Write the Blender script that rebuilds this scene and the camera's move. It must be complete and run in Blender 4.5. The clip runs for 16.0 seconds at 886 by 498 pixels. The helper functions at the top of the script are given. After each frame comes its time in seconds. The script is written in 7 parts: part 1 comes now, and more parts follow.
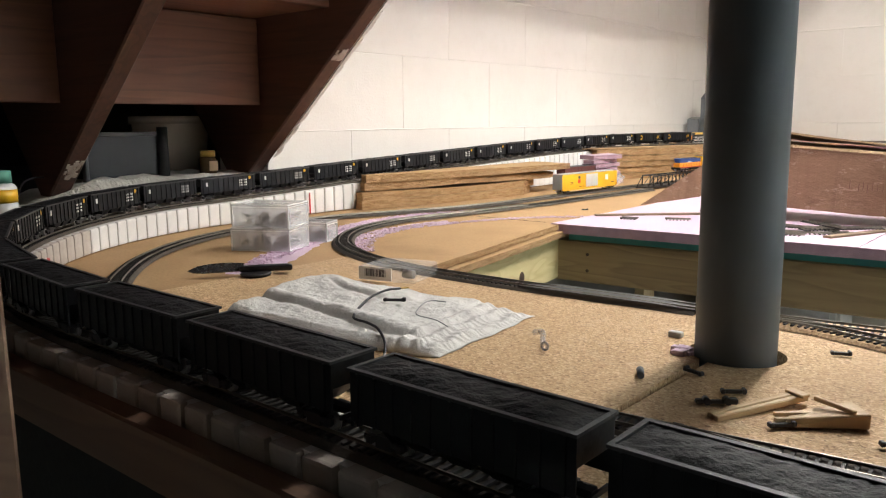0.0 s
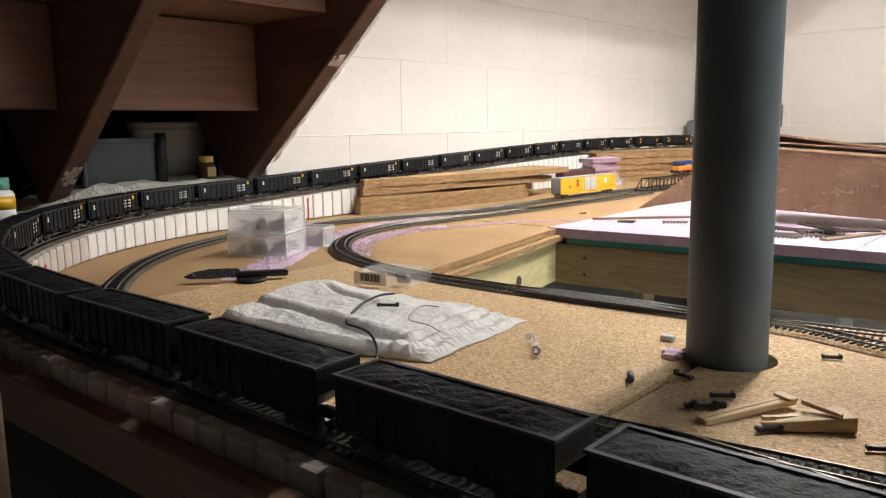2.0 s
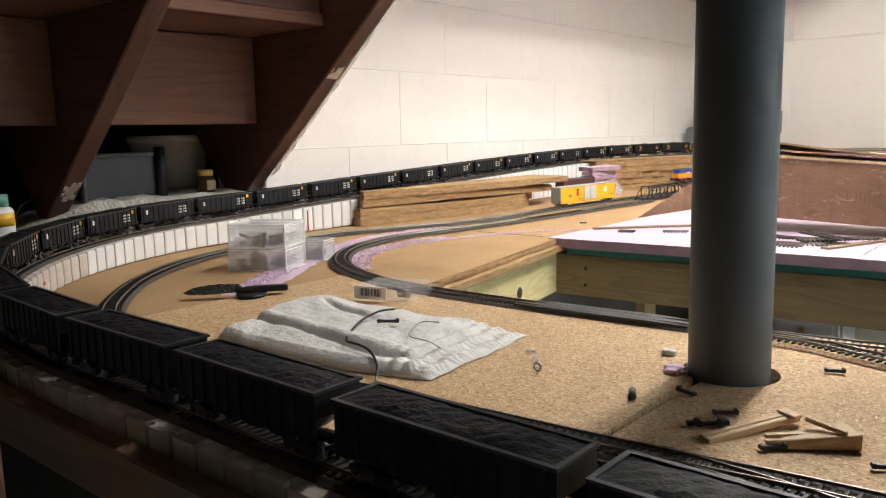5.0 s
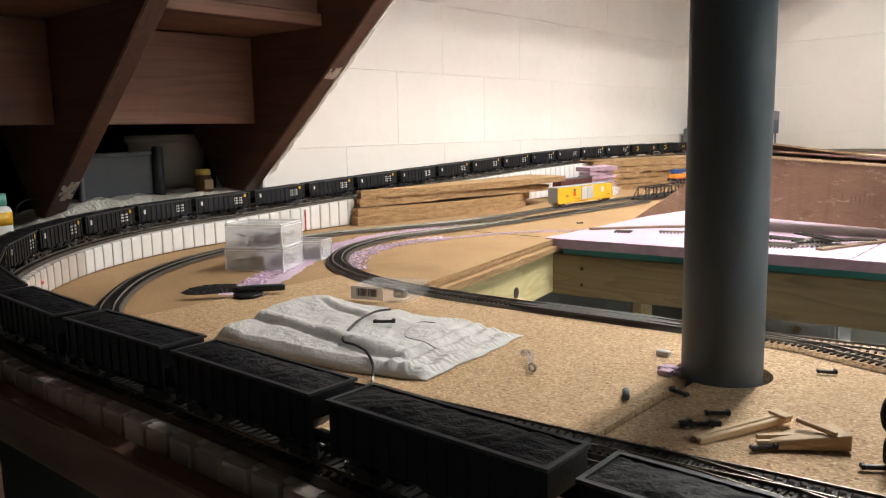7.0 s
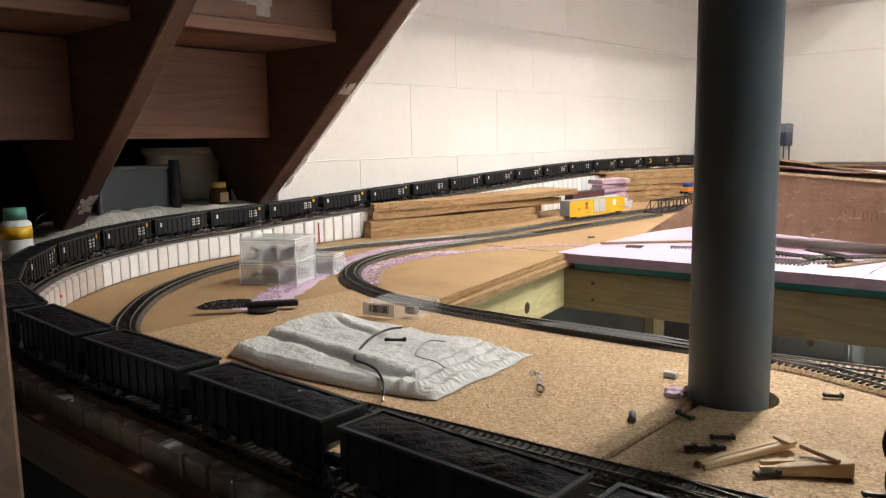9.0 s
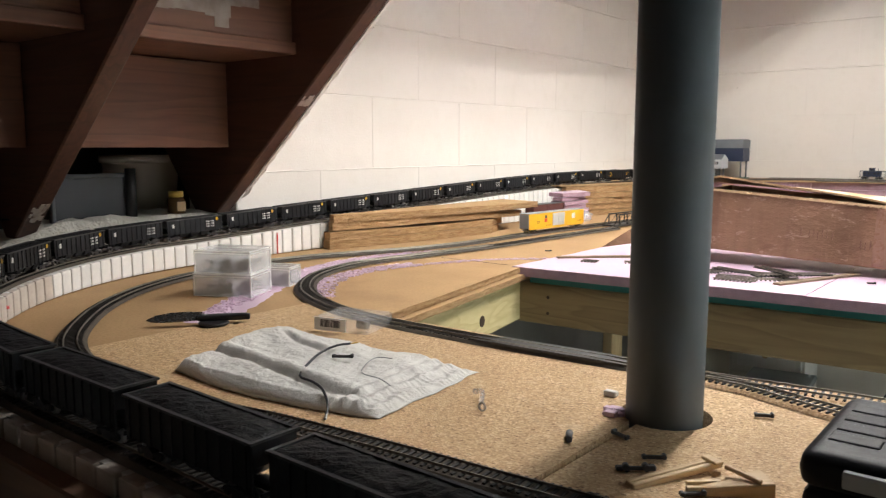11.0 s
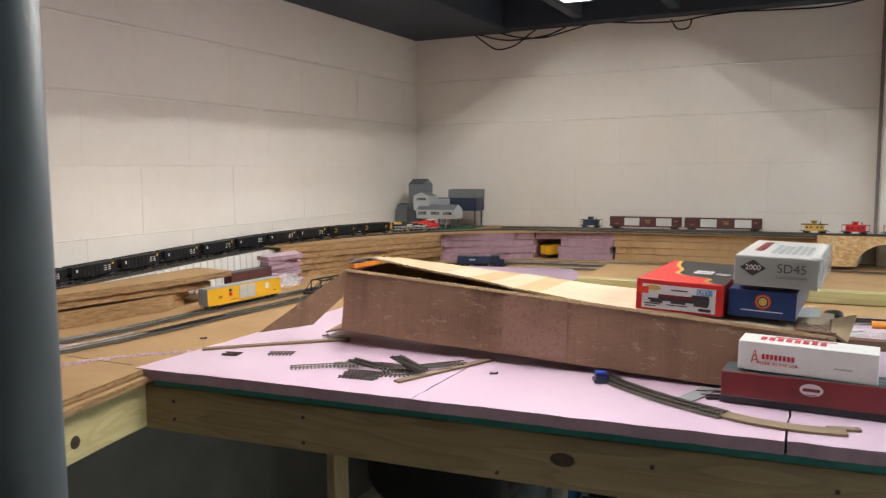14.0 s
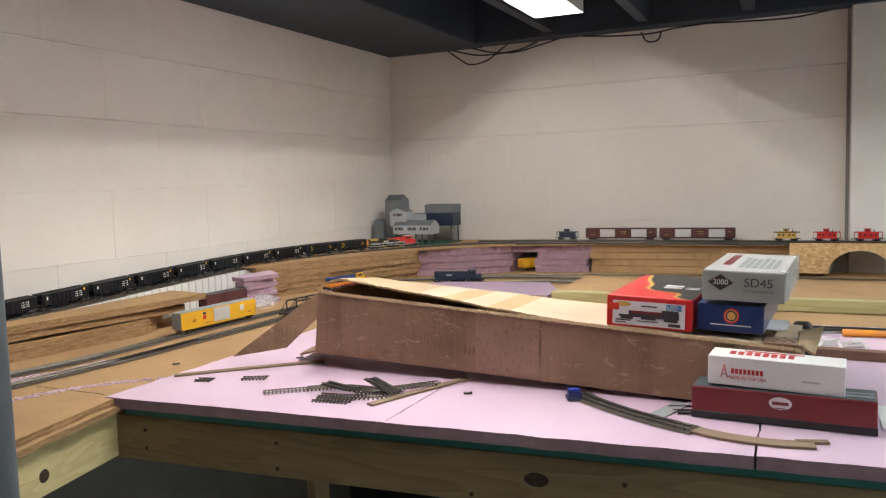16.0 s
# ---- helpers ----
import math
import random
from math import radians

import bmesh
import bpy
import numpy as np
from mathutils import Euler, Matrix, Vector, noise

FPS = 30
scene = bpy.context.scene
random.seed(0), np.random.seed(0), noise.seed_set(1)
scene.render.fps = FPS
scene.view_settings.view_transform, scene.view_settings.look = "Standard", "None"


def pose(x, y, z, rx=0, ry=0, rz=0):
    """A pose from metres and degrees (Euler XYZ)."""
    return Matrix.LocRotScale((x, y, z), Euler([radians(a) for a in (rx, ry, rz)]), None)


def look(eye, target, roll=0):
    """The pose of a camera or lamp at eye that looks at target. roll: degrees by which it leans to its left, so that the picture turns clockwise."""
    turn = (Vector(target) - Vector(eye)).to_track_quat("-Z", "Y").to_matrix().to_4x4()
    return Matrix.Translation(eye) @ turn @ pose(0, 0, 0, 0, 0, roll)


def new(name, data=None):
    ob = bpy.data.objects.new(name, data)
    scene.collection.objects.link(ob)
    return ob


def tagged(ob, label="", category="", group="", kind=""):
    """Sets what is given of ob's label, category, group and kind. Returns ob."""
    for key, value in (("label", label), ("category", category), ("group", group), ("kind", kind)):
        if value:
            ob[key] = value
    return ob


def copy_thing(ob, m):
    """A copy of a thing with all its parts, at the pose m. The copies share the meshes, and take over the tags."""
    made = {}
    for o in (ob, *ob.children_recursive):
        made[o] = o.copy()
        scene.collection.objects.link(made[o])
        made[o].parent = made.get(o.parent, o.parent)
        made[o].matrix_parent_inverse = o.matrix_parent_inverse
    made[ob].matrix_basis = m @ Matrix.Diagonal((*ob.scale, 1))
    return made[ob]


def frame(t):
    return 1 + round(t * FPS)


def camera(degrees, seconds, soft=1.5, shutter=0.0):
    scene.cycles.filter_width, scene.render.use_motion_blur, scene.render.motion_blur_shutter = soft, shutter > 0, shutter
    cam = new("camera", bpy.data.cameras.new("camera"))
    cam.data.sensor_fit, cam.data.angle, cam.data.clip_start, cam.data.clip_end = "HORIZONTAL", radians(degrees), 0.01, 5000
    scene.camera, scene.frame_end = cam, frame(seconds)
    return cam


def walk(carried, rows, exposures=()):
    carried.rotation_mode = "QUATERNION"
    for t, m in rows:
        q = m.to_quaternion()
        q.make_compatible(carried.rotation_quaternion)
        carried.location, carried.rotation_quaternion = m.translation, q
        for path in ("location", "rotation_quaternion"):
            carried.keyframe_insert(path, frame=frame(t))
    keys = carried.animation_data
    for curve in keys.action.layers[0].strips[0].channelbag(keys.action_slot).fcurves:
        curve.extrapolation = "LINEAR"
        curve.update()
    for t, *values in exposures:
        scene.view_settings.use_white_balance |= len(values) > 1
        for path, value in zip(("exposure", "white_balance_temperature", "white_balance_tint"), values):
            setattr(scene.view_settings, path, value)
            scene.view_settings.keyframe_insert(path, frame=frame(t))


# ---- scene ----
cam = camera(59.0, 16.0, soft=1.2, shutter=0.4)
PATH = [
    (0, (0.107, 0.173, 1.17), (-1.166, 1.681, 0.849), -0.5),
    (0.5, (0.111, 0.17, 1.173), (-1.161, 1.682, 0.861), -0.4),
    (1, (0.116, 0.173, 1.174), (-1.158, 1.684, 0.866), -0.5),
    (1.5, (0.116, 0.177, 1.171), (-1.158, 1.686, 0.86), -0.8),
    (2, (0.117, 0.178, 1.172), (-1.162, 1.683, 0.86), -0.8),
    (2.5, (0.113, 0.177, 1.173), (-1.168, 1.682, 0.864), -0.7),
    (3, (0.109, 0.181, 1.176), (-1.168, 1.691, 0.876), -0.8),
    (3.5, (0.11, 0.179, 1.177), (-1.166, 1.692, 0.888), -1.1),
    (4, (0.114, 0.18, 1.18), (-1.168, 1.688, 0.894), -1.3),
    (6.5, (0.116, 0.184, 1.18), (-1.166, 1.689, 0.877), -1.4),
    (7, (0.12, 0.18, 1.183), (-1.158, 1.689, 0.887), -1.2),
    (7.5, (0.12, 0.176, 1.185), (-1.17, 1.678, 0.897), -1.2),
    (8, (0.123, 0.173, 1.191), (-1.183, 1.661, 0.907), -1.1),
    (10.5, (0.144, 0.175, 1.207), (-1.134, 1.69, 0.942), -0.3),
    (11, (0.153, 0.181, 1.213), (-1.091, 1.726, 0.953), 0.0),
    (11.5, (0.169, 0.192, 1.225), (-0.996, 1.798, 0.973), 0.2),
    (12, (0.207, 0.242, 1.248), (-0.873, 1.906, 0.991), 0.3),
    (12.5, (0.255, 0.332, 1.277), (-0.763, 2.037, 1.039), 0.1),
    (13, (0.296, 0.39, 1.299), (-0.666, 2.128, 1.071), -1.0),
    (13.5, (0.376, 0.462, 1.32), (-0.55, 2.222, 1.104), -0.7),
    (14, (0.411, 0.515, 1.332), (-0.463, 2.303, 1.132), -0.5),
    (14.5, (0.422, 0.532, 1.34), (-0.407, 2.342, 1.153), -1.1),
    (15, (0.427, 0.535, 1.344), (-0.39, 2.353, 1.174), -1.3),
    (15.5, (0.427, 0.529, 1.348), (-0.398, 2.343, 1.183), -1.4),
    (16, (0.43, 0.525, 1.349), (-0.403, 2.335, 1.177), -1.7),
]
EXPOSURES = [(0, 0.28), (11, 0.21), (12, -0.06), (12.5, -0.13), (13.5, -0.38), (16, -0.44)]
walk(cam, [(t, look(eye, target, roll)) for t, eye, target, roll in PATH], EXPOSURES)

# ---- light ----
world = bpy.data.worlds.new("world")
scene.world = world
world.use_nodes = True
world.node_tree.nodes["Background"].inputs[0].default_value = (0.9, 0.86, 0.82, 1)
world.node_tree.nodes["Background"].inputs[1].default_value = 0.006


def tube_lamp(name, x, y, z, length, watts, tilt, width=0.010, colour=(1.0, 0.995, 0.965)):
    """Half of a tube's light: a narrow strip that faces down and to one side."""
    data = bpy.data.lights.new(name, "AREA")
    data.shape, data.size, data.size_y, data.energy, data.color = "RECTANGLE", width, length, watts, colour
    ob = new(name, data)
    ob.matrix_world = pose(x, y, z, 0, tilt, 0)
    return ob


HOOD_Z, HOOD_W, TUBE, TUBE_H = 1.962, 0.095, 0.019, 0.059
WARM, COOL = (1.0, 0.975, 0.94), (0.85, 0.96, 1.0)
# Only the first hangs in view; the last is added to fill the shade.
FIXTURES = (
    ("long white fluorescent strip light under the ceiling", -0.415, 1.75, 3.47, 11.0, WARM),
    ("white fluorescent strip light over the near end of the layout", -0.175, 1.22, 2.30, 8.5, WARM),
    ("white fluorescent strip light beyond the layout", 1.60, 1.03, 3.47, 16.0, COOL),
    ("white fluorescent strip light near the far wall of the basement", 3.72, 1.60, 3.60, 38.0, COOL),
    ("unseen strip light added as fill from the near side", 2.46, -1.70, 0.70, 5.0, COOL),
)
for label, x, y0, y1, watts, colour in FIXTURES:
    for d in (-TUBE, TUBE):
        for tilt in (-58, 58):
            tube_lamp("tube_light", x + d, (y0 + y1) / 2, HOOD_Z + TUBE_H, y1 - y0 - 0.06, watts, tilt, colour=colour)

# ---- materials ----


def ramp(nt, fac, stops):
    node = nt.nodes.new("ShaderNodeValToRGB")
    el = node.color_ramp.elements
    while len(el) < len(stops):
        el.new(0.5)
    for e, (p, c) in zip(el, stops):
        e.position, e.color = p, (*c, 1)
    nt.links.new(fac, node.inputs[0])
    return node.outputs[0]


def mix(nt, fac, a, b, mode="MIX"):
    node = nt.nodes.new("ShaderNodeMix")
    node.data_type, node.blend_type = "RGBA", mode
    for sock, v in ((node.inputs[0], fac), (node.inputs[6], a), (node.inputs[7], b)):
        if isinstance(v, (int, float)):
            sock.default_value = v
        elif isinstance(v, tuple):
            sock.default_value = (*v, 1)
        else:
            nt.links.new(v, sock)
    return node.outputs[2]


def tex(nt, kind, scale, detail=4.0, stretch=(1, 1, 1), rough=0.55, turn=(0, 0, 0), room=False):
    tc = nt.nodes.new("ShaderNodeNewGeometry" if room else "ShaderNodeTexCoord")
    mp = nt.nodes.new("ShaderNodeMapping")
    mp.inputs["Scale"].default_value = stretch
    mp.inputs["Rotation"].default_value = turn
    nt.links.new(tc.outputs["Position" if room else "Object"], mp.inputs[0])
    node = nt.nodes.new(kind)
    nt.links.new(mp.outputs[0], node.inputs["Vector"])
    node.inputs["Scale"].default_value = scale
    if "Detail" in node.inputs:
        node.inputs["Detail"].default_value = detail
    if kind == "ShaderNodeTexNoise":
        node.inputs["Roughness"].default_value = rough
    return node


def base_mat(name, rough=0.6, metal=0.0, spec=0.5):
    m = bpy.data.materials.new(name)
    m.use_nodes = True
    b = m.node_tree.nodes["Principled BSDF"]
    b.inputs["Roughness"].default_value = rough
    b.inputs["Metallic"].default_value = metal
    b.inputs["Specular IOR Level"].default_value = spec
    return m, m.node_tree, b


def bump(nt, b, height, strength, dist=0.002):
    node = nt.nodes.new("ShaderNodeBump")
    node.inputs["Strength"].default_value, node.inputs["Distance"].default_value = strength, dist
    nt.links.new(height, node.inputs["Height"])
    nt.links.new(node.outputs[0], b.inputs["Normal"])


def plain(name, a, c=None, rough=0.6, metal=0.0, fine=160.0, coarse=14.0, bumpy=0.15, spec=0.5, stretch=(1, 1, 1), per=0.0, dist=0.001):
    """Two colours mixed by coarse and fine noise, with a small relief; per varies it from object to object."""
    c = c or tuple(v * 0.8 for v in a)
    m, nt, b = base_mat(name, rough, metal, spec)
    big, small = tex(nt, "ShaderNodeTexNoise", coarse, 3, stretch), tex(nt, "ShaderNodeTexNoise", fine, 4, stretch)
    col = ramp(nt, big.outputs[0], [(0.35, a), (0.68, c)])
    dark = tuple(v * 0.72 for v in a)
    f = nt.nodes.new("ShaderNodeMath")
    f.operation = "MULTIPLY"
    f.inputs[1].default_value = 0.5
    nt.links.new(small.outputs[0], f.inputs[0])
    col = mix(nt, f.outputs[0], col, dark)
    if per:
        info = nt.nodes.new("ShaderNodeObjectInfo")
        r = ramp(nt, info.outputs["Random"], [(0.0, (1 - per,) * 3), (1.0, (1 + per,) * 3)])
        col = mix(nt, 1.0, col, r, "MULTIPLY")
    nt.links.new(col, b.inputs["Base Color"])
    rr = nt.nodes.new("ShaderNodeMapRange")
    rr.inputs[3].default_value, rr.inputs[4].default_value = max(rough - 0.1, 0.03), min(rough + 0.12, 1)
    nt.links.new(small.outputs[0], rr.inputs[0])
    nt.links.new(rr.outputs[0], b.inputs["Roughness"])
    if bumpy:
        bump(nt, b, small.outputs[0], bumpy, dist)
    return m


def wood(name, a, c, axis="x", rough=0.65, ring=26.0, figure=0.55):
    """Sawn timber: fine fibres and long wavy growth rings along an axis."""
    m, nt, b = base_mat(name, rough)
    st = {"x": (0.06, 1, 1), "y": (1, 0.06, 1), "z": (1, 1, 0.06)}[axis]
    g = tex(nt, "ShaderNodeTexNoise", ring * 2.6, 5, st, 0.65)
    w = tex(nt, "ShaderNodeTexNoise", ring * 0.25, 2, tuple(v * 2.5 for v in st))
    k = nt.nodes.new("ShaderNodeMath")
    k.operation = "MULTIPLY"
    k.inputs[1].default_value = 9.0
    nt.links.new(w.outputs[0], k.inputs[0])
    f = nt.nodes.new("ShaderNodeMath")
    f.operation = "FRACT"
    nt.links.new(k.outputs[0], f.inputs[0])
    mid = tuple((p + q) / 2 for p, q in zip(a, c))
    rings = ramp(nt, f.outputs[0], [(0.0, a), (0.55, mid), (0.86, c), (1.0, a)])
    col = ramp(nt, g.outputs[0], [(0.3, a), (0.52, mid), (0.7, c)])
    col = mix(nt, figure, col, rings)
    nt.links.new(col, b.inputs["Base Color"])
    bump(nt, b, g.outputs[0], 0.25, 0.001)
    return m


def wall_paint():
    """Painted concrete block: faint blotches, pits, drips and roller stipple."""
    m, nt, b = base_mat("painted_block", 0.6)
    big = tex(nt, "ShaderNodeTexNoise", 1.7, 4, room=True)
    mid = tex(nt, "ShaderNodeTexNoise", 26, 5, room=True)
    fine = tex(nt, "ShaderNodeTexNoise", 190, 3, room=True)
    pits = tex(nt, "ShaderNodeTexVoronoi", 13, 0, room=True)
    gate = tex(nt, "ShaderNodeTexNoise", 5, 2, room=True)
    col = ramp(nt, big.outputs[0], [(0.3, (0.80, 0.757, 0.70)), (0.7, (0.735, 0.688, 0.635))])
    col = mix(nt, ramp(nt, mid.outputs[0], [(0.5, (0, 0, 0)), (0.85, (0.3, 0.3, 0.3))]), col, (0.66, 0.61, 0.54))
    hole = ramp(nt, pits.outputs["Distance"], [(0.03, (0.8, 0.8, 0.8)), (0.055, (0, 0, 0))])
    hole = mix(nt, 1.0, hole, ramp(nt, gate.outputs[0], [(0.56, (0, 0, 0)), (0.6, (1, 1, 1))]), "MULTIPLY")
    col = mix(nt, hole, col, (0.36, 0.30, 0.25))
    nt.links.new(col, b.inputs["Base Color"])
    both = mix(nt, 0.4, mid.outputs[0], fine.outputs[0])
    bump(nt, b, both, 0.45, 0.003)
    return m


def card():
    """Worn carton board: scuffs, upright streaks, pale scratches and creases."""
    m, nt, b = base_mat("cardboard", 0.6, 0, 0.35)
    big, fine = tex(nt, "ShaderNodeTexNoise", 5, 4), tex(nt, "ShaderNodeTexNoise", 260, 4)
    streak = tex(nt, "ShaderNodeTexNoise", 26, 4, (1, 1, 0.10))
    flute = tex(nt, "ShaderNodeTexNoise", 160, 2, (1, 1, 0.02))
    scratch = tex(nt, "ShaderNodeTexNoise", 22, 7, (1, 1, 2.2), 0.75, turn=(0, 0.5, 0))
    crease = tex(nt, "ShaderNodeTexNoise", 9, 6, (1, 1, 1.6), 0.7)
    col = ramp(nt, big.outputs[0], [(0.3, (0.36, 0.222, 0.142)), (0.5, (0.30, 0.180, 0.112)), (0.72, (0.225, 0.132, 0.080))])
    col = mix(nt, ramp(nt, streak.outputs[0], [(0.48, (0, 0, 0)), (0.70, (0.65, 0.65, 0.65))]), col, (0.19, 0.105, 0.068))
    col = mix(nt, ramp(nt, scratch.outputs[0], [(0.585, (0, 0, 0)), (0.62, (0.55, 0.55, 0.55)), (0.66, (0, 0, 0))]), col, (0.60, 0.44, 0.34))
    col = mix(nt, ramp(nt, crease.outputs[0], [(0.60, (0, 0, 0)), (0.70, (0.4, 0.4, 0.4))]), col, (0.15, 0.08, 0.05))
    col = mix(nt, ramp(nt, fine.outputs[0], [(0.5, (0, 0, 0)), (0.8, (0.3, 0.3, 0.3))]), col, (0.2, 0.115, 0.08))
    nt.links.new(col, b.inputs["Base Color"])
    bump(nt, b, mix(nt, 0.25, crease.outputs[0], flute.outputs[0]), 0.9, 0.010)
    return m


def particle():
    """Chipboard: pale flakes and dark specks pressed in a tan ground."""
    m, nt, b = base_mat("chipboard", 0.75, 0, 0.3)
    v = tex(nt, "ShaderNodeTexVoronoi", 430, 0, (1, 1.2, 1), turn=(0, 0, 0.4))
    v2 = tex(nt, "ShaderNodeTexVoronoi", 560, 0, (1.3, 1, 1), turn=(0, 0, 0.7))
    big, mid = tex(nt, "ShaderNodeTexNoise", 5, 4), tex(nt, "ShaderNodeTexNoise", 28, 3)
    col = ramp(nt, v.outputs["Color"], [(0.10, (0.14, 0.068, 0.028)), (0.20, (0.42, 0.26, 0.135)), (0.62, (0.62, 0.415, 0.225)), (0.92, (0.86, 0.665, 0.42))])
    col2 = ramp(nt, v2.outputs["Color"], [(0.1, (0.26, 0.14, 0.065)), (0.45, (0.54, 0.34, 0.17)), (0.95, (0.76, 0.55, 0.32))])
    col = mix(nt, 0.3, col, col2)
    col = mix(nt, ramp(nt, big.outputs[0], [(0.42, (0, 0, 0)), (0.75, (0.4, 0.4, 0.4))]), col, (0.36, 0.22, 0.11))
    col = mix(nt, ramp(nt, mid.outputs[0], [(0.60, (0, 0, 0)), (0.8, (0.5, 0.5, 0.5))]), col, (0.62, 0.47, 0.31))
    nt.links.new(col, b.inputs["Base Color"])
    bump(nt, b, v.outputs["Distance"], 0.4, 0.0009)
    return m


def osb_mat():
    m, nt, b = base_mat("strand_board", 0.7)
    v = tex(nt, "ShaderNodeTexVoronoi", 75, 0, (1, 1, 2.0), turn=(0, 0.9, 0.3))
    n = tex(nt, "ShaderNodeTexNoise", 60, 4)
    col = ramp(nt, v.outputs["Color"], [(0.1, (0.50, 0.28, 0.11)), (0.5, (0.62, 0.39, 0.18)), (0.9, (0.72, 0.52, 0.28))])
    col = mix(nt, ramp(nt, n.outputs[0], [(0.5, (0, 0, 0)), (0.8, (0.6, 0.6, 0.6))]), col, (0.30, 0.15, 0.06))
    nt.links.new(col, b.inputs["Base Color"])
    bump(nt, b, v.outputs["Distance"], 0.3, 0.001)
    return m


def fibre():
    """Tan fibreboard, dusty, with pale scuffs."""
    m, nt, b = base_mat("fibreboard", 0.85, 0, 0.2)
    big, fine = tex(nt, "ShaderNodeTexNoise", 5, 4), tex(nt, "ShaderNodeTexNoise", 220, 4)
    col = ramp(nt, big.outputs[0], [(0.3, (0.40, 0.25, 0.125)), (0.55, (0.46, 0.295, 0.15)), (0.75, (0.36, 0.22, 0.11))])
    col = mix(nt, ramp(nt, fine.outputs[0], [(0.45, (0, 0, 0)), (0.75, (0.5, 0.5, 0.5))]), col, (0.27, 0.16, 0.08))
    nt.links.new(col, b.inputs["Base Color"])
    bump(nt, b, fine.outputs[0], 0.4, 0.001)
    return m


def fibre_edge():
    """Torn sheet edges: long ragged layers with dark pits."""
    m, nt, b = base_mat("torn_fibre_edge", 0.95, 0, 0.15)
    layer = tex(nt, "ShaderNodeTexNoise", 34, 5, (1, 1, 7), 0.65, room=True)
    pit = tex(nt, "ShaderNodeTexNoise", 120, 4, (1, 1, 2.5), 0.6, room=True)
    big = tex(nt, "ShaderNodeTexNoise", 6, 3, room=True)
    col = ramp(nt, layer.outputs[0], [(0.32, (0.26, 0.15, 0.07)), (0.48, (0.38, 0.232, 0.115)), (0.66, (0.47, 0.305, 0.165))])
    col = mix(nt, ramp(nt, pit.outputs[0], [(0.58, (0, 0, 0)), (0.70, (0.45, 0.45, 0.45))]), col, (0.16, 0.088, 0.042))
    col = mix(nt, ramp(nt, big.outputs[0], [(0.45, (0, 0, 0)), (0.7, (0.4, 0.4, 0.4))]), col, (0.27, 0.16, 0.08))
    nt.links.new(col, b.inputs["Base Color"])
    bump(nt, b, mix(nt, 0.45, layer.outputs[0], pit.outputs[0]), 1.0, 0.010)
    return m


def glass_mat(name, tint=(0.95, 0.96, 0.97), rough=0.12, alpha=0.42, white=0.5):
    """Thin cloudy plastic: a see-through share and a milky one."""
    m, nt, b = base_mat(name, rough)
    n = tex(nt, "ShaderNodeTexNoise", 40, 3)
    nt.links.new(ramp(nt, n.outputs[0], [(0.4, tuple(white * t for t in tint)), (0.7, tuple(min(1, white * 1.4) * t for t in tint))]), b.inputs["Base Color"])
    b.inputs["Alpha"].default_value = alpha
    return m


M_WALL = wall_paint()
M_BOARD = particle()
M_FIBRE = fibre()
M_FIBRE_EDGE = fibre_edge()
M_FOAM = plain("pink_foam", (0.74, 0.54, 0.69), (0.77, 0.59, 0.72), 0.34, fine=420, coarse=5, bumpy=0.12)
# Rough sawn foam edges, with the shade on the front faces in the colour.
M_FOAM_EDGE = plain("sawn_shaded_edge", (0.44, 0.28, 0.34), (0.34, 0.22, 0.27), 0.9, fine=500, coarse=40, bumpy=0.8, dist=0.003)
M_TEAL = plain("teal_film", (0.03, 0.20, 0.18), (0.02, 0.15, 0.14), 0.45)
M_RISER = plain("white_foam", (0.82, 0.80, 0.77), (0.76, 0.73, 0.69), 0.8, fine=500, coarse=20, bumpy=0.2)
# Same white foam, darkened for the shaded outer sides of the near blocks.
M_RISER_OUT = plain("shaded_foam", (0.60, 0.53, 0.47), (0.48, 0.41, 0.35), 0.85, fine=300, coarse=30, bumpy=0.4)
# The x pine is the same timber darkened for the shaded front joists.
M_PINE_X = wood("shaded_pine_x", (0.34, 0.245, 0.125), (0.21, 0.142, 0.07), "x")
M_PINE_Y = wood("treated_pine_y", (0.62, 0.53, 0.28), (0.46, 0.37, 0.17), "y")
M_PINE_GREEN = wood("green_pine_x", (0.47, 0.43, 0.22), (0.34, 0.29, 0.13), "x")
M_PINE_Z = wood("pine_z", (0.55, 0.42, 0.24), (0.40, 0.28, 0.14), "z")
M_KNOT = plain("knot", (0.065, 0.034, 0.016), (0.03, 0.015, 0.008), 0.6, fine=300, coarse=90)
# Stringers take a darker stain that carries the shade on their sides.
M_STAIN = wood("stained_shaded_x", (0.112, 0.045, 0.027), (0.05, 0.022, 0.015), "x", 0.6, figure=0.45)
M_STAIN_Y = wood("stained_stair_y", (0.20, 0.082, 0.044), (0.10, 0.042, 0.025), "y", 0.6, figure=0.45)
M_FASCIA = wood("fascia_x", (0.20, 0.115, 0.07), (0.13, 0.07, 0.045), "x", 0.6)
M_UNDERSHADE = plain("under_shade", (0.012, 0.010, 0.009), (0.008, 0.007, 0.006), 0.9)
M_CONC = plain("floor_paint", (0.70, 0.72, 0.70), (0.60, 0.63, 0.61), 0.45, fine=60, coarse=3, bumpy=0.1)
M_CEIL = plain("dark_ceiling", (0.030, 0.043, 0.066), (0.019, 0.027, 0.042), 0.7, fine=60, coarse=3)
M_POLE = plain("pole_paint", (0.098, 0.120, 0.138), (0.080, 0.098, 0.112), 0.5, fine=120, coarse=6, bumpy=0.06, stretch=(1, 1, 0.15))
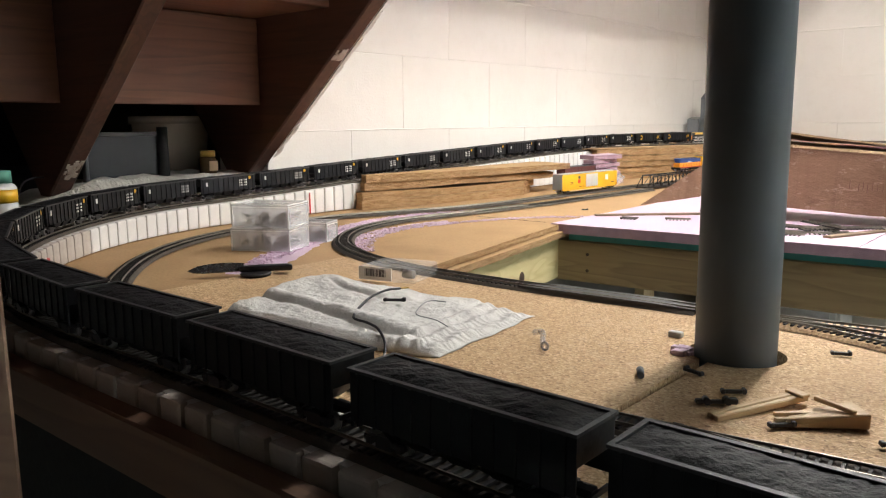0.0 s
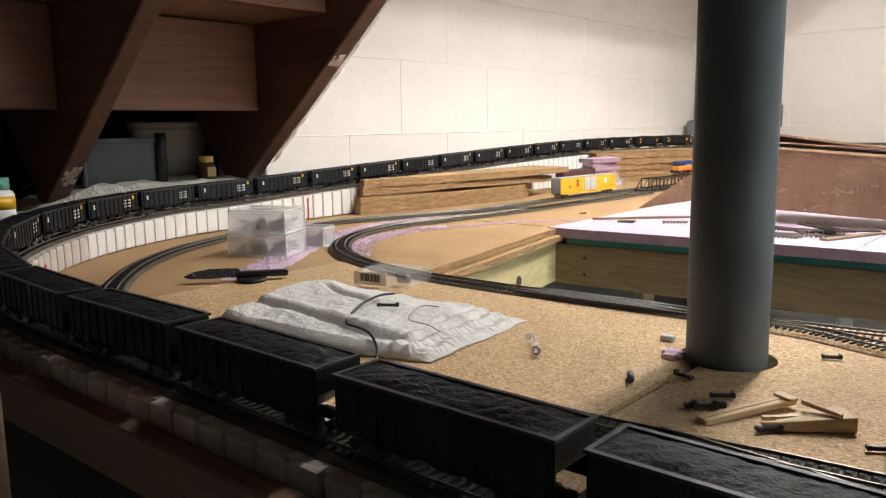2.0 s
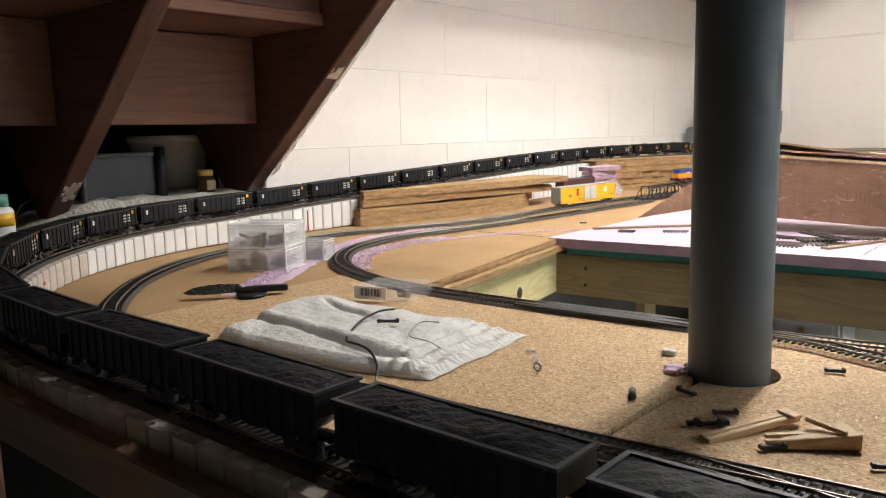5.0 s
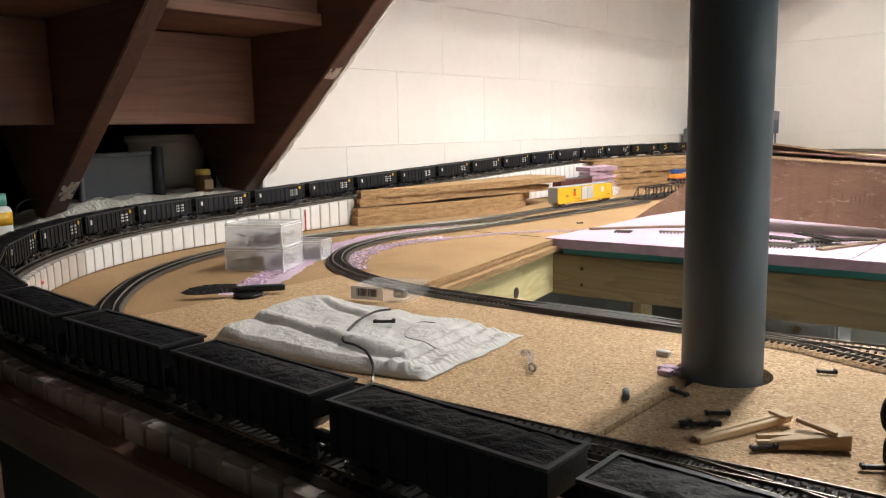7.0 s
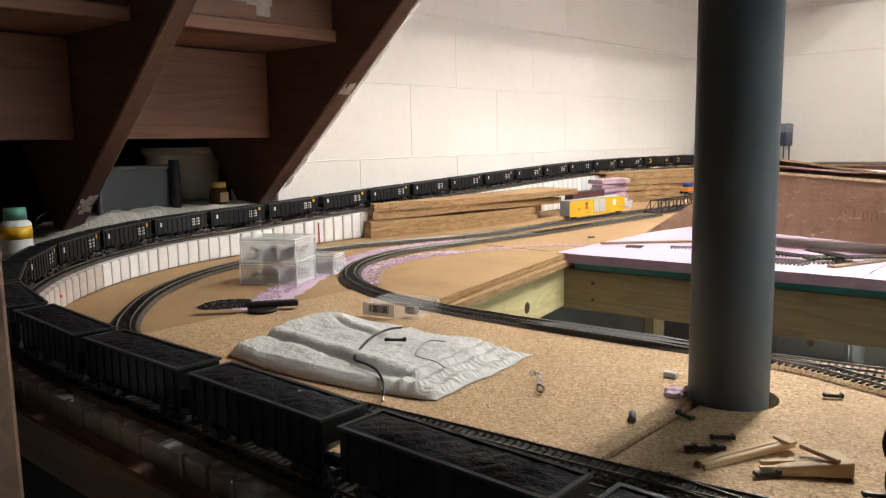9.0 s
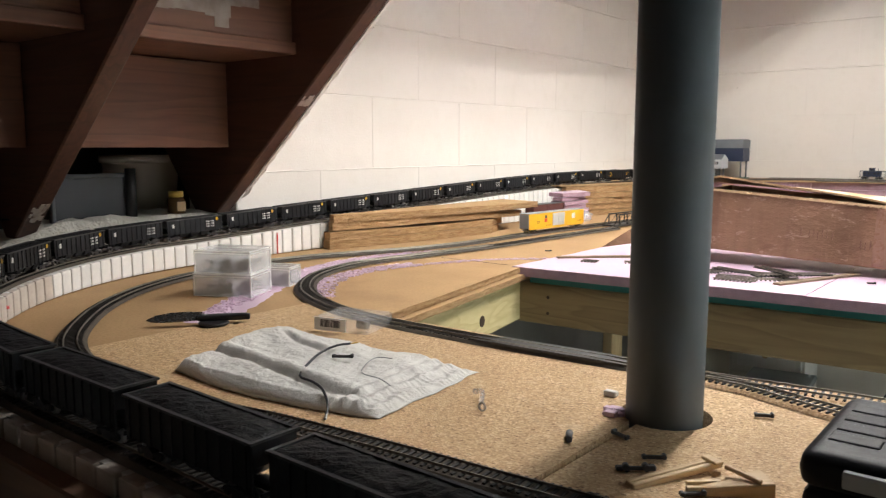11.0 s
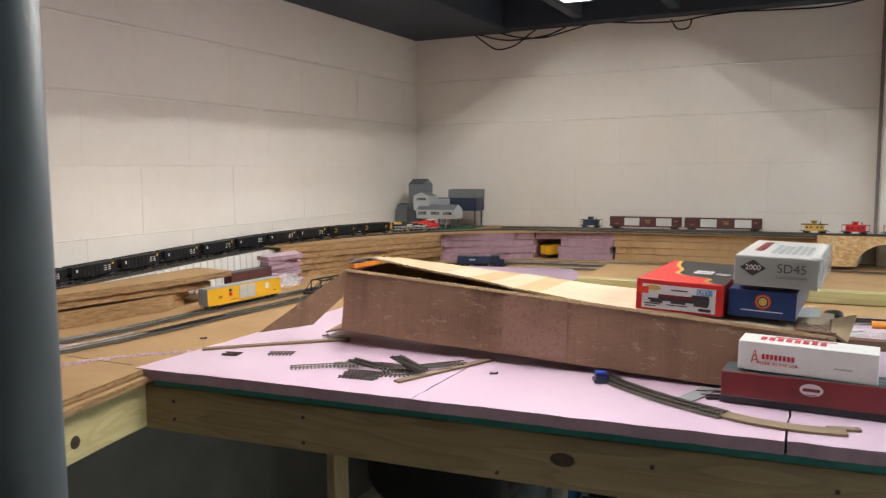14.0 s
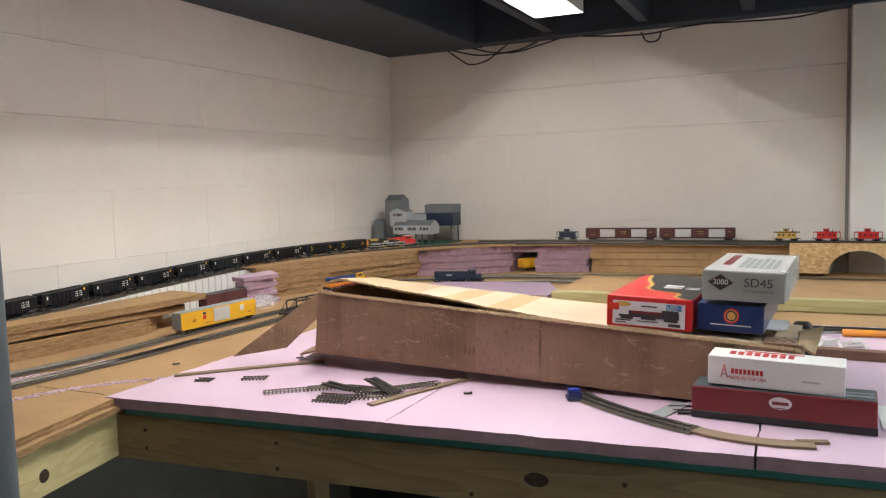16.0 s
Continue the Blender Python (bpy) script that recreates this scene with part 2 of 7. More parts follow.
M_BLACK = plain("black_plastic", (0.012, 0.012, 0.014), (0.018, 0.018, 0.02), 0.42, fine=200, coarse=30, bumpy=0.1)
M_CARBLACK = plain("car_black", (0.008, 0.009, 0.011), (0.012, 0.013, 0.016), 0.45, fine=300, coarse=40, bumpy=0.15, per=0.15, spec=0.25)
M_COAL = plain("coal", (0.007, 0.007, 0.008), (0.014, 0.014, 0.016), 0.6, fine=420, coarse=150, bumpy=0.6, dist=0.002, spec=0.2)
M_TIE = plain("tie_plastic", (0.020, 0.017, 0.015), (0.032, 0.026, 0.022), 0.7, fine=300, coarse=50, per=0.1)
M_CORK = plain("roadbed", (0.095, 0.075, 0.055), (0.06, 0.05, 0.04), 0.9, fine=500, coarse=40, bumpy=0.6)
M_RAIL = plain("rail", (0.26, 0.235, 0.20), (0.17, 0.15, 0.12), 0.42, 0.85, fine=400, coarse=30, bumpy=0.05)
M_STEEL = plain("steel", (0.45, 0.45, 0.45), (0.35, 0.35, 0.35), 0.3, 0.9, fine=300)
M_WHITE = plain("white_paint", (0.75, 0.74, 0.71), (0.70, 0.69, 0.66), 0.5, fine=200, bumpy=0.05)
M_YELLOW = plain("yellow_paint", (0.76, 0.42, 0.015), (0.70, 0.38, 0.015), 0.42, fine=200, bumpy=0.05)
M_ORANGE = plain("orange_paint", (0.75, 0.28, 0.02), (0.68, 0.24, 0.02), 0.42, fine=200, bumpy=0.05)
M_RED = plain("red_paint", (0.62, 0.025, 0.025), (0.55, 0.02, 0.02), 0.4, fine=200, bumpy=0.05)
M_BLUE = plain("blue_paint", (0.015, 0.055, 0.22), (0.012, 0.045, 0.18), 0.42, fine=200, bumpy=0.05)
M_NAVY = plain("navy_paint", (0.018, 0.03, 0.07), (0.014, 0.025, 0.055), 0.45, fine=200, bumpy=0.05)
M_GREY = plain("grey_paint", (0.36, 0.38, 0.39), (0.30, 0.32, 0.33), 0.6, fine=200, bumpy=0.05)
M_DKGREY = plain("dark_grey_paint", (0.10, 0.11, 0.12), (0.08, 0.085, 0.09), 0.6, fine=200, bumpy=0.05)
M_BROWN = plain("boxcar_brown", (0.10, 0.030, 0.028), (0.08, 0.025, 0.024), 0.5, fine=200, bumpy=0.05)
M_SILVER = plain("silver_paint", (0.55, 0.55, 0.54), (0.48, 0.48, 0.47), 0.45, fine=200, bumpy=0.05)
M_GOLD = plain("gold_paint", (0.70, 0.45, 0.10), (0.62, 0.38, 0.08), 0.4, fine=200, bumpy=0.05)
M_CARD = card()
M_CARD_IN = plain("cardboard_inside", (0.52, 0.37, 0.22), (0.44, 0.30, 0.17), 0.85, fine=240, coarse=20, bumpy=0.4)
# Tan card lid; the pale bands put bright patches of light into the colour.
M_LID = plain("lit_lid", (0.54, 0.43, 0.31), (0.46, 0.35, 0.24), 0.7, fine=200, coarse=9, bumpy=0.3)
nt = M_LID.node_tree
sep = nt.nodes.new("ShaderNodeSeparateXYZ")
nt.links.new(nt.nodes.new("ShaderNodeTexCoord").outputs["Object"], sep.inputs[0])
band = ramp(nt, sep.outputs[0], [(0.0, (0.86, 0.80, 0.66)), (0.235, (1, 1, 1)), (0.30, (0.84, 0.74, 0.50)), (0.345, (1.1, 1.1, 1.05)), (0.40, (0.92, 0.82, 0.56)), (0.452, (1.15, 1.15, 1.12))])
band.node.color_ramp.interpolation = "CONSTANT"
tone = nt.nodes["Principled BSDF"].inputs["Base Color"]
nt.links.new(mix(nt, 1.0, tone.links[0].from_socket, band, "MULTIPLY"), tone)
M_TAPE = plain("packing_tape", (0.33, 0.195, 0.135), (0.25, 0.14, 0.095), 0.28, fine=120, coarse=14, bumpy=0.5)
M_TOWEL = plain("terry_cloth", (0.82, 0.795, 0.755), (0.75, 0.725, 0.685), 0.95, fine=700, coarse=30, bumpy=0.5, dist=0.0015)
M_TOWEL.node_tree.nodes["Principled BSDF"].inputs["Sheen Weight"].default_value = 0.2
M_CLEAR = glass_mat("cloudy_plastic", alpha=0.28, white=0.97)
M_EDGE = glass_mat("lit_plastic_edge", (0.97, 0.97, 0.96), 0.2, 0.5, 0.95)
M_GLASS = glass_mat("clear_acrylic", (0.97, 0.98, 1.0), 0.05, 0.3, 0.8)
M_JAR = glass_mat("clear_jar", (0.97, 0.97, 0.96), 0.05, 0.13, 0.9)
M_PACK = glass_mat("thin_clear_plastic", (0.95, 0.97, 1.0), 0.06, 0.2, 0.8)
M_BUCKET = glass_mat("bucket_plastic", (0.92, 0.78, 0.66), 0.3, 1.0, 0.98)


# ---- mesh helpers ----


def part(name, bm, material, parent=None, label="", kind="", smooth=False):
    me = bpy.data.meshes.new(name)
    bm.to_mesh(me)
    bm.free()
    for m in material if isinstance(material, (list, tuple)) else [material]:
        me.materials.append(m)
    if smooth:
        me.polygons.foreach_set("use_smooth", [True] * len(me.polygons))
    ob = new(name, me)
    if parent:
        ob.parent = parent
    if material in (M_CLEAR, M_GLASS, M_PACK, M_JAR):
        ob.visible_shadow = False
    if not kind and name in ("lettering", "brand_mark", "print", "ladder", "picture", "worn_paint", "paint_smear"):
        kind = "stuff"
    return tagged(ob, label, "", "", kind)


def thing(name, label, category, group="", at=None):
    ob = new(name)
    ob.empty_display_size = 0.02
    if at is not None:
        ob.matrix_world = at
    return tagged(ob, label, category, group)


def struct(name, bm, material, label="", smooth=False):
    ob = part(name, bm, material, None, label, "structure", smooth)
    return ob


def box(bm, x0, x1, y0, y1, z0, z1, mi=0, m=None):
    vs = [bm.verts.new((x, y, z)) for z in (z0, z1) for y in (y0, y1) for x in (x0, x1)]
    if m is not None:
        for v in vs:
            v.co = m @ v.co
    for f in ((0, 2, 3, 1), (4, 5, 7, 6), (0, 1, 5, 4), (2, 6, 7, 3), (0, 4, 6, 2), (1, 3, 7, 5)):
        bm.faces.new([vs[i] for i in f]).material_index = mi
    return vs


def nbm(*boxes, bevel=0.0, seg=1):
    bm = bmesh.new()
    for b in boxes:
        box(bm, *b)
    if bevel:
        bmesh.ops.bevel(bm, geom=bm.edges[:], offset=bevel, segments=seg, affect="EDGES", profile=0.6)
    return bm


def cyl(bm, a, b, r0, r1=None, n=16, caps=True, mi=0):
    """A cylinder or cone from point a to point b."""
    r1 = r0 if r1 is None else r1
    a, b = Vector(a), Vector(b)
    q = (b - a).to_track_quat("Z", "Y")
    rings = []
    for p, r in ((a, r0), (b, r1)):
        rings.append([bm.verts.new(p + q @ Vector((r * math.cos(t), r * math.sin(t), 0))) for t in [2 * math.pi * i / n for i in range(n)]])
    for i in range(n):
        f = bm.faces.new((rings[0][i], rings[0][(i + 1) % n], rings[1][(i + 1) % n], rings[1][i]))
        f.smooth, f.material_index = True, mi
    if caps:
        bm.faces.new(rings[0][::-1]).material_index = mi
        bm.faces.new(rings[1]).material_index = mi
    return bm


def lathe(bm, profile, cx=0, cy=0, n=24, mi=0):
    """A body turned round a vertical axis, from rows of radius and height."""
    rings = [[bm.verts.new((cx + r * math.cos(2 * math.pi * i / n), cy + r * math.sin(2 * math.pi * i / n), z)) for i in range(n)] for r, z in profile]
    for lo, hi in zip(rings, rings[1:]):
        for i in range(n):
            f = bm.faces.new((lo[i], lo[(i + 1) % n], hi[(i + 1) % n], hi[i]))
            f.smooth, f.material_index = True, mi
    return bm


def prism(bm, outline, z0, z1, mi=0, side=None):
    """An upright slab on an outline of x, y corners."""
    lo = [bm.verts.new((x, y, z0)) for x, y in outline]
    hi = [bm.verts.new((x, y, z1)) for x, y in outline]
    n = len(outline)
    fs = [bm.faces.new(lo[::-1]), bm.faces.new(hi)]
    for f in fs:
        f.material_index = mi
    for i in range(n):
        bm.faces.new((lo[i], lo[(i + 1) % n], hi[(i + 1) % n], hi[i])).material_index = mi if side is None else side
    bmesh.ops.recalc_face_normals(bm, faces=bm.faces[:])
    return bm


def spline(ctrl, step=0.012):
    """A smooth line through control points, at even steps."""
    p = [Vector(c) for c in ctrl]
    p = [2 * p[0] - p[1], *p, 2 * p[-1] - p[-2]]
    out = []
    for i in range(1, len(p) - 2):
        a, b, c, d = p[i - 1 : i + 3]
        n = max(4, int((c - b).length / step))
        for k in range(n):
            t = k / n
            out.append(0.5 * (2 * b + (c - a) * t + (2 * a - 5 * b + 4 * c - d) * t * t + (3 * b - a - 3 * c + d) * t**3))
    out.append(p[-2])
    return out


class Line:
    """A line with its lengths, to place things along it."""

    def __init__(self, pts):
        self.pts = pts
        self.s = [0.0]
        for a, b in zip(pts, pts[1:]):
            self.s.append(self.s[-1] + (b - a).length)
        self.length = self.s[-1]

    def at(self, s):
        s = min(max(s, 0), self.length - 1e-6)
        i = int(np.searchsorted(self.s, s, side="right")) - 1
        i = min(i, len(self.pts) - 2)
        a, b = self.pts[i], self.pts[i + 1]
        return a + (b - a) * ((s - self.s[i]) / (self.s[i + 1] - self.s[i])), (b - a).normalized()

    def stand(self, s, half=0.05):
        """A pose whose x runs along the line, standing on two points of it."""
        a, b = self.at(s - half)[0], self.at(s + half)[0]
        d = (b - a).normalized()
        side = Vector((0, 0, 1)).cross(d).normalized()
        return Matrix.Translation((a + b) / 2) @ Matrix((d, side, d.cross(side))).transposed().to_4x4()


def sweep(bm, pts, profile, closed=True, mi=0):
    """A profile of (left, up) rows drawn along a line."""
    rings = []
    for i, p in enumerate(pts):
        d = (pts[min(i + 1, len(pts) - 1)] - pts[max(i - 1, 0)])
        d.z = 0
        d.normalize()
        left = Vector((-d.y, d.x, 0))
        rings.append([bm.verts.new(p + left * u + Vector((0, 0, w))) for u, w in profile])
    n = len(profile)
    for a, b in zip(rings, rings[1:]):
        for k in range(n if closed else n - 1):
            bm.faces.new((a[k], b[k], b[(k + 1) % n], a[(k + 1) % n])).material_index = mi
    if closed:
        bm.faces.new(rings[0])
        bm.faces.new(rings[-1][::-1])
    return bm


def wire(name, pts, r, material, parent=None, label="", res=6):
    cu = bpy.data.curves.new(name, "CURVE")
    cu.dimensions, cu.bevel_depth, cu.bevel_resolution, cu.use_fill_caps = "3D", r, 2, True
    sp = cu.splines.new("POLY")
    line = spline(pts, 0.01) if len(pts) > 2 else [Vector(p) for p in pts]
    sp.points.add(len(line) - 1)
    for q, p in zip(sp.points, line):
        q.co = (*p, 1)
    cu.materials.append(material)
    ob = new(name, cu)
    if parent:
        ob.parent = parent
    return tagged(ob, label)

# ---- the room ----
XW, YW, ZC, Z0, ZF = -1.43, 4.0, 1.965, 0.952, -0.13
COURSE, BLOCK, ZD = 0.2033, 0.4066, 1.15

struct("floor", nbm((-3.2, 4.5, -2.8, 4.2, ZF - 0.1, ZF)), M_CONC, "grey painted concrete basement floor")
wall_west = struct("wall_west", nbm((XW - 0.2, XW - 0.004, 1.348, 4.2, 0.74, 2.3)), M_WALL, "cream painted concrete block wall")
# Lower wall is coloured darker for the shade under the layout.
struct("wall_west_base", nbm((XW - 0.2, XW - 0.004, 1.348, 4.2, ZF, 0.7395), (XW - 0.2, XW - 0.004, -2.8, 1.3475, ZF, 0.93)), plain("shaded_block", (0.20, 0.19, 0.175), (0.15, 0.14, 0.13), 0.9, fine=120, coarse=6, bumpy=0.6), "concrete block wall below the layout, shade in its grey")
wall_north = struct("wall_north", nbm((XW - 0.004, 4.5, YW + 0.004, YW + 0.2, ZF, 2.3)), M_WALL, "cream painted concrete block wall")
struct("pilaster", nbm((0.597, 1.25, 3.93, YW + 0.003, ZF, 2.28), bevel=0.004), M_WALL, "painted block pilaster against the wall")
# Thin grey strip draws the shadow line left of the pilaster.
struct("trim_shadow_line", nbm((0.584, 0.5965, YW - 0.003, YW + 0.003, 1.07, 1.968)), plain("shadow_line", (0.30, 0.28, 0.27), (0.22, 0.205, 0.20), 0.8, fine=90), "grey strip drawn as the shadow line beside the pilaster")
# Unseen east and south walls close the room; their tone sets the bounced light.
struct("wall_east", nbm((4.3, 4.5, -2.6, 4.0, ZF, 2.3)), M_WALL, "unseen painted basement wall")
struct("wall_south", nbm((-3.2, 4.5, -2.8, -2.6, ZF, 2.3)), plain("bounce_cut_panel", (0.16, 0.11, 0.08), None, 0.7), "unseen south wall, dark to cut bounced light")
struct("ceiling", nbm((-3.2, 4.5, -2.8, 4.2, 2.2, 2.3)), M_CEIL, "dark unfinished basement ceiling")

# joists under the ceiling, along y; the one over the near strip light is cut for it
for jx in np.arange(-1.43, 4.2, 0.41):
    lo = ZC if jx < -1.3 else 1.985
    for y0, y1 in ((-2.6, 1.17), (2.35, YW)) if abs(jx + 0.2) < 0.01 else ((-2.6, YW),):
        struct("trim", nbm((jx, jx + 0.045 if jx > -1.3 else jx + 0.5, y0, y1, lo, 2.2), bevel=0.003), M_CEIL, "dark ceiling joist")
struct("trim", nbm((-0.93, 4.3, 3.90, YW, 1.968, 2.2), bevel=0.003), M_CEIL, "dark rim board on top of the wall")

# crawl space behind the low part of the west wall, its shade in near-black
M_DARK = plain("shade_and_seam", (0.03, 0.024, 0.02), (0.02, 0.016, 0.014), 0.9)
struct("wall_crawl_space", nbm((-2.9, -2.8, -2.8, 1.6, ZF, 2.2), (-2.9, XW - 0.2, 1.47, 1.6, 0.9, 2.2)), M_DARK, "back of the crawl space, its shade in near-black colour")
struct("floor_crawl_space", nbm((-2.8, XW - 0.2, -2.8, 1.47, 0.9, 1.03)), M_DARK, "crawl space floor, shade put into its colour")


# rough mortar on the low wall
def ledge():
    bm = bmesh.new()
    ys = np.arange(-0.3, 1.36, 0.012)
    rows = []
    for y in ys:
        top = 0.998 + 0.055 * min(max((y - 0.74) / 0.2, 0), 1)
        row = []
        for k, (dx, dz) in enumerate(((0.0, -1), (0.001, -0.03), (-0.006, -0.006), (-0.03, 0.002), (-0.08, 0.004), (-0.14, 0.0), (-0.2, 0.0))):
            n = noise.noise(Vector((y * 38, k * 3.1, 0.5))) * 0.007 + noise.noise(Vector((y * 11, k * 1.7, 4.5))) * 0.006
            z = 0.90 if dz == -1 else top + dz + (n if k else 0)
            row.append(bm.verts.new((XW + dx + (n * 0.6 if 0 < k < 3 else 0), y, z)))
        rows.append(row)
    for a, b in zip(rows, rows[1:]):
        for k in range(len(a) - 1):
            bm.faces.new((a[k], b[k], b[k + 1], a[k + 1]))
    bmesh.ops.recalc_face_normals(bm, faces=bm.faces[:])
    return bm


struct("trim_ledge", ledge(), plain("rough_mortar", (0.82, 0.79, 0.72), (0.70, 0.66, 0.58), 0.9, fine=160, coarse=30, bumpy=1.0, dist=0.006), "rough white mortar on top of the low wall")


# ---- staircase seen from below ----
def staircase():
    st = thing("staircase", "dark stained wooden open staircase seen from underneath", "staircase", at=pose(-1.38, 0.85, 1.09))
    slope = math.atan(0.83)
    for y in (0.38, 0.838, 1.283):
        bm = bmesh.new()
        box(bm, -0.12, 1.35, 0, 0.038, 0, 0.27, 0, pose(-1.38, y, 1.09) @ Matrix.Rotation(-slope, 4, "Y"))
        bmesh.ops.bevel(bm, geom=bm.edges[:], offset=0.003, segments=1, affect="EDGES")
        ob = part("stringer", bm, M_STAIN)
        ob.parent, ob.matrix_parent_inverse = st, st.matrix_world.inverted()
    for k in range(6):
        for y0, y1 in ((0.42, 0.836), (0.878, 1.281), (-0.1, 0.378)):
            x, z = -1.362 + 0.229 * k, 1.21 + 0.19 * k
            for name, b in (("riser", (x - 0.018, x, y0, y1, z, z + 0.188)), ("tread", (x - 0.018, x + 0.24, y0, y1, z + 0.19, z + 0.215))):
                ob = part(name, nbm(b, bevel=0.002), M_STAIN_Y)
                ob.parent, ob.matrix_parent_inverse = st, st.matrix_world.inverted()
    # worn white paint on one riser
    bm = bmesh.new()
    rnd = random.Random(12)
    for k in range(60):
        y, z = rnd.uniform(0.965, 1.17), rnd.uniform(1.44, 1.575)
        q = rnd.uniform(0.008, 0.024)
        if z > 1.455 + 0.02 * math.sin(y * 60):
            d = 0.0006 + 0.00002 * k
            box(bm, -1.134, -1.133 + d, max(0.89, y - q * 1.5), y + q * 1.5, z - q, min(1.587, z + q))
    ob = part("worn_paint", bm, plain("worn_paint", (0.40, 0.34, 0.30), (0.26, 0.20, 0.17), 0.85, fine=200, coarse=30, bumpy=0.5), label="worn white paint")
    ob.parent, ob.matrix_parent_inverse = st, st.matrix_world.inverted()
    # paint smears on the foot and the lower edge
    smear = plain("paint_smear", (0.62, 0.55, 0.48), (0.40, 0.30, 0.24), 0.8, fine=300, coarse=60, bumpy=0.6)
    for i, (s, y, ln) in enumerate(((-0.03, 0.841, 0.05), (0.33, 1.287, 0.025))):
        bm = bmesh.new()
        rnd = random.Random(i)
        for k in range(26):
            u, w = s + ln * rnd.random() ** 1.6, rnd.uniform(0.002, 0.028)
            q = rnd.uniform(0.002, 0.006)
            box(bm, u - q, u + q * 1.6, w - q * 0.6, w + q * 0.6, -0.0012 - 0.0004 * rnd.random(), 0.001, 0, pose(-1.38, y, 1.09) @ Matrix.Rotation(-slope, 4, "Y"))
        ob = part("paint_smear", bm, smear, label="white paint smear")
        ob.parent, ob.matrix_parent_inverse = st, st.matrix_world.inverted()
    bm = bmesh.new()
    pts = [Matrix.Translation((-1.38, 1.323, 1.09)) @ Matrix.Rotation(-slope, 4, "Y") @ Vector((u, 0, 0.0)) for u in np.arange(0.0, 1.3, 0.01)]
    for i, (p, q) in enumerate(zip(pts, pts[1:])):
        w = 0.013 + 0.007 * noise.noise(Vector((i * 0.4, 0, 0)))
        a = [bm.verts.new(v) for v in (p, q, q + Vector((0, w, 0.004)), p + Vector((0, w, 0.004)))]
        bm.faces.new(a)
        b2 = [bm.verts.new(v + Vector((0, 0, 0.012))) for v in (p, q, q + Vector((0, w, 0.004)), p + Vector((0, w, 0.004)))]
        bm.faces.new(b2[::-1])
        bm.faces.new((a[3], a[2], b2[2], b2[3]))
    ob = part("plaster_edge", bm, M_WALL, label="ragged white plaster along the stringer")
    ob.parent, ob.matrix_parent_inverse = st, st.matrix_world.inverted()
    # the whole flight is a little larger than drawn above
    eye = Vector((0.112, 0.18, 1.178))
    st.matrix_world = Matrix.Translation(eye) @ Matrix.Scale(STAIR, 4) @ Matrix.Translation(-eye) @ st.matrix_world


STAIR = 1.02

staircase()

# ---- steel post ----
PX, PY, PR = -0.142, 0.892, 0.0366
bm = bmesh.new()
cyl(bm, (PX, PY, ZF), (PX, PY, 2.19), PR, n=48)
cyl(bm, (PX, PY, ZF), (PX, PY, ZF + 0.012), 0.09, n=32)
struct("steel_column", bm, M_POLE, "dark grey painted round steel column")

# ---- benchwork ----
R_NOTCH = 0.044
arc_l = [(PX + R_NOTCH * math.cos(t), PY + 0.005 + R_NOTCH * math.sin(t)) for t in np.radians(range(112, 256, 12))]
arc_r = [(PX + R_NOTCH * math.cos(t), PY + 0.005 + R_NOTCH * math.sin(t)) for t in np.radians(range(-105, 109, 12))]
bm = bmesh.new()
prism(bm, [(-0.836, 0.515), (-0.1622, 0.515), *[(min(x, -0.1622), y) for x, y in arc_l[::-1]], (-0.1622, 1.070), (-0.60, 1.052), (-0.836, 1.048)], Z0 - 0.019, Z0, 0)
struct("tabletop_west", bm, M_BOARD, "tan chipboard benchtop panel")
bm = bmesh.new()
prism(bm, [(-0.1605, 0.515), (0.80, 0.515), (0.80, 1.10), (-0.1605, 1.070), *[(max(x, -0.1605), y) for x, y in arc_r[::-1]]], Z0 - 0.020, Z0 - 0.001, 0)
struct("tabletop_east", bm, M_BOARD, "tan chipboard benchtop panel")
struct("trim_front", nbm((-0.70, 0.80, 0.446, 0.512, Z0 - 0.02, Z0 - 0.001), bevel=0.001), M_BOARD, "strip of chipboard under the outer track")
struct("trim_fascia", nbm((-0.72, 0.80, 0.425, 0.4445, 0.924, Z0 + 0.016), bevel=0.002), M_FASCIA, "dark brown wooden fascia board")
# Added black sheets below the fascia stand for the unlit space there.
struct("trim_shade_sheet", nbm((-0.72, 0.80, 0.436, 0.4445, 0.30, 0.9238)), M_UNDERSHADE, "added black sheet for the shade below the fascia")
bm = bmesh.new()
c, R = Vector((-0.635, 1.232, 0)), 0.803
pts = [c + R * Vector((math.cos(t), math.sin(t), 0)) for t in np.radians(np.arange(267, 178, -3))]
sweep(bm, pts, [(0.0, 0.924), (0.02, 0.924), (0.02, Z0 + 0.016), (0.0, Z0 + 0.016)])
bmesh.ops.recalc_face_normals(bm, faces=bm.faces[:])
shade_bm = bmesh.new()
sweep(shade_bm, pts, [(0.012 - 0.004, 0.30), (0.02, 0.30), (0.02, 0.9238), (0.008, 0.9238)])
bmesh.ops.recalc_face_normals(shade_bm, faces=shade_bm.faces[:])
struct("trim_shade_sheet_bend", shade_bm, M_UNDERSHADE, "added black sheet for the shade below the bent fascia")
struct("trim_fascia_bend", bm, M_FASCIA, "bent brown fascia board")
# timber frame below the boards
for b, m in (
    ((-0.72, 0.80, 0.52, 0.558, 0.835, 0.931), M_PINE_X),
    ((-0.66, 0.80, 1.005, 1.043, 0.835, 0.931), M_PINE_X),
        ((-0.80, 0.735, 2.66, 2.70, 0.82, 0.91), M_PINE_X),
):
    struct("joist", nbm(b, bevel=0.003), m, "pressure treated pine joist")
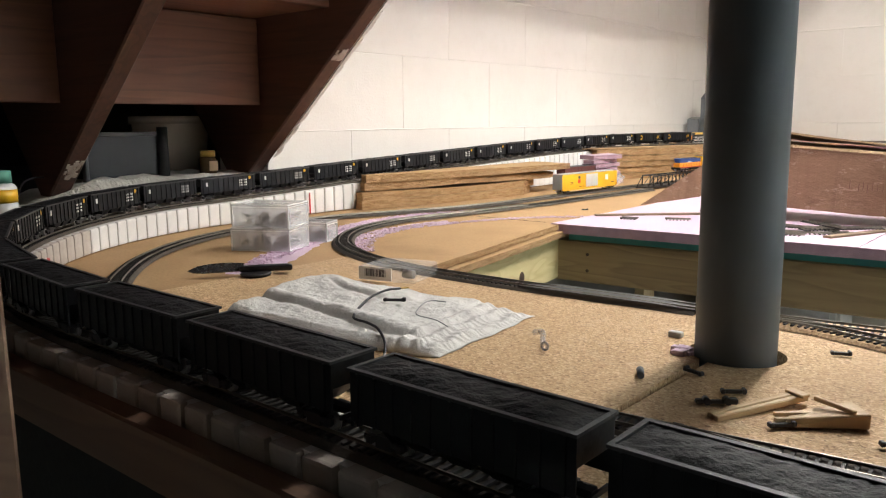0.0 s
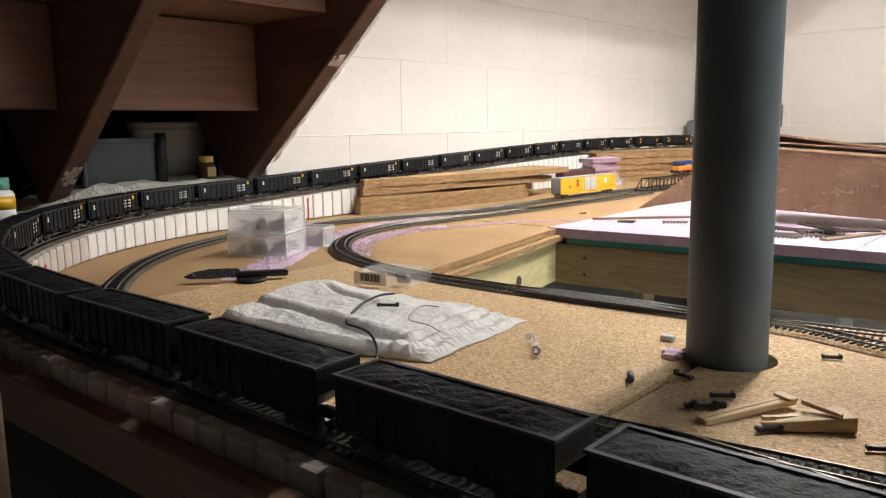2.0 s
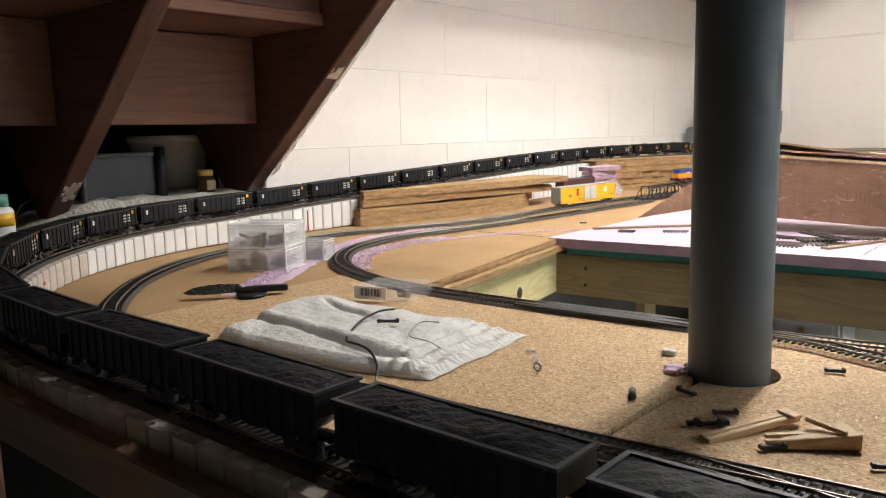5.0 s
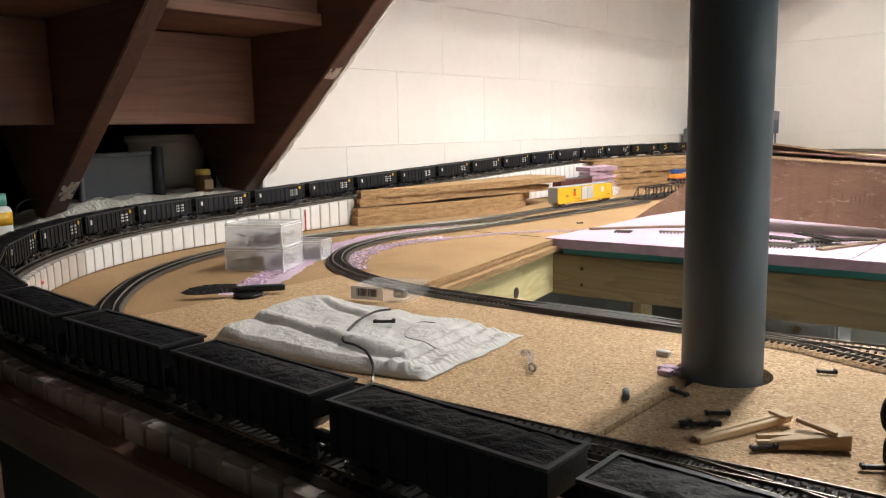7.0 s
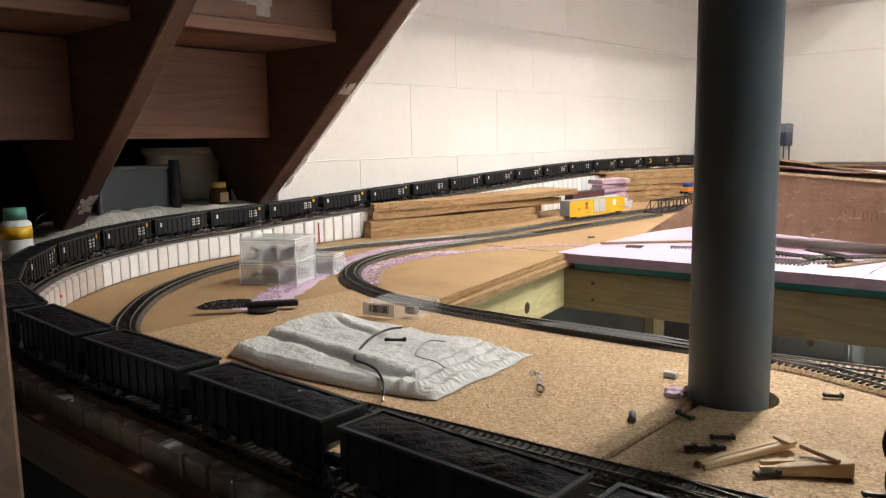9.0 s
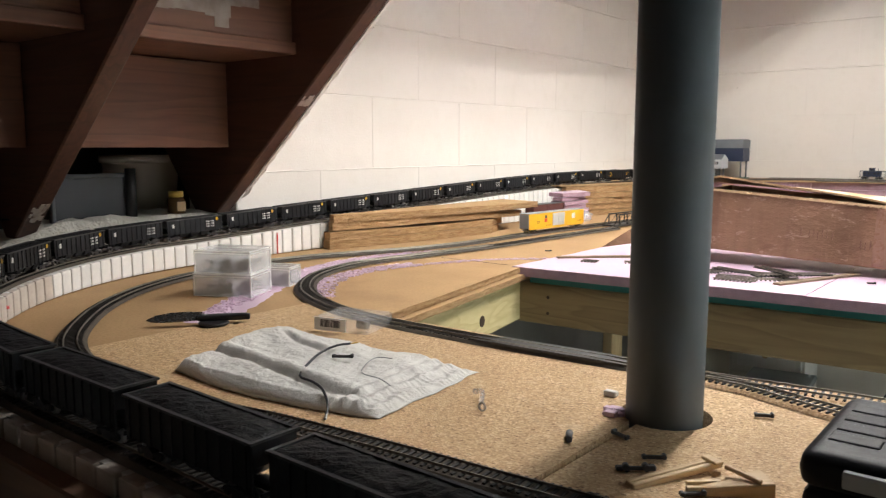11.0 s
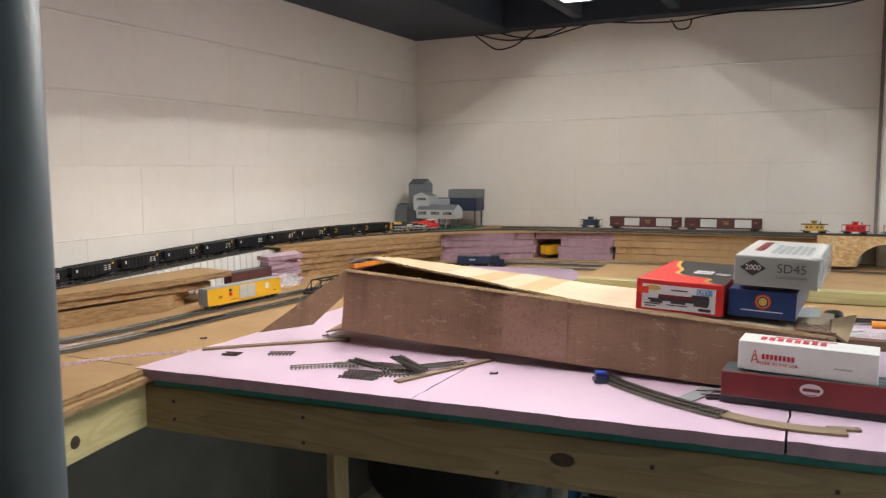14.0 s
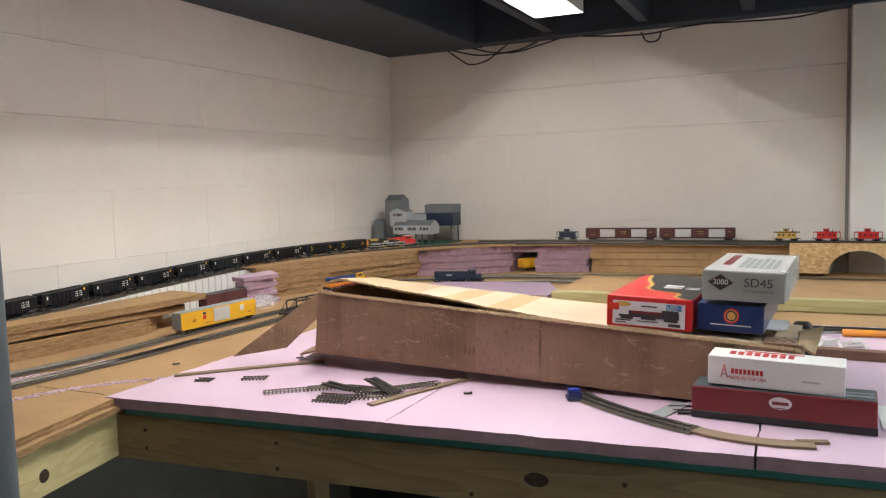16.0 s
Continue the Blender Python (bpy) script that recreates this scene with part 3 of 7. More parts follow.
bm = nbm((-0.019, 0.019, -0.28, 0.28, 0.832, 0.921), bevel=0.003)
for v in bm.verts:
    v.co = Matrix.Translation((-0.748, 1.345, 0)) @ Matrix.Rotation(math.atan(0.105 / 0.53), 4, "Z") @ v.co
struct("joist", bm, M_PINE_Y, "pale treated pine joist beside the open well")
for px, py in ((-1.16, 2.79), (-0.72, 0.57), (0.76, 0.58), (0.69, 1.70)):
    struct("leg", nbm((px - 0.019, px + 0.019, py, py + 0.089, ZF, 0.82), bevel=0.003), M_PINE_Z, "pine leg under the layout")


# ragged fibreboard sheets
def ragged(bm, outline, z0, z1, step=0.02, amp=0.004, seed=0.0, top=0, side=1):
    pts = []
    n = len(outline)
    for i in range(n):
        a, b = Vector((*outline[i], 0)), Vector((*outline[(i + 1) % n], 0))
        d = b - a
        k = max(1, int(d.length / step))
        nn = Vector((-d.y, d.x, 0)).normalized()
        for j in range(k):
            p = a + d * j / k
            w = 0 if j == 0 else amp * (noise.noise(Vector((p.x * 22 + seed, p.y * 22, seed))) + 0.6 * noise.noise(Vector((p.x * 70, p.y * 70 + seed, seed))))
            pts.append((p.x + nn.x * w, p.y + nn.y * w))
    lo = [bm.verts.new((x, y, z0)) for x, y in pts]
    hi = [bm.verts.new((x, y, z1)) for x, y in pts]
    bm.faces.new(lo[::-1]).material_index = top
    bm.faces.new(hi).material_index = top
    for i in range(len(pts)):
        bm.faces.new((lo[i], lo[(i + 1) % len(pts)], hi[(i + 1) % len(pts)], hi[i])).material_index = side
    return bm


FB = [M_FIBRE, M_FIBRE_EDGE]
bm = bmesh.new()
ragged(bm, [(-1.425, 0.45), (-0.838, 0.45), (-0.838, 1.052), (-0.672, 1.058), (-0.776, 1.598), (-0.765, 2.74), (0.735, 2.74), (0.735, 3.99), (-1.425, 3.99)], Z0 - 0.014, Z0 - 0.002, 0.03, 0.002)
struct("fibreboard_sheet", bm, FB, "tan fibreboard sheet over the benchwork")
bm = bmesh.new()
ragged(bm, [(-1.42, 0.47), (-0.85, 0.47), (-0.85, 1.05), (-0.662, 1.062), (-0.764, 1.60), (-0.764, 3.9), (-1.42, 3.9)], Z0 - 0.028, Z0 - 0.016, 0.03, 0.003, 3.0)
struct("fibreboard_sheet", bm, FB, "lower tan fibreboard sheet")

# pink foam sheets over a green one, the joist below them


def foam_front(x):
    return 1.602 + 0.063 * (x + 0.795)


for x0, x1, drop in ((-0.795, -0.2005, 0), (-0.2012, 0.371, 0.0006), (0.375, 0.735, 0)):
    bm = bmesh.new()
    ragged(bm, [(x0, foam_front(x0)), (x1, foam_front(x1)), (x1, 2.735), (x0, 2.735)], Z0 - 0.020, Z0 - drop, 0.02, 0.0036, x0 * 5)
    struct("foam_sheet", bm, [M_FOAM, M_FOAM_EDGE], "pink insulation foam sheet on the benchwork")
bm = bmesh.new()
ragged(bm, [(-0.755, foam_front(-0.755) + 0.007), (0.735, foam_front(0.735) + 0.007), (0.735, 2.70), (-0.755, 2.70)], 0.9192, Z0 - 0.0204, 0.03, 0.002, 4.0, 0, 0)
struct("trim_film", bm, M_TEAL, "green foam sheet under the pink one")
APRON = Matrix.Translation((-0.797, foam_front(-0.797) + 0.010, 0)) @ Matrix.Rotation(math.atan(0.063), 4, "Z")
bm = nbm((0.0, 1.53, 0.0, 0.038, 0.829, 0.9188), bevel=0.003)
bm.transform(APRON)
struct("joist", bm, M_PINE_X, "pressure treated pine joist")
bm = nbm((-0.002, 0.020, 0.0385, 0.076, 0.829, 0.916), bevel=0.003)
bm.transform(APRON)
struct("joist", bm, M_PINE_Z, "short pine cleat at the corner of the well")

# ---- the tracks ----
RH, RW, GA = 0.0021, 0.0011, 0.0083


bm = nbm((-0.0014, 0.0014, -0.0148, 0.0148, 0.0, 0.0018), bevel=0.0003)
TIE = bpy.data.meshes.new("tie")
bm.to_mesh(TIE)
bm.free()
TIE.materials.append(M_TIE)


def track(name, line, label, bed=True, z_bed=0.0035, near=None, bare=None, tint=None, split=None):
    """Cork bed, plastic ties and two rails along a line."""
    t = thing(name, label, "track", "model railway tracks", pose(*line.pts[0]))
    inv = t.matrix_world.inverted()
    made = []
    if bed:
        bm = bmesh.new()
        run = [p for p in line.pts if p.x < split] if split else line.pts
        if split:
            tan = bmesh.new()
            sweep(tan, [p for p in line.pts if p.x >= split], [(-0.021, 0), (0.021, 0), (0.0165, z_bed), (-0.0165, z_bed)])
            bmesh.ops.recalc_face_normals(tan, faces=tan.faces[:])
            made.append(part("roadbed", tan, M_BOARD))
        sweep(bm, run[::2] + ([run[-1]] if len(run) % 2 == 0 else []), [(-0.021, 0), (0.021, 0), (0.0165, z_bed), (-0.0165, z_bed)])
        bmesh.ops.recalc_face_normals(bm, faces=bm.faces[:])
        made.append(part("roadbed", bm, tint or M_CORK))
    zt = z_bed if bed else 0.0
    vs, fs, single = [], [], []
    n = int(line.length / 0.0074)
    for i in range(n):
        p, d = line.at((i + 0.5) * 0.0074)
        d = Vector((d.x, d.y, 0)).normalized()
        l = Vector((-d.y, d.x, 0))
        if near and near[0] < p.x < near[1] and p.y < 1.1:
            single.append(Matrix.Translation(p + Vector((0, 0, zt))) @ Matrix((d, l, Vector((0, 0, 1)))).transposed().to_4x4())
            continue
        k = len(vs)
        for w in (0.0, 0.0018):
            for a, b in ((-1, -1), (1, -1), (1, 1), (-1, 1)):
                vs.append(p + d * (0.0014 * a) + l * (0.0148 * b) + Vector((0, 0, zt + w)))
        fs += [(k, k + 3, k + 2, k + 1), (k + 4, k + 5, k + 6, k + 7), (k, k + 1, k + 5, k + 4), (k + 1, k + 2, k + 6, k + 5), (k + 2, k + 3, k + 7, k + 6), (k + 3, k, k + 4, k + 7)]
    me = bpy.data.meshes.new("tie_rest")
    me.from_pydata(vs, [], fs)
    me.materials.append(M_TIE)
    made.append(tagged(new("tie_rest", me), "", "", "", "stuff"))
    for m in single:
        ob = new("tie", TIE)
        ob.matrix_basis = m
        made.append(ob)
    runs = [line.pts]
    if bare:
        runs = [[p for p in line.pts if p.y < bare[0]], [p for p in line.pts if p.y > bare[1]]]
    for side, run in [(a, b) for a in (-1, 1) for b in runs]:
        bm = bmesh.new()
        u = side * GA
        sweep(bm, run, [(u - RW, zt + 0.0018), (u + RW, zt + 0.0018), (u + RW * 0.45, zt + 0.0026), (u + RW * 0.55, zt + 0.0018 + RH), (u - RW * 0.55, zt + 0.0018 + RH), (u - RW * 0.45, zt + 0.0026)])
        bmesh.ops.recalc_face_normals(bm, faces=bm.faces[:])
        made.append(part("rail", bm, M_RAIL))
    for ob in made:
        ob.parent, ob.matrix_parent_inverse = t, inv
    return t


ZB = Z0 + 0.0005


def flat(ctrl, z=ZB):
    return Line(spline([(x, y, z) for x, y in ctrl]))


# the climbing outer line: along the front edge, round the bend and up along the west wall
def outer():
    ctrl = [(0.79, 0.482, 0.971), (0.5, 0.482, 0.973), (-0.1, 0.482, 0.978), (-0.4, 0.482, 0.981), (-0.635, 0.482, 0.983)]
    for deg in range(255, 179, -15):
        t = math.radians(deg)
        f = (270 - deg) / 90
        ctrl.append((-0.635 + 0.75 * math.cos(t), 1.232 + 0.75 * math.sin(t), 0.983 + 0.019 * f))
    ctrl += [(-1.387, 1.6, 1.018), (-1.387, 2.0, 1.034), (-1.387, 2.4, 1.049), (-1.383, 2.75, 1.058), (-1.345, 3.05, 1.062), (-1.25, 3.33, 1.064), (-1.08, 3.56, 1.066), (-0.86, 3.73, 1.068), (-0.5, 3.825, 1.07), (0.0, 3.85, 1.07), (0.73, 3.85, 1.07)]
    return Line(spline(ctrl))


L3 = outer()
L1 = flat([(0.79, 1.066), (0.4, 1.062), (0.05, 1.053), (-0.12, 1.036), (-0.26, 1.026), (-0.45, 1.016), (-0.65, 1.018), (-0.80, 1.052), (-0.935, 1.128), (-1.035, 1.255), (-1.075, 1.42), (-1.052, 1.60), (-1.018, 1.85), (-1.003, 2.1), (-0.985, 2.36), (-0.975, 2.46)])
L1B = flat([(-0.19, 1.031), (-0.106, 1.027), (-0.062, 1.014), (-0.014, 1.0), (0.05, 0.984), (0.3, 0.93), (0.79, 0.88)], ZB - 0.0005)
L2 = flat([(0.79, 0.623), (0.4, 0.62), (-0.09, 0.622), (-0.35, 0.612), (-0.52, 0.603), (-0.62, 0.602), (-0.735, 0.616), (-0.85, 0.652), (-0.95, 0.712), (-1.07, 0.815), (-1.165, 0.94), (-1.225, 1.085), (-1.25, 1.25), (-1.237, 1.40), (-1.19, 1.54), (-1.14, 1.68), (-1.108, 1.866), (-1.10, 2.12), (-1.082, 2.38), (-1.05, 2.69), (-1.0, 3.0), (-0.88, 3.19), (-0.68, 3.31), (-0.42, 3.40), (0.0, 3.43), (0.73, 3.405)])
L2B = flat([(-0.56, 0.609), (-0.50, 0.622), (-0.43, 0.637), (-0.335, 0.648), (-0.25, 0.656), (-0.17, 0.662), (-0.087, 0.670), (0.02, 0.682), (0.3, 0.70), (0.79, 0.712)], ZB - 0.0005)
L2C = flat([(-0.11, 0.672), (-0.03, 0.665), (0.06, 0.655), (0.25, 0.648), (0.79, 0.655)], ZB - 0.001)
L4 = flat([(-1.34, 2.70), (-1.335, 2.93), (-1.22, 3.13), (-1.06, 3.30), (-0.75, 3.47), (-0.42, 3.52), (0.0, 3.50), (0.73, 3.465)])
L5 = flat([(-0.9, 3.50), (-0.6, 3.60), (-0.3, 3.66), (0.1, 3.70), (0.73, 3.682)], ZB - 0.0005)
L6 = Line(spline([(-0.92, 3.85, 1.067), (-0.8, 3.885, 1.067), (-0.6, 3.91, 1.067), (0.0, 3.915, 1.067), (0.73, 3.915, 1.067)]))
L7 = Line(spline([(-0.70, 3.742, 1.067), (-0.62, 3.76, 1.067), (-0.45, 3.785, 1.067), (0.0, 3.79, 1.067), (0.73, 3.79, 1.067)]))
track("outer_track", L3, "black flex track on a climbing foam incline")
track("loop_track", L1, "model railway track bending along the open well", near=(-0.42, 0.12), bare=(1.84, 2.08), split=-0.22)
track("siding_track", L1B, "model railway siding leaving a turnout beside the steel column", near=(-0.42, 0.12), tint=M_BOARD)
track("inner_loop_track", L2, "model railway track round the inner loop", near=(-0.72, 0.05))
track("yard_track", L2B, "model railway yard track leaving a turnout", near=(-0.6, 0.05))
track("yard_track", L2C, "model railway yard track beside scattered parts", near=(-0.2, 0.05))
track("lower_track", L4, "low model railway track below the shelf")
track("lower_track", L5, "low model railway track before the foam stacks", bed=False)
track("shelf_track", L6, "model railway track on the shelf by the wall")
track("shelf_track", L7, "model railway track on the shelf's front edge")


# a solid grey rerailer section in the loop
def rerailer(s0, s1):
    t = thing("rerailer", "dark grey plastic rerailer section set in the loop track", "track piece", at=pose(*L1.at(s0)[0]))
    inv = t.matrix_world.inverted()
    zt = 0.0035 + 0.0018
    for name, u0, u1 in (("centre_deck", -GA + 0.0016, GA - 0.0016), ("side_ramp", GA + 0.0012, 0.0175), ("side_ramp", -0.0175, -GA - 0.0012)):
        bm = bmesh.new()
        n, rows = 40, []
        for i in range(n + 1):
            p, d = L1.at(s0 + (s1 - s0) * i / n)
            l = Vector((-d.y, d.x, 0)).normalized()
            f = min(1.0, 5 * min(i, n - i) / n)
            mid, w = (u0 + u1) / 2, (u1 - u0) / 2 * (0.35 + 0.65 * f)
            rows.append([bm.verts.new(p + l * u + Vector((0, 0, z))) for u, z in ((mid - w, zt - 0.0015), (mid - w, zt + 0.0004 + 0.0014 * f), (mid + w, zt + 0.0004 + 0.0014 * f), (mid + w, zt - 0.0015))])
        for a, b in zip(rows, rows[1:]):
            for k in range(3):
                bm.faces.new((a[k], b[k], b[k + 1], a[k + 1]))
        bm.faces.new(rows[0]), bm.faces.new(rows[-1][::-1])
        bmesh.ops.recalc_face_normals(bm, faces=bm.faces[:])
        ob = part(name, bm, M_DECK)
        ob.parent, ob.matrix_parent_inverse = t, inv


M_DECK = plain("dark_deck", (0.050, 0.048, 0.046), (0.034, 0.033, 0.032), 0.55, fine=300, coarse=40)
near_s = [s for p, s in zip(L1.pts, L1.s) if p.y < 1.1]
rerailer(*sorted(min(near_s, key=lambda s: abs(L1.at(s)[0].x - x)) for x in (-0.235, -0.46)))


# white foam incline, one block after another
def incline():
    t = thing("foam_incline", "white slotted foam incline under the climbing track", "incline", at=pose(-0.635, 0.482, Z0))
    inv = t.matrix_world.inverted()
    s, pitch, n = 0.3, 0.031, 0
    core = bmesh.new()
    pts = [p for p, q in zip(L3.pts, L3.s) if 0.3 < q < 4.15]
    rings = []
    for i, p in enumerate(pts):
        d = (pts[min(i + 1, len(pts) - 1)] - pts[max(i - 1, 0)])
        l = Vector((-d.y, d.x, 0)).normalized()
        rings.append([core.verts.new((p.x + l.x * u, p.y + l.y * u, z)) for u, z in ((-0.027, Z0), (0.027, Z0), (0.027, p.z - 0.0008), (-0.027, p.z - 0.0008))])
    for a, b in zip(rings, rings[1:]):
        for k in range(4):
            core.faces.new((a[k], b[k], b[(k + 1) % 4], a[(k + 1) % 4]))
    bmesh.ops.recalc_face_normals(core, faces=core.faces[:])
    ob = part("core", core, M_RISER)
    ob.parent, ob.matrix_parent_inverse = t, inv
    while s < 4.15:
        p, d = L3.at(s)
        d.z = 0
        d.normalize()
        m = Matrix.Translation((p.x, p.y, 0)) @ Matrix((d, Vector((-d.y, d.x, 0)), Vector((0, 0, 1)))).transposed().to_4x4()
        bm = nbm((-0.0138, 0.0138, -0.033, 0.033, Z0, p.z - 0.0006), bevel=0.0032, seg=2)
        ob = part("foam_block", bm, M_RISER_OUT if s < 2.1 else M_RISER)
        ob.parent, ob.matrix_parent_inverse = t, inv
        ob.matrix_basis = m
        s += pitch
        n += 1


incline()


# ---- stacks ----
def stack(name, label, layers, at, bow=None):
    """A pile of torn fibreboard sheets; each layer has an outline, a height and a top; bow lifts its lower and upper faces."""
    t = thing(name, label, "stack", at=pose(*at))
    inv = t.matrix_world.inverted()
    for i, (outline, z0, z1, mats) in enumerate(layers):
        bm = bmesh.new()
        ragged(bm, outline, z0, z1, 0.014, 0.005 if bow is None else 0.0035, i * 7.3)
        if bow:
            for v in bm.verts:
                v.co.z += bow(i, v.co.z > (z0 + z1) / 2, v.co.y)
        ob = part("sheet", bm, mats)
        ob.parent, ob.matrix_parent_inverse = t, inv
    return t


def pile(corners, z0, z1, n, seed, mats, spread=0.008):
    rnd = random.Random(seed)
    h = (z1 - z0) / n
    out = []
    for i in range(n):
        o = [(x + rnd.uniform(-spread, spread), y + rnd.uniform(-spread, spread)) for x, y in corners]
        out.append((o, z0 + i * h, z0 + (i + 1) * h - 0.0022 * (i < n - 1), mats))
    return out


def sag(i, upper, y):
    """Sheets that bend away from one another, leaving dark slots."""
    f = min(max((y - 1.6) / 0.7, 0), 1)
    w = 0.0022 * noise.noise(Vector((y * 7, i * 3.3, 0))) if not (i == 0 and not upper) else 0
    if i == 1 and upper:
        return w - 0.0045 * math.sin(math.pi * min(f * 1.15, 1)) - 0.001
    if i == 2 and upper:
        return w - 0.007 * max(0, f - 0.45)
    if i == 2:
        return w + 0.0025 * math.sin(math.pi * min(f * 1.15, 1))
    if i == 3:
        return (0.0 if upper else 0.005 * max(0, f - 0.5)) + w * 0.5
    return w


lay = [([(-1.348, 1.552), (-1.316, 1.545), (-1.252, 1.86), (-1.214, 2.10), (-1.25, 2.2), (-1.352, 2.2)], Z0 - 0.001, 0.973, FB)]
lay += [([(-1.350, 1.557), (-1.322, 1.552), (-1.258, 1.84), (-1.222, 2.13), (-1.25, 2.22), (-1.352, 2.22)], 0.9735, 0.9955, FB)]
lay += [([(-1.350, 1.572), (-1.327, 1.565), (-1.262, 1.85), (-1.217, 2.16), (-1.21, 2.27), (-1.345, 2.30)], 0.996, 1.017, FB)]
lay += [([(-1.350, 1.577), (-1.323, 1.567), (-1.255, 1.87), (-1.20, 2.18), (-1.192, 2.34), (-1.345, 2.36)], 1.0175, 1.037, FB)]
stack("fibreboard_stack", "pile of torn tan fibreboard sheets beside the incline", lay, (-1.30, 1.8, Z0), sag)
lay = pile([(-1.40, 2.76), (-1.33, 2.74), (-1.20, 3.06), (-1.03, 3.44), (-1.10, 3.60), (-1.40, 3.6)], Z0 - 0.001, 1.062, 5, 3, FB, 0.014)
stack("fibreboard_stack", "pile of tan fibreboard sheets carrying the shelf", lay, (-1.2, 3.1, Z0))
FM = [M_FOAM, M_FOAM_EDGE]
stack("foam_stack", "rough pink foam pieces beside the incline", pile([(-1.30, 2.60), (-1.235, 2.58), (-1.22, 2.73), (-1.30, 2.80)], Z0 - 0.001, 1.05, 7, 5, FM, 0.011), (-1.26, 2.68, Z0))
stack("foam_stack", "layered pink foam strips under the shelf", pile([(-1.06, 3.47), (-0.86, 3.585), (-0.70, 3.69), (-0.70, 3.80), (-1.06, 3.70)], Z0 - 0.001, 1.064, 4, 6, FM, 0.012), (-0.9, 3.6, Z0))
stack("foam_stack", "layered pink foam strips under the shelf", pile([(-0.60, 3.715), (-0.385, 3.76), (-0.385, 3.9), (-0.60, 3.9)], Z0 - 0.001, 1.035, 3, 7, FM, 0.01), (-0.5, 3.8, Z0))
stack("foam_stack", "long pink foam strip bridging the gap", pile([(-0.70, 3.70), (-0.36, 3.765), (-0.36, 3.93), (-0.70, 3.9)], 1.036, 1.064, 1, 8, FM, 0.006), (-0.5, 3.85, 1.036))
stack("fibreboard_stack", "pile of tan fibreboard strips under the shelf", pile([(-0.375, 3.77), (0.40, 3.79), (0.40, 3.95), (-0.375, 3.95)], Z0 - 0.001, 1.0635, 4, 9, [M_FIBRE, M_FIBRE], 0.009), (0, 3.85, Z0))
bm = bmesh.new()
ragged(bm, [(-1.425, 2.74), (-1.33, 2.73), (-1.21, 3.06), (-1.035, 3.44), (-0.86, 3.58), (-0.69, 3.68), (-0.37, 3.755), (0.42, 3.77), (0.735, 3.77), (0.735, 3.995), (-1.425, 3.995)], 1.0642, 1.0662, 0.03, 0.003, 2.0)
struct("shelf_top", bm, FB, "thin tan fibreboard on top of the shelf")

struct("trim_seam", nbm((-1.012, -0.82, 1.619, 1.6208, Z0 - 0.003, Z0 - 0.0014)), M_DARK, "dark seam between two fibreboard sheets")
bm = cyl(bmesh.new(), (0.0185, 0.07, 0.868), (0.0202, 0.07, 0.868), 0.012, 0.011, n=20)
for v in bm.verts:
    v.co = Matrix.Translation((-0.748, 1.345, 0)) @ Matrix.Rotation(math.atan(0.105 / 0.53), 4, "Z") @ v.co
struct("trim_knot", bm, M_KNOT, "dark knot in the pale joist")

# ---- ceiling lights ----


def fixture(x, y0, y1, label):
    t = thing("ceiling_light", label, "light", "tube lights", pose(x, (y0 + y1) / 2, 1.99))
    inv = t.matrix_world.inverted()
    w, top = HOOD_W, HOOD_Z + 0.072
    enamel = plain("white_enamel", (0.80, 0.80, 0.78), (0.74, 0.74, 0.72), 0.35, fine=100, bumpy=0.03)
    glow, nt, b = base_mat("lit_tube", 0.4)
    b.inputs["Base Color"].default_value = (0.9, 0.9, 0.88, 1)
    b.inputs["Emission Color"].default_value = (1.0, 0.96, 0.9, 1)
    b.inputs["Emission Strength"].default_value = 9.0
    for bx in ((x - w, x - w + 0.002, y0, y1, HOOD_Z, top), (x + w - 0.002, x + w, y0, y1, HOOD_Z, top), (x - w, x + w, y0, y1, top, top + 0.003), (x - w, x + w, y0 - 0.002, y0, HOOD_Z, top), (x - w, x + w, y1, y1 + 0.002, HOOD_Z, top)):
        ob = part("hood_plate", nbm(bx), enamel)
        ob.parent, ob.matrix_parent_inverse = t, inv
    for lx in (x - TUBE, x + TUBE):
        ob = part("tube", cyl(bmesh.new(), (lx, y0 + 0.03, HOOD_Z + TUBE_H + 0.007), (lx, y1 - 0.03, HOOD_Z + TUBE_H + 0.007), 0.0055, n=12), glow, label="lit fluorescent tube")
        ob.parent, ob.matrix_parent_inverse = t, inv
    for y in (y0 + 0.3, y1 - 0.3):
        ob = part("hanger", nbm((x - 0.01, x + 0.01, y - 0.01, y + 0.01, top + 0.003, 2.2)), enamel)
        ob.parent, ob.matrix_parent_inverse = t, inv
    return t


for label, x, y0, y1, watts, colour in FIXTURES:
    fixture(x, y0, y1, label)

M_CABLE = plain("cable", (0.012, 0.013, 0.018), (0.02, 0.02, 0.026), 0.5)
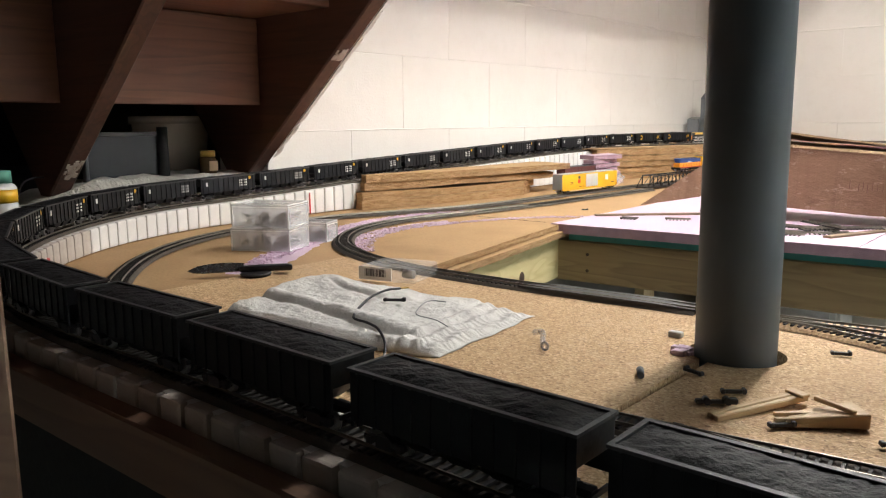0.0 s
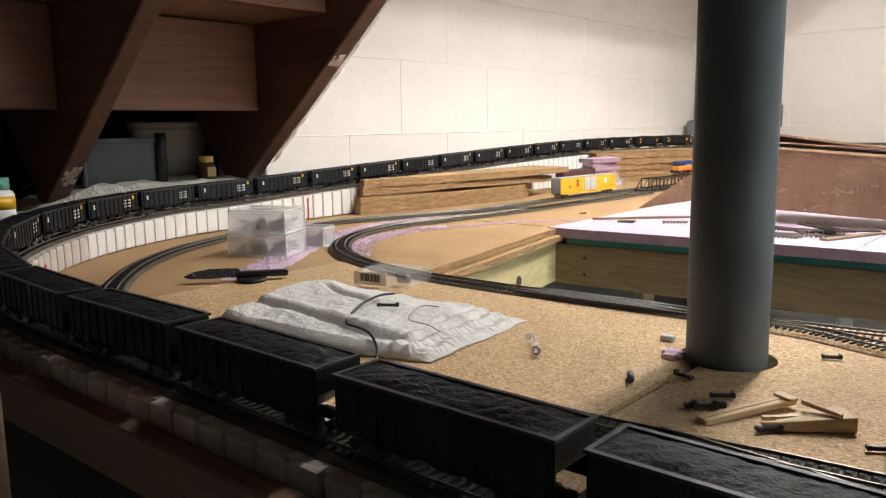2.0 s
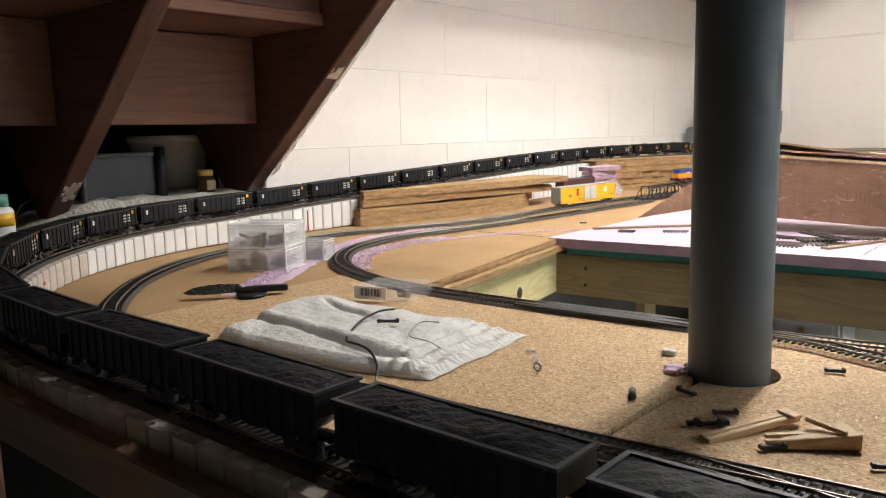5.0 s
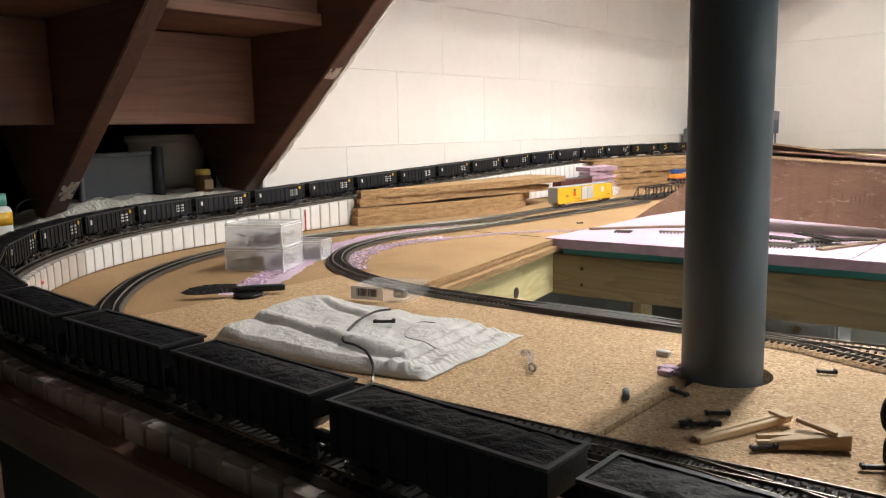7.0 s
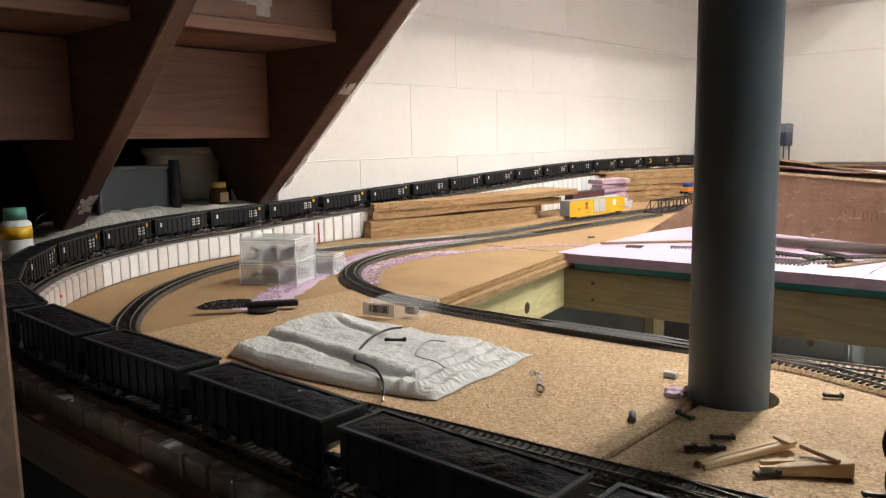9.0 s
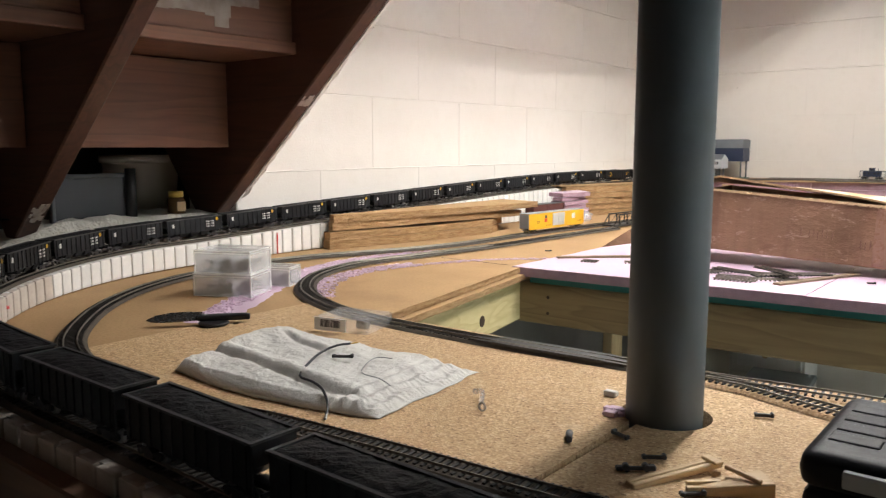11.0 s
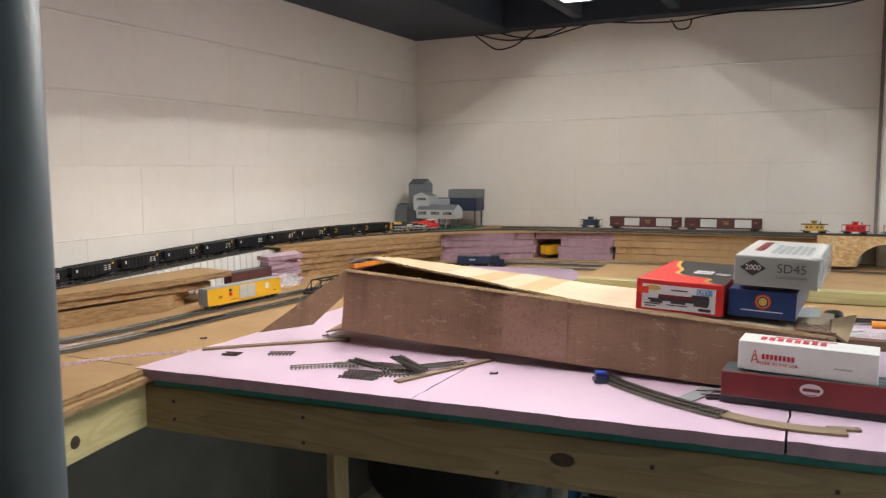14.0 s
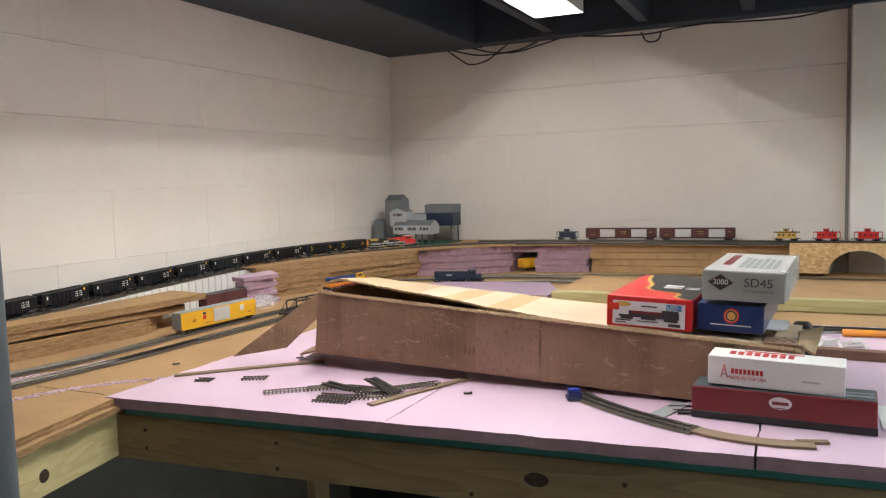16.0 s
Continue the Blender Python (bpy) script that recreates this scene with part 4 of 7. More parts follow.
for pts in (
    [(-1.1, 3.975, 1.962), (-1.05, 3.97, 1.925), (-0.985, 3.965, 1.888), (-0.90, 3.965, 1.90), (-0.84, 3.97, 1.94), (-0.80, 3.975, 1.965)],
    [(-1.08, 3.975, 1.963), (-0.96, 3.968, 1.93), (-0.85, 3.965, 1.925), (-0.74, 3.968, 1.935), (-0.66, 3.975, 1.963)],
    [(-0.98, 3.975, 1.965), (-0.88, 3.968, 1.935), (-0.76, 3.965, 1.925), (-0.65, 3.968, 1.945), (-0.56, 3.975, 1.966)],
    [(-0.45, 3.975, 1.966), (-0.3, 3.968, 1.95), (-0.16, 3.965, 1.945), (-0.05, 3.968, 1.958), (0.1, 3.975, 1.966)],
    [(-0.20, 3.973, 1.955), (-0.175, 3.97, 1.915), (-0.13, 3.968, 1.915), (-0.115, 3.97, 1.95)],
    [(0.05, 3.975, 1.966), (0.22, 3.968, 1.955), (0.38, 3.966, 1.95), (0.5, 3.97, 1.962), (0.58, 3.975, 1.98)],
):
    c = wire("cable", pts, 0.0035, M_CABLE)
    tagged(c, "black cable hanging in a loop under the ceiling", "cable", "hanging cables")

# ---- rolling stock ----
TOP = 0.0035 + 0.0018 + RH


def truck(parent, x, wb=0.0115, r=0.0052):
    bm = bmesh.new()
    for s in (-1, 1):
        y = s * 0.0122
        box(bm, x - wb - 0.004, x + wb + 0.004, y - 0.0012, y + 0.0012, r - 0.0005, r + 0.0032)
        box(bm, x - 0.006, x + 0.006, y - 0.0016, y + 0.0016, r - 0.003, r + 0.0042)
        for k in (-wb, wb):
            box(bm, x + k - 0.0022, x + k + 0.0022, y - 0.0018, y + 0.0018, r - 0.002, r + 0.0022)
    box(bm, x - 0.005, x + 0.005, -0.012, 0.012, r + 0.001, r + 0.0045)
    tr = part("truck", bm, M_BLACK, parent)
    for k in (-wb, wb):
        for s in (-1, 1):
            bm = bmesh.new()
            cyl(bm, (x + k, s * 0.0068, r), (x + k, s * 0.0094, r), r, r * 0.97, 14)
            cyl(bm, (x + k, s * 0.0060, r), (x + k, s * 0.0068, r), r * 1.12, r * 1.1, 14)
            part("wheel", bm, M_STEEL, tr)
    return tr


def coupler(parent, x, s):
    bm = bmesh.new()
    box(bm, min(x, x + s * 0.006), max(x, x + s * 0.006), -0.0012, 0.0012, 0.0075, 0.0098)
    box(bm, min(x + s * 0.005, x + s * 0.0078), max(x + s * 0.005, x + s * 0.0078), -0.0026, 0.0026, 0.0066, 0.0106)
    part("coupler", bm, M_STEEL, parent)


def hopper(kind):
    """A loaded open hopper car; kind sets its lettering."""
    t = thing("hopper_car", {"dots": "black open hopper car heaped with coal, white lettering bars", "bars": "black ribbed hopper car heaped with coal", "crescent": "black hopper car with a yellow crescent, heaped with coal", "plain": "plain black ribbed hopper car heaped with coal"}[kind], "train car", "coal train")
    L, W, zb, zt = 0.0735, 0.0178, 0.0155, 0.0465
    wall = 0.0011
    for s in (-1, 1):
        side = part("side", nbm((-L, L, *sorted((s * W, s * (W - wall))), zb, zt)), M_CARBLACK, t)
        for k in range(11):
            x = -L + 0.006 + k * (2 * L - 0.012) / 10
            part("rib", nbm((x - 0.0009, x + 0.0009, *sorted((s * W, s * (W + 0.0013))), zb, zt - 0.002)), M_CARBLACK, side)
        xe = sorted((s * L, s * (L - wall)))
        end = part("end_panel", nbm((*xe, -W + wall, W - wall, 0.030, zt)), M_CARBLACK, t)
        for q in (-1, 1):
            part("post", nbm((*sorted((s * L, s * (L - 0.0014))), *sorted((q * W, q * (W - 0.0014))), 0.012, zb), bevel=0.0002), M_CARBLACK, end)
        part("end_sill", nbm((*sorted((s * L, s * (L + 0.0015))), -0.012, 0.012, 0.0095, 0.0125)), M_CARBLACK, end)
        bm = bmesh.new()
        top = [bm.verts.new(v) for v in ((s * (L - wall), -W + 0.0012, 0.031), (s * (L - wall), W - 0.0012, 0.031), (s * 0.042, W - 0.0012, 0.010), (s * 0.042, -W + 0.0012, 0.010))]
        low = [bm.verts.new(v.co + Vector((0, 0, -0.0008))) for v in top]
        bm.faces.new(top), bm.faces.new(low[::-1])
        for k in range(4):
            bm.faces.new((top[k], low[k], low[(k + 1) % 4], top[(k + 1) % 4]))
        bmesh.ops.recalc_face_normals(bm, faces=bm.faces[:])
        part("slope_sheet", bm, M_CARBLACK, t)
    for k in (-0.028, 0.0, 0.028):
        bm = bmesh.new()
        lo = [bm.verts.new((k + a * 0.007, b * 0.009, 0.0062)) for a, b in ((-1, -1), (1, -1), (1, 1), (-1, 1))]
        hi = [bm.verts.new((k + a * 0.0135, b * (W - 0.0014), zb + 0.001)) for a, b in ((-1, -1), (1, -1), (1, 1), (-1, 1))]
        for q in range(4):
            bm.faces.new((lo[q], lo[(q + 1) % 4], hi[(q + 1) % 4], hi[q]))
        bm.faces.new(lo[::-1])
        bmesh.ops.recalc_face_normals(bm, faces=bm.faces[:])
        part("discharge_chute", bm, M_CARBLACK, t)
    part("center_sill", nbm((-L, L, -0.003, 0.003, 0.0095, 0.0135)), M_CARBLACK, t)
    rim_mat = M_RIM
    bm = nbm((-L - 0.001, L + 0.001, -W - 0.0018, -W + 0.0014, zt - 0.0012, zt + 0.0006), (-L - 0.001, L + 0.001, W - 0.0014, W + 0.0018, zt - 0.0012, zt + 0.0006), (-L - 0.001, -L + 0.002, -W + 0.0014, W - 0.0014, zt - 0.0012, zt + 0.0006), (L - 0.002, L + 0.001, -W + 0.0014, W - 0.0014, zt - 0.0012, zt + 0.0006))
    part("rim", bm, rim_mat, t, "grey top rim with its highlight in the colour")
    bm = bmesh.new()
    nx, ny = 46, 12
    g = []
    for i in range(nx + 1):
        row = []
        for j in range(ny + 1):
            x, y = (L - wall) * (2 * i / nx - 1), (W - wall) * (2 * j / ny - 1)
            e = (1 - abs(2 * i / nx - 1) ** 3) * (1 - abs(2 * j / ny - 1) ** 2.5)
            h = 0.0015 + 0.0022 * e + 0.0012 * noise.noise(Vector((x * 160, y * 160, len(kind)))) + 0.0012 * math.sin(x * 70 + len(kind)) * e
            row.append(bm.verts.new((x, y, zt - 0.0022 + h)))
        g.append(row)
    for i in range(nx):
        for j in range(ny):
            bm.faces.new((g[i][j], g[i + 1][j], g[i + 1][j + 1], g[i][j + 1]))
    part("coal_load", bm, M_COAL, t, "heaped black coal")
    truck(t, -0.052), truck(t, 0.052)
    coupler(t, -L, -1), coupler(t, L, 1)
    for s in (-1, 1):
        y = s * (W + 0.0008)
        q = sorted((y, y - s * 0.0006))
        bm = bmesh.new()
        if kind == "crescent":
            ring = []
            for i in range(17):
                a = math.radians(55 + 250 * i / 16)
                w = 0.0021
                ring.append((0.045 * s + 0.0062 * math.cos(a) * s * 1, 0.031 + 0.0062 * math.sin(a), math.cos(a) * s, math.sin(a), w))
            v = [[bm.verts.new((x + k * nx_, y, z + k * nz)) for k in (-w, w)] for x, z, nx_, nz, w in ring]
            for a, b in zip(v, v[1:]):
                bm.faces.new((a[0], a[1], b[1], b[0]))
            part("emblem", bm, M_YELLOW, t, "yellow crescent")
            bm = bmesh.new()
            for r in range(2):
                for c_ in range(2):
                    box(bm, *sorted((s * (-0.058 + c_ * 0.006), s * (-0.054 + c_ * 0.006))), *q, 0.026 + r * 0.006, 0.030 + r * 0.006)
            part("lettering", bm, M_YELLOW, t)
        elif kind != "plain":
            bm = bmesh.new()
            for r in range(3):
                for c_ in range(4):
                    box(bm, *sorted((s * (-0.050 + c_ * 0.0066), s * (-0.0462 + c_ * 0.0066))), *q, 0.0235 + r * 0.0055, 0.0265 + r * 0.0055)
            box(bm, *sorted((s * 0.056, s * 0.0605)), *q, 0.030, 0.038)
            part("lettering", bm, M_WHITE, t)
            if kind == "dots":
                bm = bmesh.new()
                cyl(bm, (-s * 0.058, y, 0.040), (-s * 0.058, y + s * 0.0004, 0.040), 0.0036, n=16)
                part("emblem", bm, M_YELLOW, t, "yellow disc")
    return t


# Rim colour is lifted to carry the highlight along the car tops.
M_RIM = plain("highlight_rim", (0.045, 0.045, 0.047), (0.02, 0.02, 0.022), 0.55, fine=500, coarse=60, bumpy=0.3)


def handrail(parent, x0, x1, y, z0, z1, n, mat):
    bm = bmesh.new()
    cyl(bm, (x0, y, z1), (x1, y, z1), 0.0004, n=6)
    for k in range(n):
        x = x0 + (x1 - x0) * k / (n - 1)
        cyl(bm, (x, y, z0), (x, y, z1), 0.0004, n=6)
    part("handrail", bm, mat, parent)


def diesel(name, label, hood, cab, stripe, roof, L=0.115, flame=False):
    """A six-axle diesel engine: frame, long hood, cab, nose, tank, trucks and rails."""
    t = thing(name, label, "locomotive", "model engines")
    part("frame", nbm((-L, L, -0.0165, 0.0165, 0.0125, 0.0155), (-L, -L + 0.003, -0.0165, 0.0165, 0.008, 0.0155), (L - 0.003, L, -0.0165, 0.0165, 0.008, 0.0155), bevel=0.0004), M_BLACK, t)
    part("fuel_tank", nbm((-0.028, 0.028, -0.0135, 0.0135, 0.0045, 0.0125), bevel=0.002, seg=2), M_BLACK, t)
    part("long_hood", nbm((-L + 0.009, L - 0.062, -0.0105, 0.0105, 0.0155, 0.043), bevel=0.0012), hood, t)
    part("radiator", nbm((-L + 0.010, -L + 0.045, -0.0135, 0.0135, 0.036, 0.0445), bevel=0.001), hood if not flame else M_GOLD, t, "flared radiator")
    part("roof_fan", nbm((-0.06, 0.02, -0.007, 0.007, 0.043, 0.0452), bevel=0.0008), roof, t)
    if flame:
        bm = bmesh.new()
        for s in (-1, 1):
            y = s * 0.0111
            for a, b, m in (((-0.02, 0.040), (0.055, 0.026), 0),):
                vs = [bm.verts.new((x, y, z)) for x, z in ((-0.03, 0.043), (-0.012, 0.0385), (0.0, 0.040), (0.012, 0.034), (0.024, 0.035), (0.036, 0.027), (0.0545, 0.024), (0.0545, 0.0432))]
                bm.faces.new(vs if s < 0 else vs[::-1])
        part("flame_panel", bm, M_RED, t, "red swoosh")
        bm = bmesh.new()
        for s in (-1, 1):
            y = s * 0.0113
            top = [(-0.03, 0.0425), (-0.012, 0.0378), (0.0, 0.0393), (0.012, 0.0333), (0.024, 0.0343), (0.036, 0.0263)]
            v = [[bm.verts.new((x, y, z + d)) for d in (-0.0008, 0.0008)] for x, z in top]
            for p, q in zip(v, v[1:]):
                bm.faces.new((p[0], q[0], q[1], p[1]))
        part("flame_edge", bm, M_GOLD, t, "gold line")
        part("roof_panel", nbm((0.0, 0.055, -0.0105, 0.0105, 0.0431, 0.0438)), M_RED, t)
    bm = nbm((L - 0.062, L - 0.030, -0.0155, 0.0155, 0.0155, 0.048), bevel=0.0014)
    c = part("cab", bm, cab, t)
    part("cab_roof", nbm((L - 0.063, L - 0.029, -0.0152, 0.0152, 0.0475, 0.0492), bevel=0.0007), M_WHITE if flame else roof, c)
    for s in (-1, 1):
        part("cab_window", nbm((L - 0.057, L - 0.046, *sorted((s * 0.0154, s * 0.0158)), 0.035, 0.043)), M_BLACK, c)
        part("cab_window", nbm((L - 0.044, L - 0.035, *sorted((s * 0.0154, s * 0.0158)), 0.035, 0.043)), M_BLACK, c)
        part("windshield", nbm((L - 0.0302, L - 0.0297, *sorted((s * 0.003, s * 0.012)), 0.037, 0.044)), M_BLACK, c)
        part("stripe", nbm((-L, L, *sorted((s * 0.0164, s * 0.0168)), 0.0132, 0.0148)), stripe, t, "pale side stripe")
        for z in (0.020, 0.0235) if flame else (0.021,):
            part("stripe", nbm((-L + 0.009, L - 0.063, *sorted((s * 0.0104, s * 0.0108)), z, z + 0.0013)), stripe, t)
        part("lettering", nbm((-0.045, -0.022, *sorted((s * 0.0104, s * 0.0109)), 0.028, 0.0335)), M_SILVER, t)
        handrail(t, -L + 0.004, L - 0.064, s * 0.0162, 0.0155, 0.0265, 9, stripe)
    part("nose", nbm((L - 0.030, L - 0.010, -0.0105, 0.0105, 0.0155, 0.033), bevel=0.002, seg=2), cab, t)
    part("headlight", nbm((L - 0.0298, L - 0.0288, -0.0025, 0.0025, 0.0445, 0.0468)), M_SILVER, t)
    for x in (-L + 0.037, L - 0.037):
        bm = bmesh.new()
        for s in (-1, 1):
            y = s * 0.0128
            box(bm, x - 0.030, x + 0.030, y - 0.0012, y + 0.0012, 0.0055, 0.0095)
            for k in (-0.021, 0, 0.021):
                box(bm, x + k - 0.004, x + k + 0.004, y - 0.0018, y + 0.0018, 0.0035, 0.0088)
        tr = part("truck", bm, M_BLACK, t)
        for k in (-0.021, 0, 0.021):
            for s in (-1, 1):
                part("wheel", cyl(bmesh.new(), (x + k, s * 0.0068, 0.0062), (x + k, s * 0.0094, 0.0062), 0.0062, n=14), M_STEEL, tr)
    coupler(t, -L, -1), coupler(t, L, 1)
    return t


def put_on(t, line, s, back=False, half=0.05):
    m = line.stand(s, half) @ Matrix.Translation((0, 0, TOP))
    t.matrix_world = m @ Matrix.Rotation(math.pi, 4, "Z") if back else m


# the coal train on the climbing line, its engine in the bend by the corner
ENGINE_S = 0.0
for i, (p, s) in enumerate(zip(L3.pts, L3.s)):
    if p.x < -1.0 and p.y > 3.46 and not ENGINE_S:
        ENGINE_S = s
engine = diesel("diesel_engine", "red and black diesel engine with white stripes leading the coal train", M_BLACK, M_RED, M_WHITE, M_BLACK, flame=True)
put_on(engine, L3, ENGINE_S, half=0.07)
masters = {}
s = ENGINE_S - 0.123 - 0.0825
k = 0
while s > 0.12:
    kind = "crescent" if k < 2 else ("plain" if k > 18 else "bars" if (k * 7) % 5 == 3 else "dots")
    m = L3.stand(s, 0.05) @ Matrix.Translation((0, 0, TOP))
    if kind not in masters:
        masters[kind] = hopper(kind)
        masters[kind].matrix_world = m
    else:
        copy_thing(masters[kind], m)
    s -= 0.1632
    k += 1


def boxcar(name, label, L, H, side, end, door, roof, doors, group="parked cars"):
    t = thing(name, label, "train car", group)
    W = 0.0175
    part("body", nbm((-L, L, -W, W, 0.011, H), bevel=0.0006), side, t)
    for s in (-1, 1):
        e = part("end_panel", nbm((*sorted((s * L, s * (L + 0.0008))), -W + 0.0005, W - 0.0005, 0.0115, H - 0.0006)), end, t, "plain end wall")
        for k in range(5):
            part("rib", nbm((*sorted((s * (L + 0.0008), s * (L + 0.0016))), -W + 0.002, W - 0.002, 0.016 + k * (H - 0.022) / 5, 0.0172 + k * (H - 0.022) / 5)), end, e)
        for x0, x1 in doors:
            d = part("door", nbm((x0, x1, *sorted((s * W, s * (W + 0.0010))), 0.0145, H - 0.003)), door, t, "pale ribbed door")
            for k in range(1, 6):
                z = 0.0145 + k * (H - 0.0175) / 6
                part("rib", nbm((x0 + 0.0005, x1 - 0.0005, *sorted((s * (W + 0.001), s * (W + 0.0016))), z - 0.0005, z + 0.0005)), door, d)
            part("door_bar", nbm(((x0 + x1) / 2 - 0.0006, (x0 + x1) / 2 + 0.0006, *sorted((s * (W + 0.001), s * (W + 0.0018))), 0.0145, H - 0.003)), door, d)
        part("side_sill", nbm((-L + 0.004, L - 0.004, *sorted((s * W, s * (W - 0.002))), 0.0085, 0.011)), side, t)
        part("ladder", nbm((L - 0.006, L - 0.0055, *sorted((s * W, s * (W + 0.001))), 0.012, H - 0.004), (L - 0.0015, L - 0.001, *sorted((s * W, s * (W + 0.001))), 0.012, H - 0.004), *[(L - 0.006, L - 0.001, *sorted((s * W, s * (W + 0.001))), z, z + 0.0005) for z in np.arange(0.014, H - 0.006, 0.005)]), side, t)
    part("roof", nbm((-L - 0.0004, L + 0.0004, -W - 0.0004, W + 0.0004, H, H + 0.0016), bevel=0.0005), roof, t)
    truck(t, -L + 0.026), truck(t, L - 0.026)
    coupler(t, -L, -1), coupler(t, L, 1)
    return t


def nearest(line, x=None, y=None):
    best = min(range(len(line.pts)), key=lambda i: abs(line.pts[i].x - x) if y is None else (abs(line.pts[i].y - y) if x is None else (line.pts[i] - Vector((x, y, line.pts[i].z))).length))
    return line.s[best]


def bars(parent, name, mat, rows, label=""):
    part(name, nbm(*rows), mat, parent, label)


yb = boxcar("boxcar", "long yellow boxcar with silver double doors standing on the track", 0.145, 0.055, M_YELLOW, M_GREY, M_SILVER, M_GREY, ((-0.026, 0.036),))
put_on(yb, L2, nearest(L2, -1.09, 2.265), half=0.1)
for s in (-1, 1):
    q = sorted((s * 0.0176, s * 0.0180))
    bars(yb, "emblem", M_NAVY, [(-0.066, -0.056, *q, 0.040, 0.0475)], "dark shield badge")
    bars(yb, "emblem", M_RED, [(-0.067, -0.055, *q, 0.0275, 0.0385)], "red and white shield badge")
    bars(yb, "sign", M_WHITE, [(0.078, 0.094, *q, 0.030, 0.046)], "white square notice")
    bars(yb, "lettering", M_BROWN, [(-0.105, -0.092, *q, 0.026, 0.028), (-0.105, -0.092, *q, 0.030, 0.032), (0.110, 0.128, *q, 0.020, 0.022), (-0.06, -0.035, *q, 0.0165, 0.018)])
br = boxcar("boxcar", "dark brown boxcar standing behind the yellow one", 0.09, 0.062, M_BROWN, M_BROWN, M_BROWN, M_DKGREY, ((-0.015, 0.015),))
br.matrix_world = pose(-1.262, 2.50, Z0 + 0.003, 0, 0, 86)
for x in (-0.281, 0.031):
    b2 = boxcar("boxcar", "brown double-door boxcar with white doors parked by the wall", 0.149, 0.05, M_BROWN, M_BROWN, M_WHITE, M_BROWN, ((-0.086, -0.022), (0.048, 0.112)))
    put_on(b2, L6, nearest(L6, x), half=0.1)
    for s in (-1, 1):
        q = sorted((s * 0.0176, s * 0.0180))
        bars(b2, "lettering", M_GOLD, [(0.002, 0.028, *q, 0.036, 0.0375), (0.006, 0.024, *q, 0.030, 0.0312), (0.006, 0.024, *q, 0.026, 0.0272), (-0.128, -0.11, *q, 0.022, 0.0235), (0.122, 0.136, *q, 0.034, 0.0365)])


def caboose(label, col, roof):
    t = thing("caboose", label, "train car", "parked cabooses")
    part("body", nbm((-0.034, 0.034, -0.0155, 0.0155, 0.011, 0.034), bevel=0.0006), col, t)
    part("roof", nbm((-0.047, 0.047, -0.0168, 0.0168, 0.034, 0.0362), bevel=0.0007), roof, t)
    cu = part("cupola", nbm((-0.012, 0.008, -0.0135, 0.0135, 0.0362, 0.0465), bevel=0.0006), col, t)
    part("cupola_roof", nbm((-0.014, 0.010, -0.0150, 0.0150, 0.0465, 0.048)), roof, cu)
    for s in (-1, 1):
        for x in (-0.026, -0.012, 0.010, 0.024):
            part("window", nbm((x - 0.003, x + 0.003, *sorted((s * 0.0154, s * 0.0158)), 0.021, 0.028)), M_BLACK, t)
        part("window", nbm((-0.006, 0.002, *sorted((s * 0.0134, s * 0.0138)), 0.039, 0.0445)), M_BLACK, cu)
        part("platform", nbm((*sorted((s * 0.034, s * 0.047)), -0.0155, 0.0155, 0.0105, 0.0120)), M_BLACK, t)
        bm = bmesh.new()
        for y in (-0.015, 0.0, 0.015):
            cyl(bm, (s * 0.0465, y, 0.012), (s * 0.0465, y, 0.034), 0.0005, n=6)
        cyl(bm, (s * 0.0465, -0.015, 0.022), (s * 0.0465, 0.015, 0.022), 0.0005, n=6)
        part("end_rail", bm, col, t)
    part("chimney", cyl(bmesh.new(), (0.02, 0.006, 0.036), (0.02, 0.006, 0.045), 0.0013, n=8), M_BLACK, t)
    truck(t, -0.027, 0.009), truck(t, 0.027, 0.009)
    coupler(t, -0.046, -1), coupler(t, 0.046, 1)
    return t


for label, col, roof, x, line in (
    ("dark blue caboose parked by the wall", M_NAVY, M_DKGREY, -0.515, L6),
    ("yellow caboose with a red roof parked on the shelf", M_GOLD, M_BROWN, 0.382, L3),
    ("bright red caboose parked on the shelf", M_RED, M_RED, 0.512, L3),
    ("bright red caboose with a white mark parked on the shelf", M_RED, M_RED, 0.655, L3),
):
    cb = caboose(label, col, roof)
    put_on(cb, line, nearest(line, x, 3.85 if line is L3 else None), half=0.03)

# ---- parked engines, truss bridge ----
e2 = diesel("diesel_engine", "dark navy diesel engine parked below the shelf", M_NAVY, M_NAVY, M_NAVY, M_DKGREY, 0.1)
e2.matrix_world = pose(-0.775, 3.275, Z0 + 0.006, 0, 0, 18)
e3 = diesel("diesel_engine", "yellow and blue diesel engine resting on the truss bridge", M_BLUE, M_YELLOW, M_RED, M_NAVY, 0.105)
e3.matrix_world = pose(-0.985, 2.80, 0.996, 0, 0, 84)
part("side_panel", nbm((-0.1, 0.05, -0.0116, 0.0116, 0.0155, 0.030)), M_ORANGE, e3, "orange lower side")


def truss():
    t = thing("truss_bridge", "black plastic truss bridge standing on the layout", "bridge", at=pose(-0.99, 2.70, Z0, 0, 0, 84))
    L, W, H = 0.22, 0.02, 0.043
    part("deck", nbm((-L, L, -W, W, 0.004, 0.009)), M_BLACK, t)
    for s in (-1, 1):
        y = s * W
        part("top_chord", nbm((-L + 0.035, L - 0.035, y - 0.002, y + 0.002, H - 0.004, H)), M_BLACK, t)
        part("bottom_chord", nbm((-L, L, y - 0.002, y + 0.002, 0.002, 0.006)), M_BLACK, t)
        n = 8
        xs = [-L + 0.035 + (2 * L - 0.07) * i / n for i in range(n + 1)]
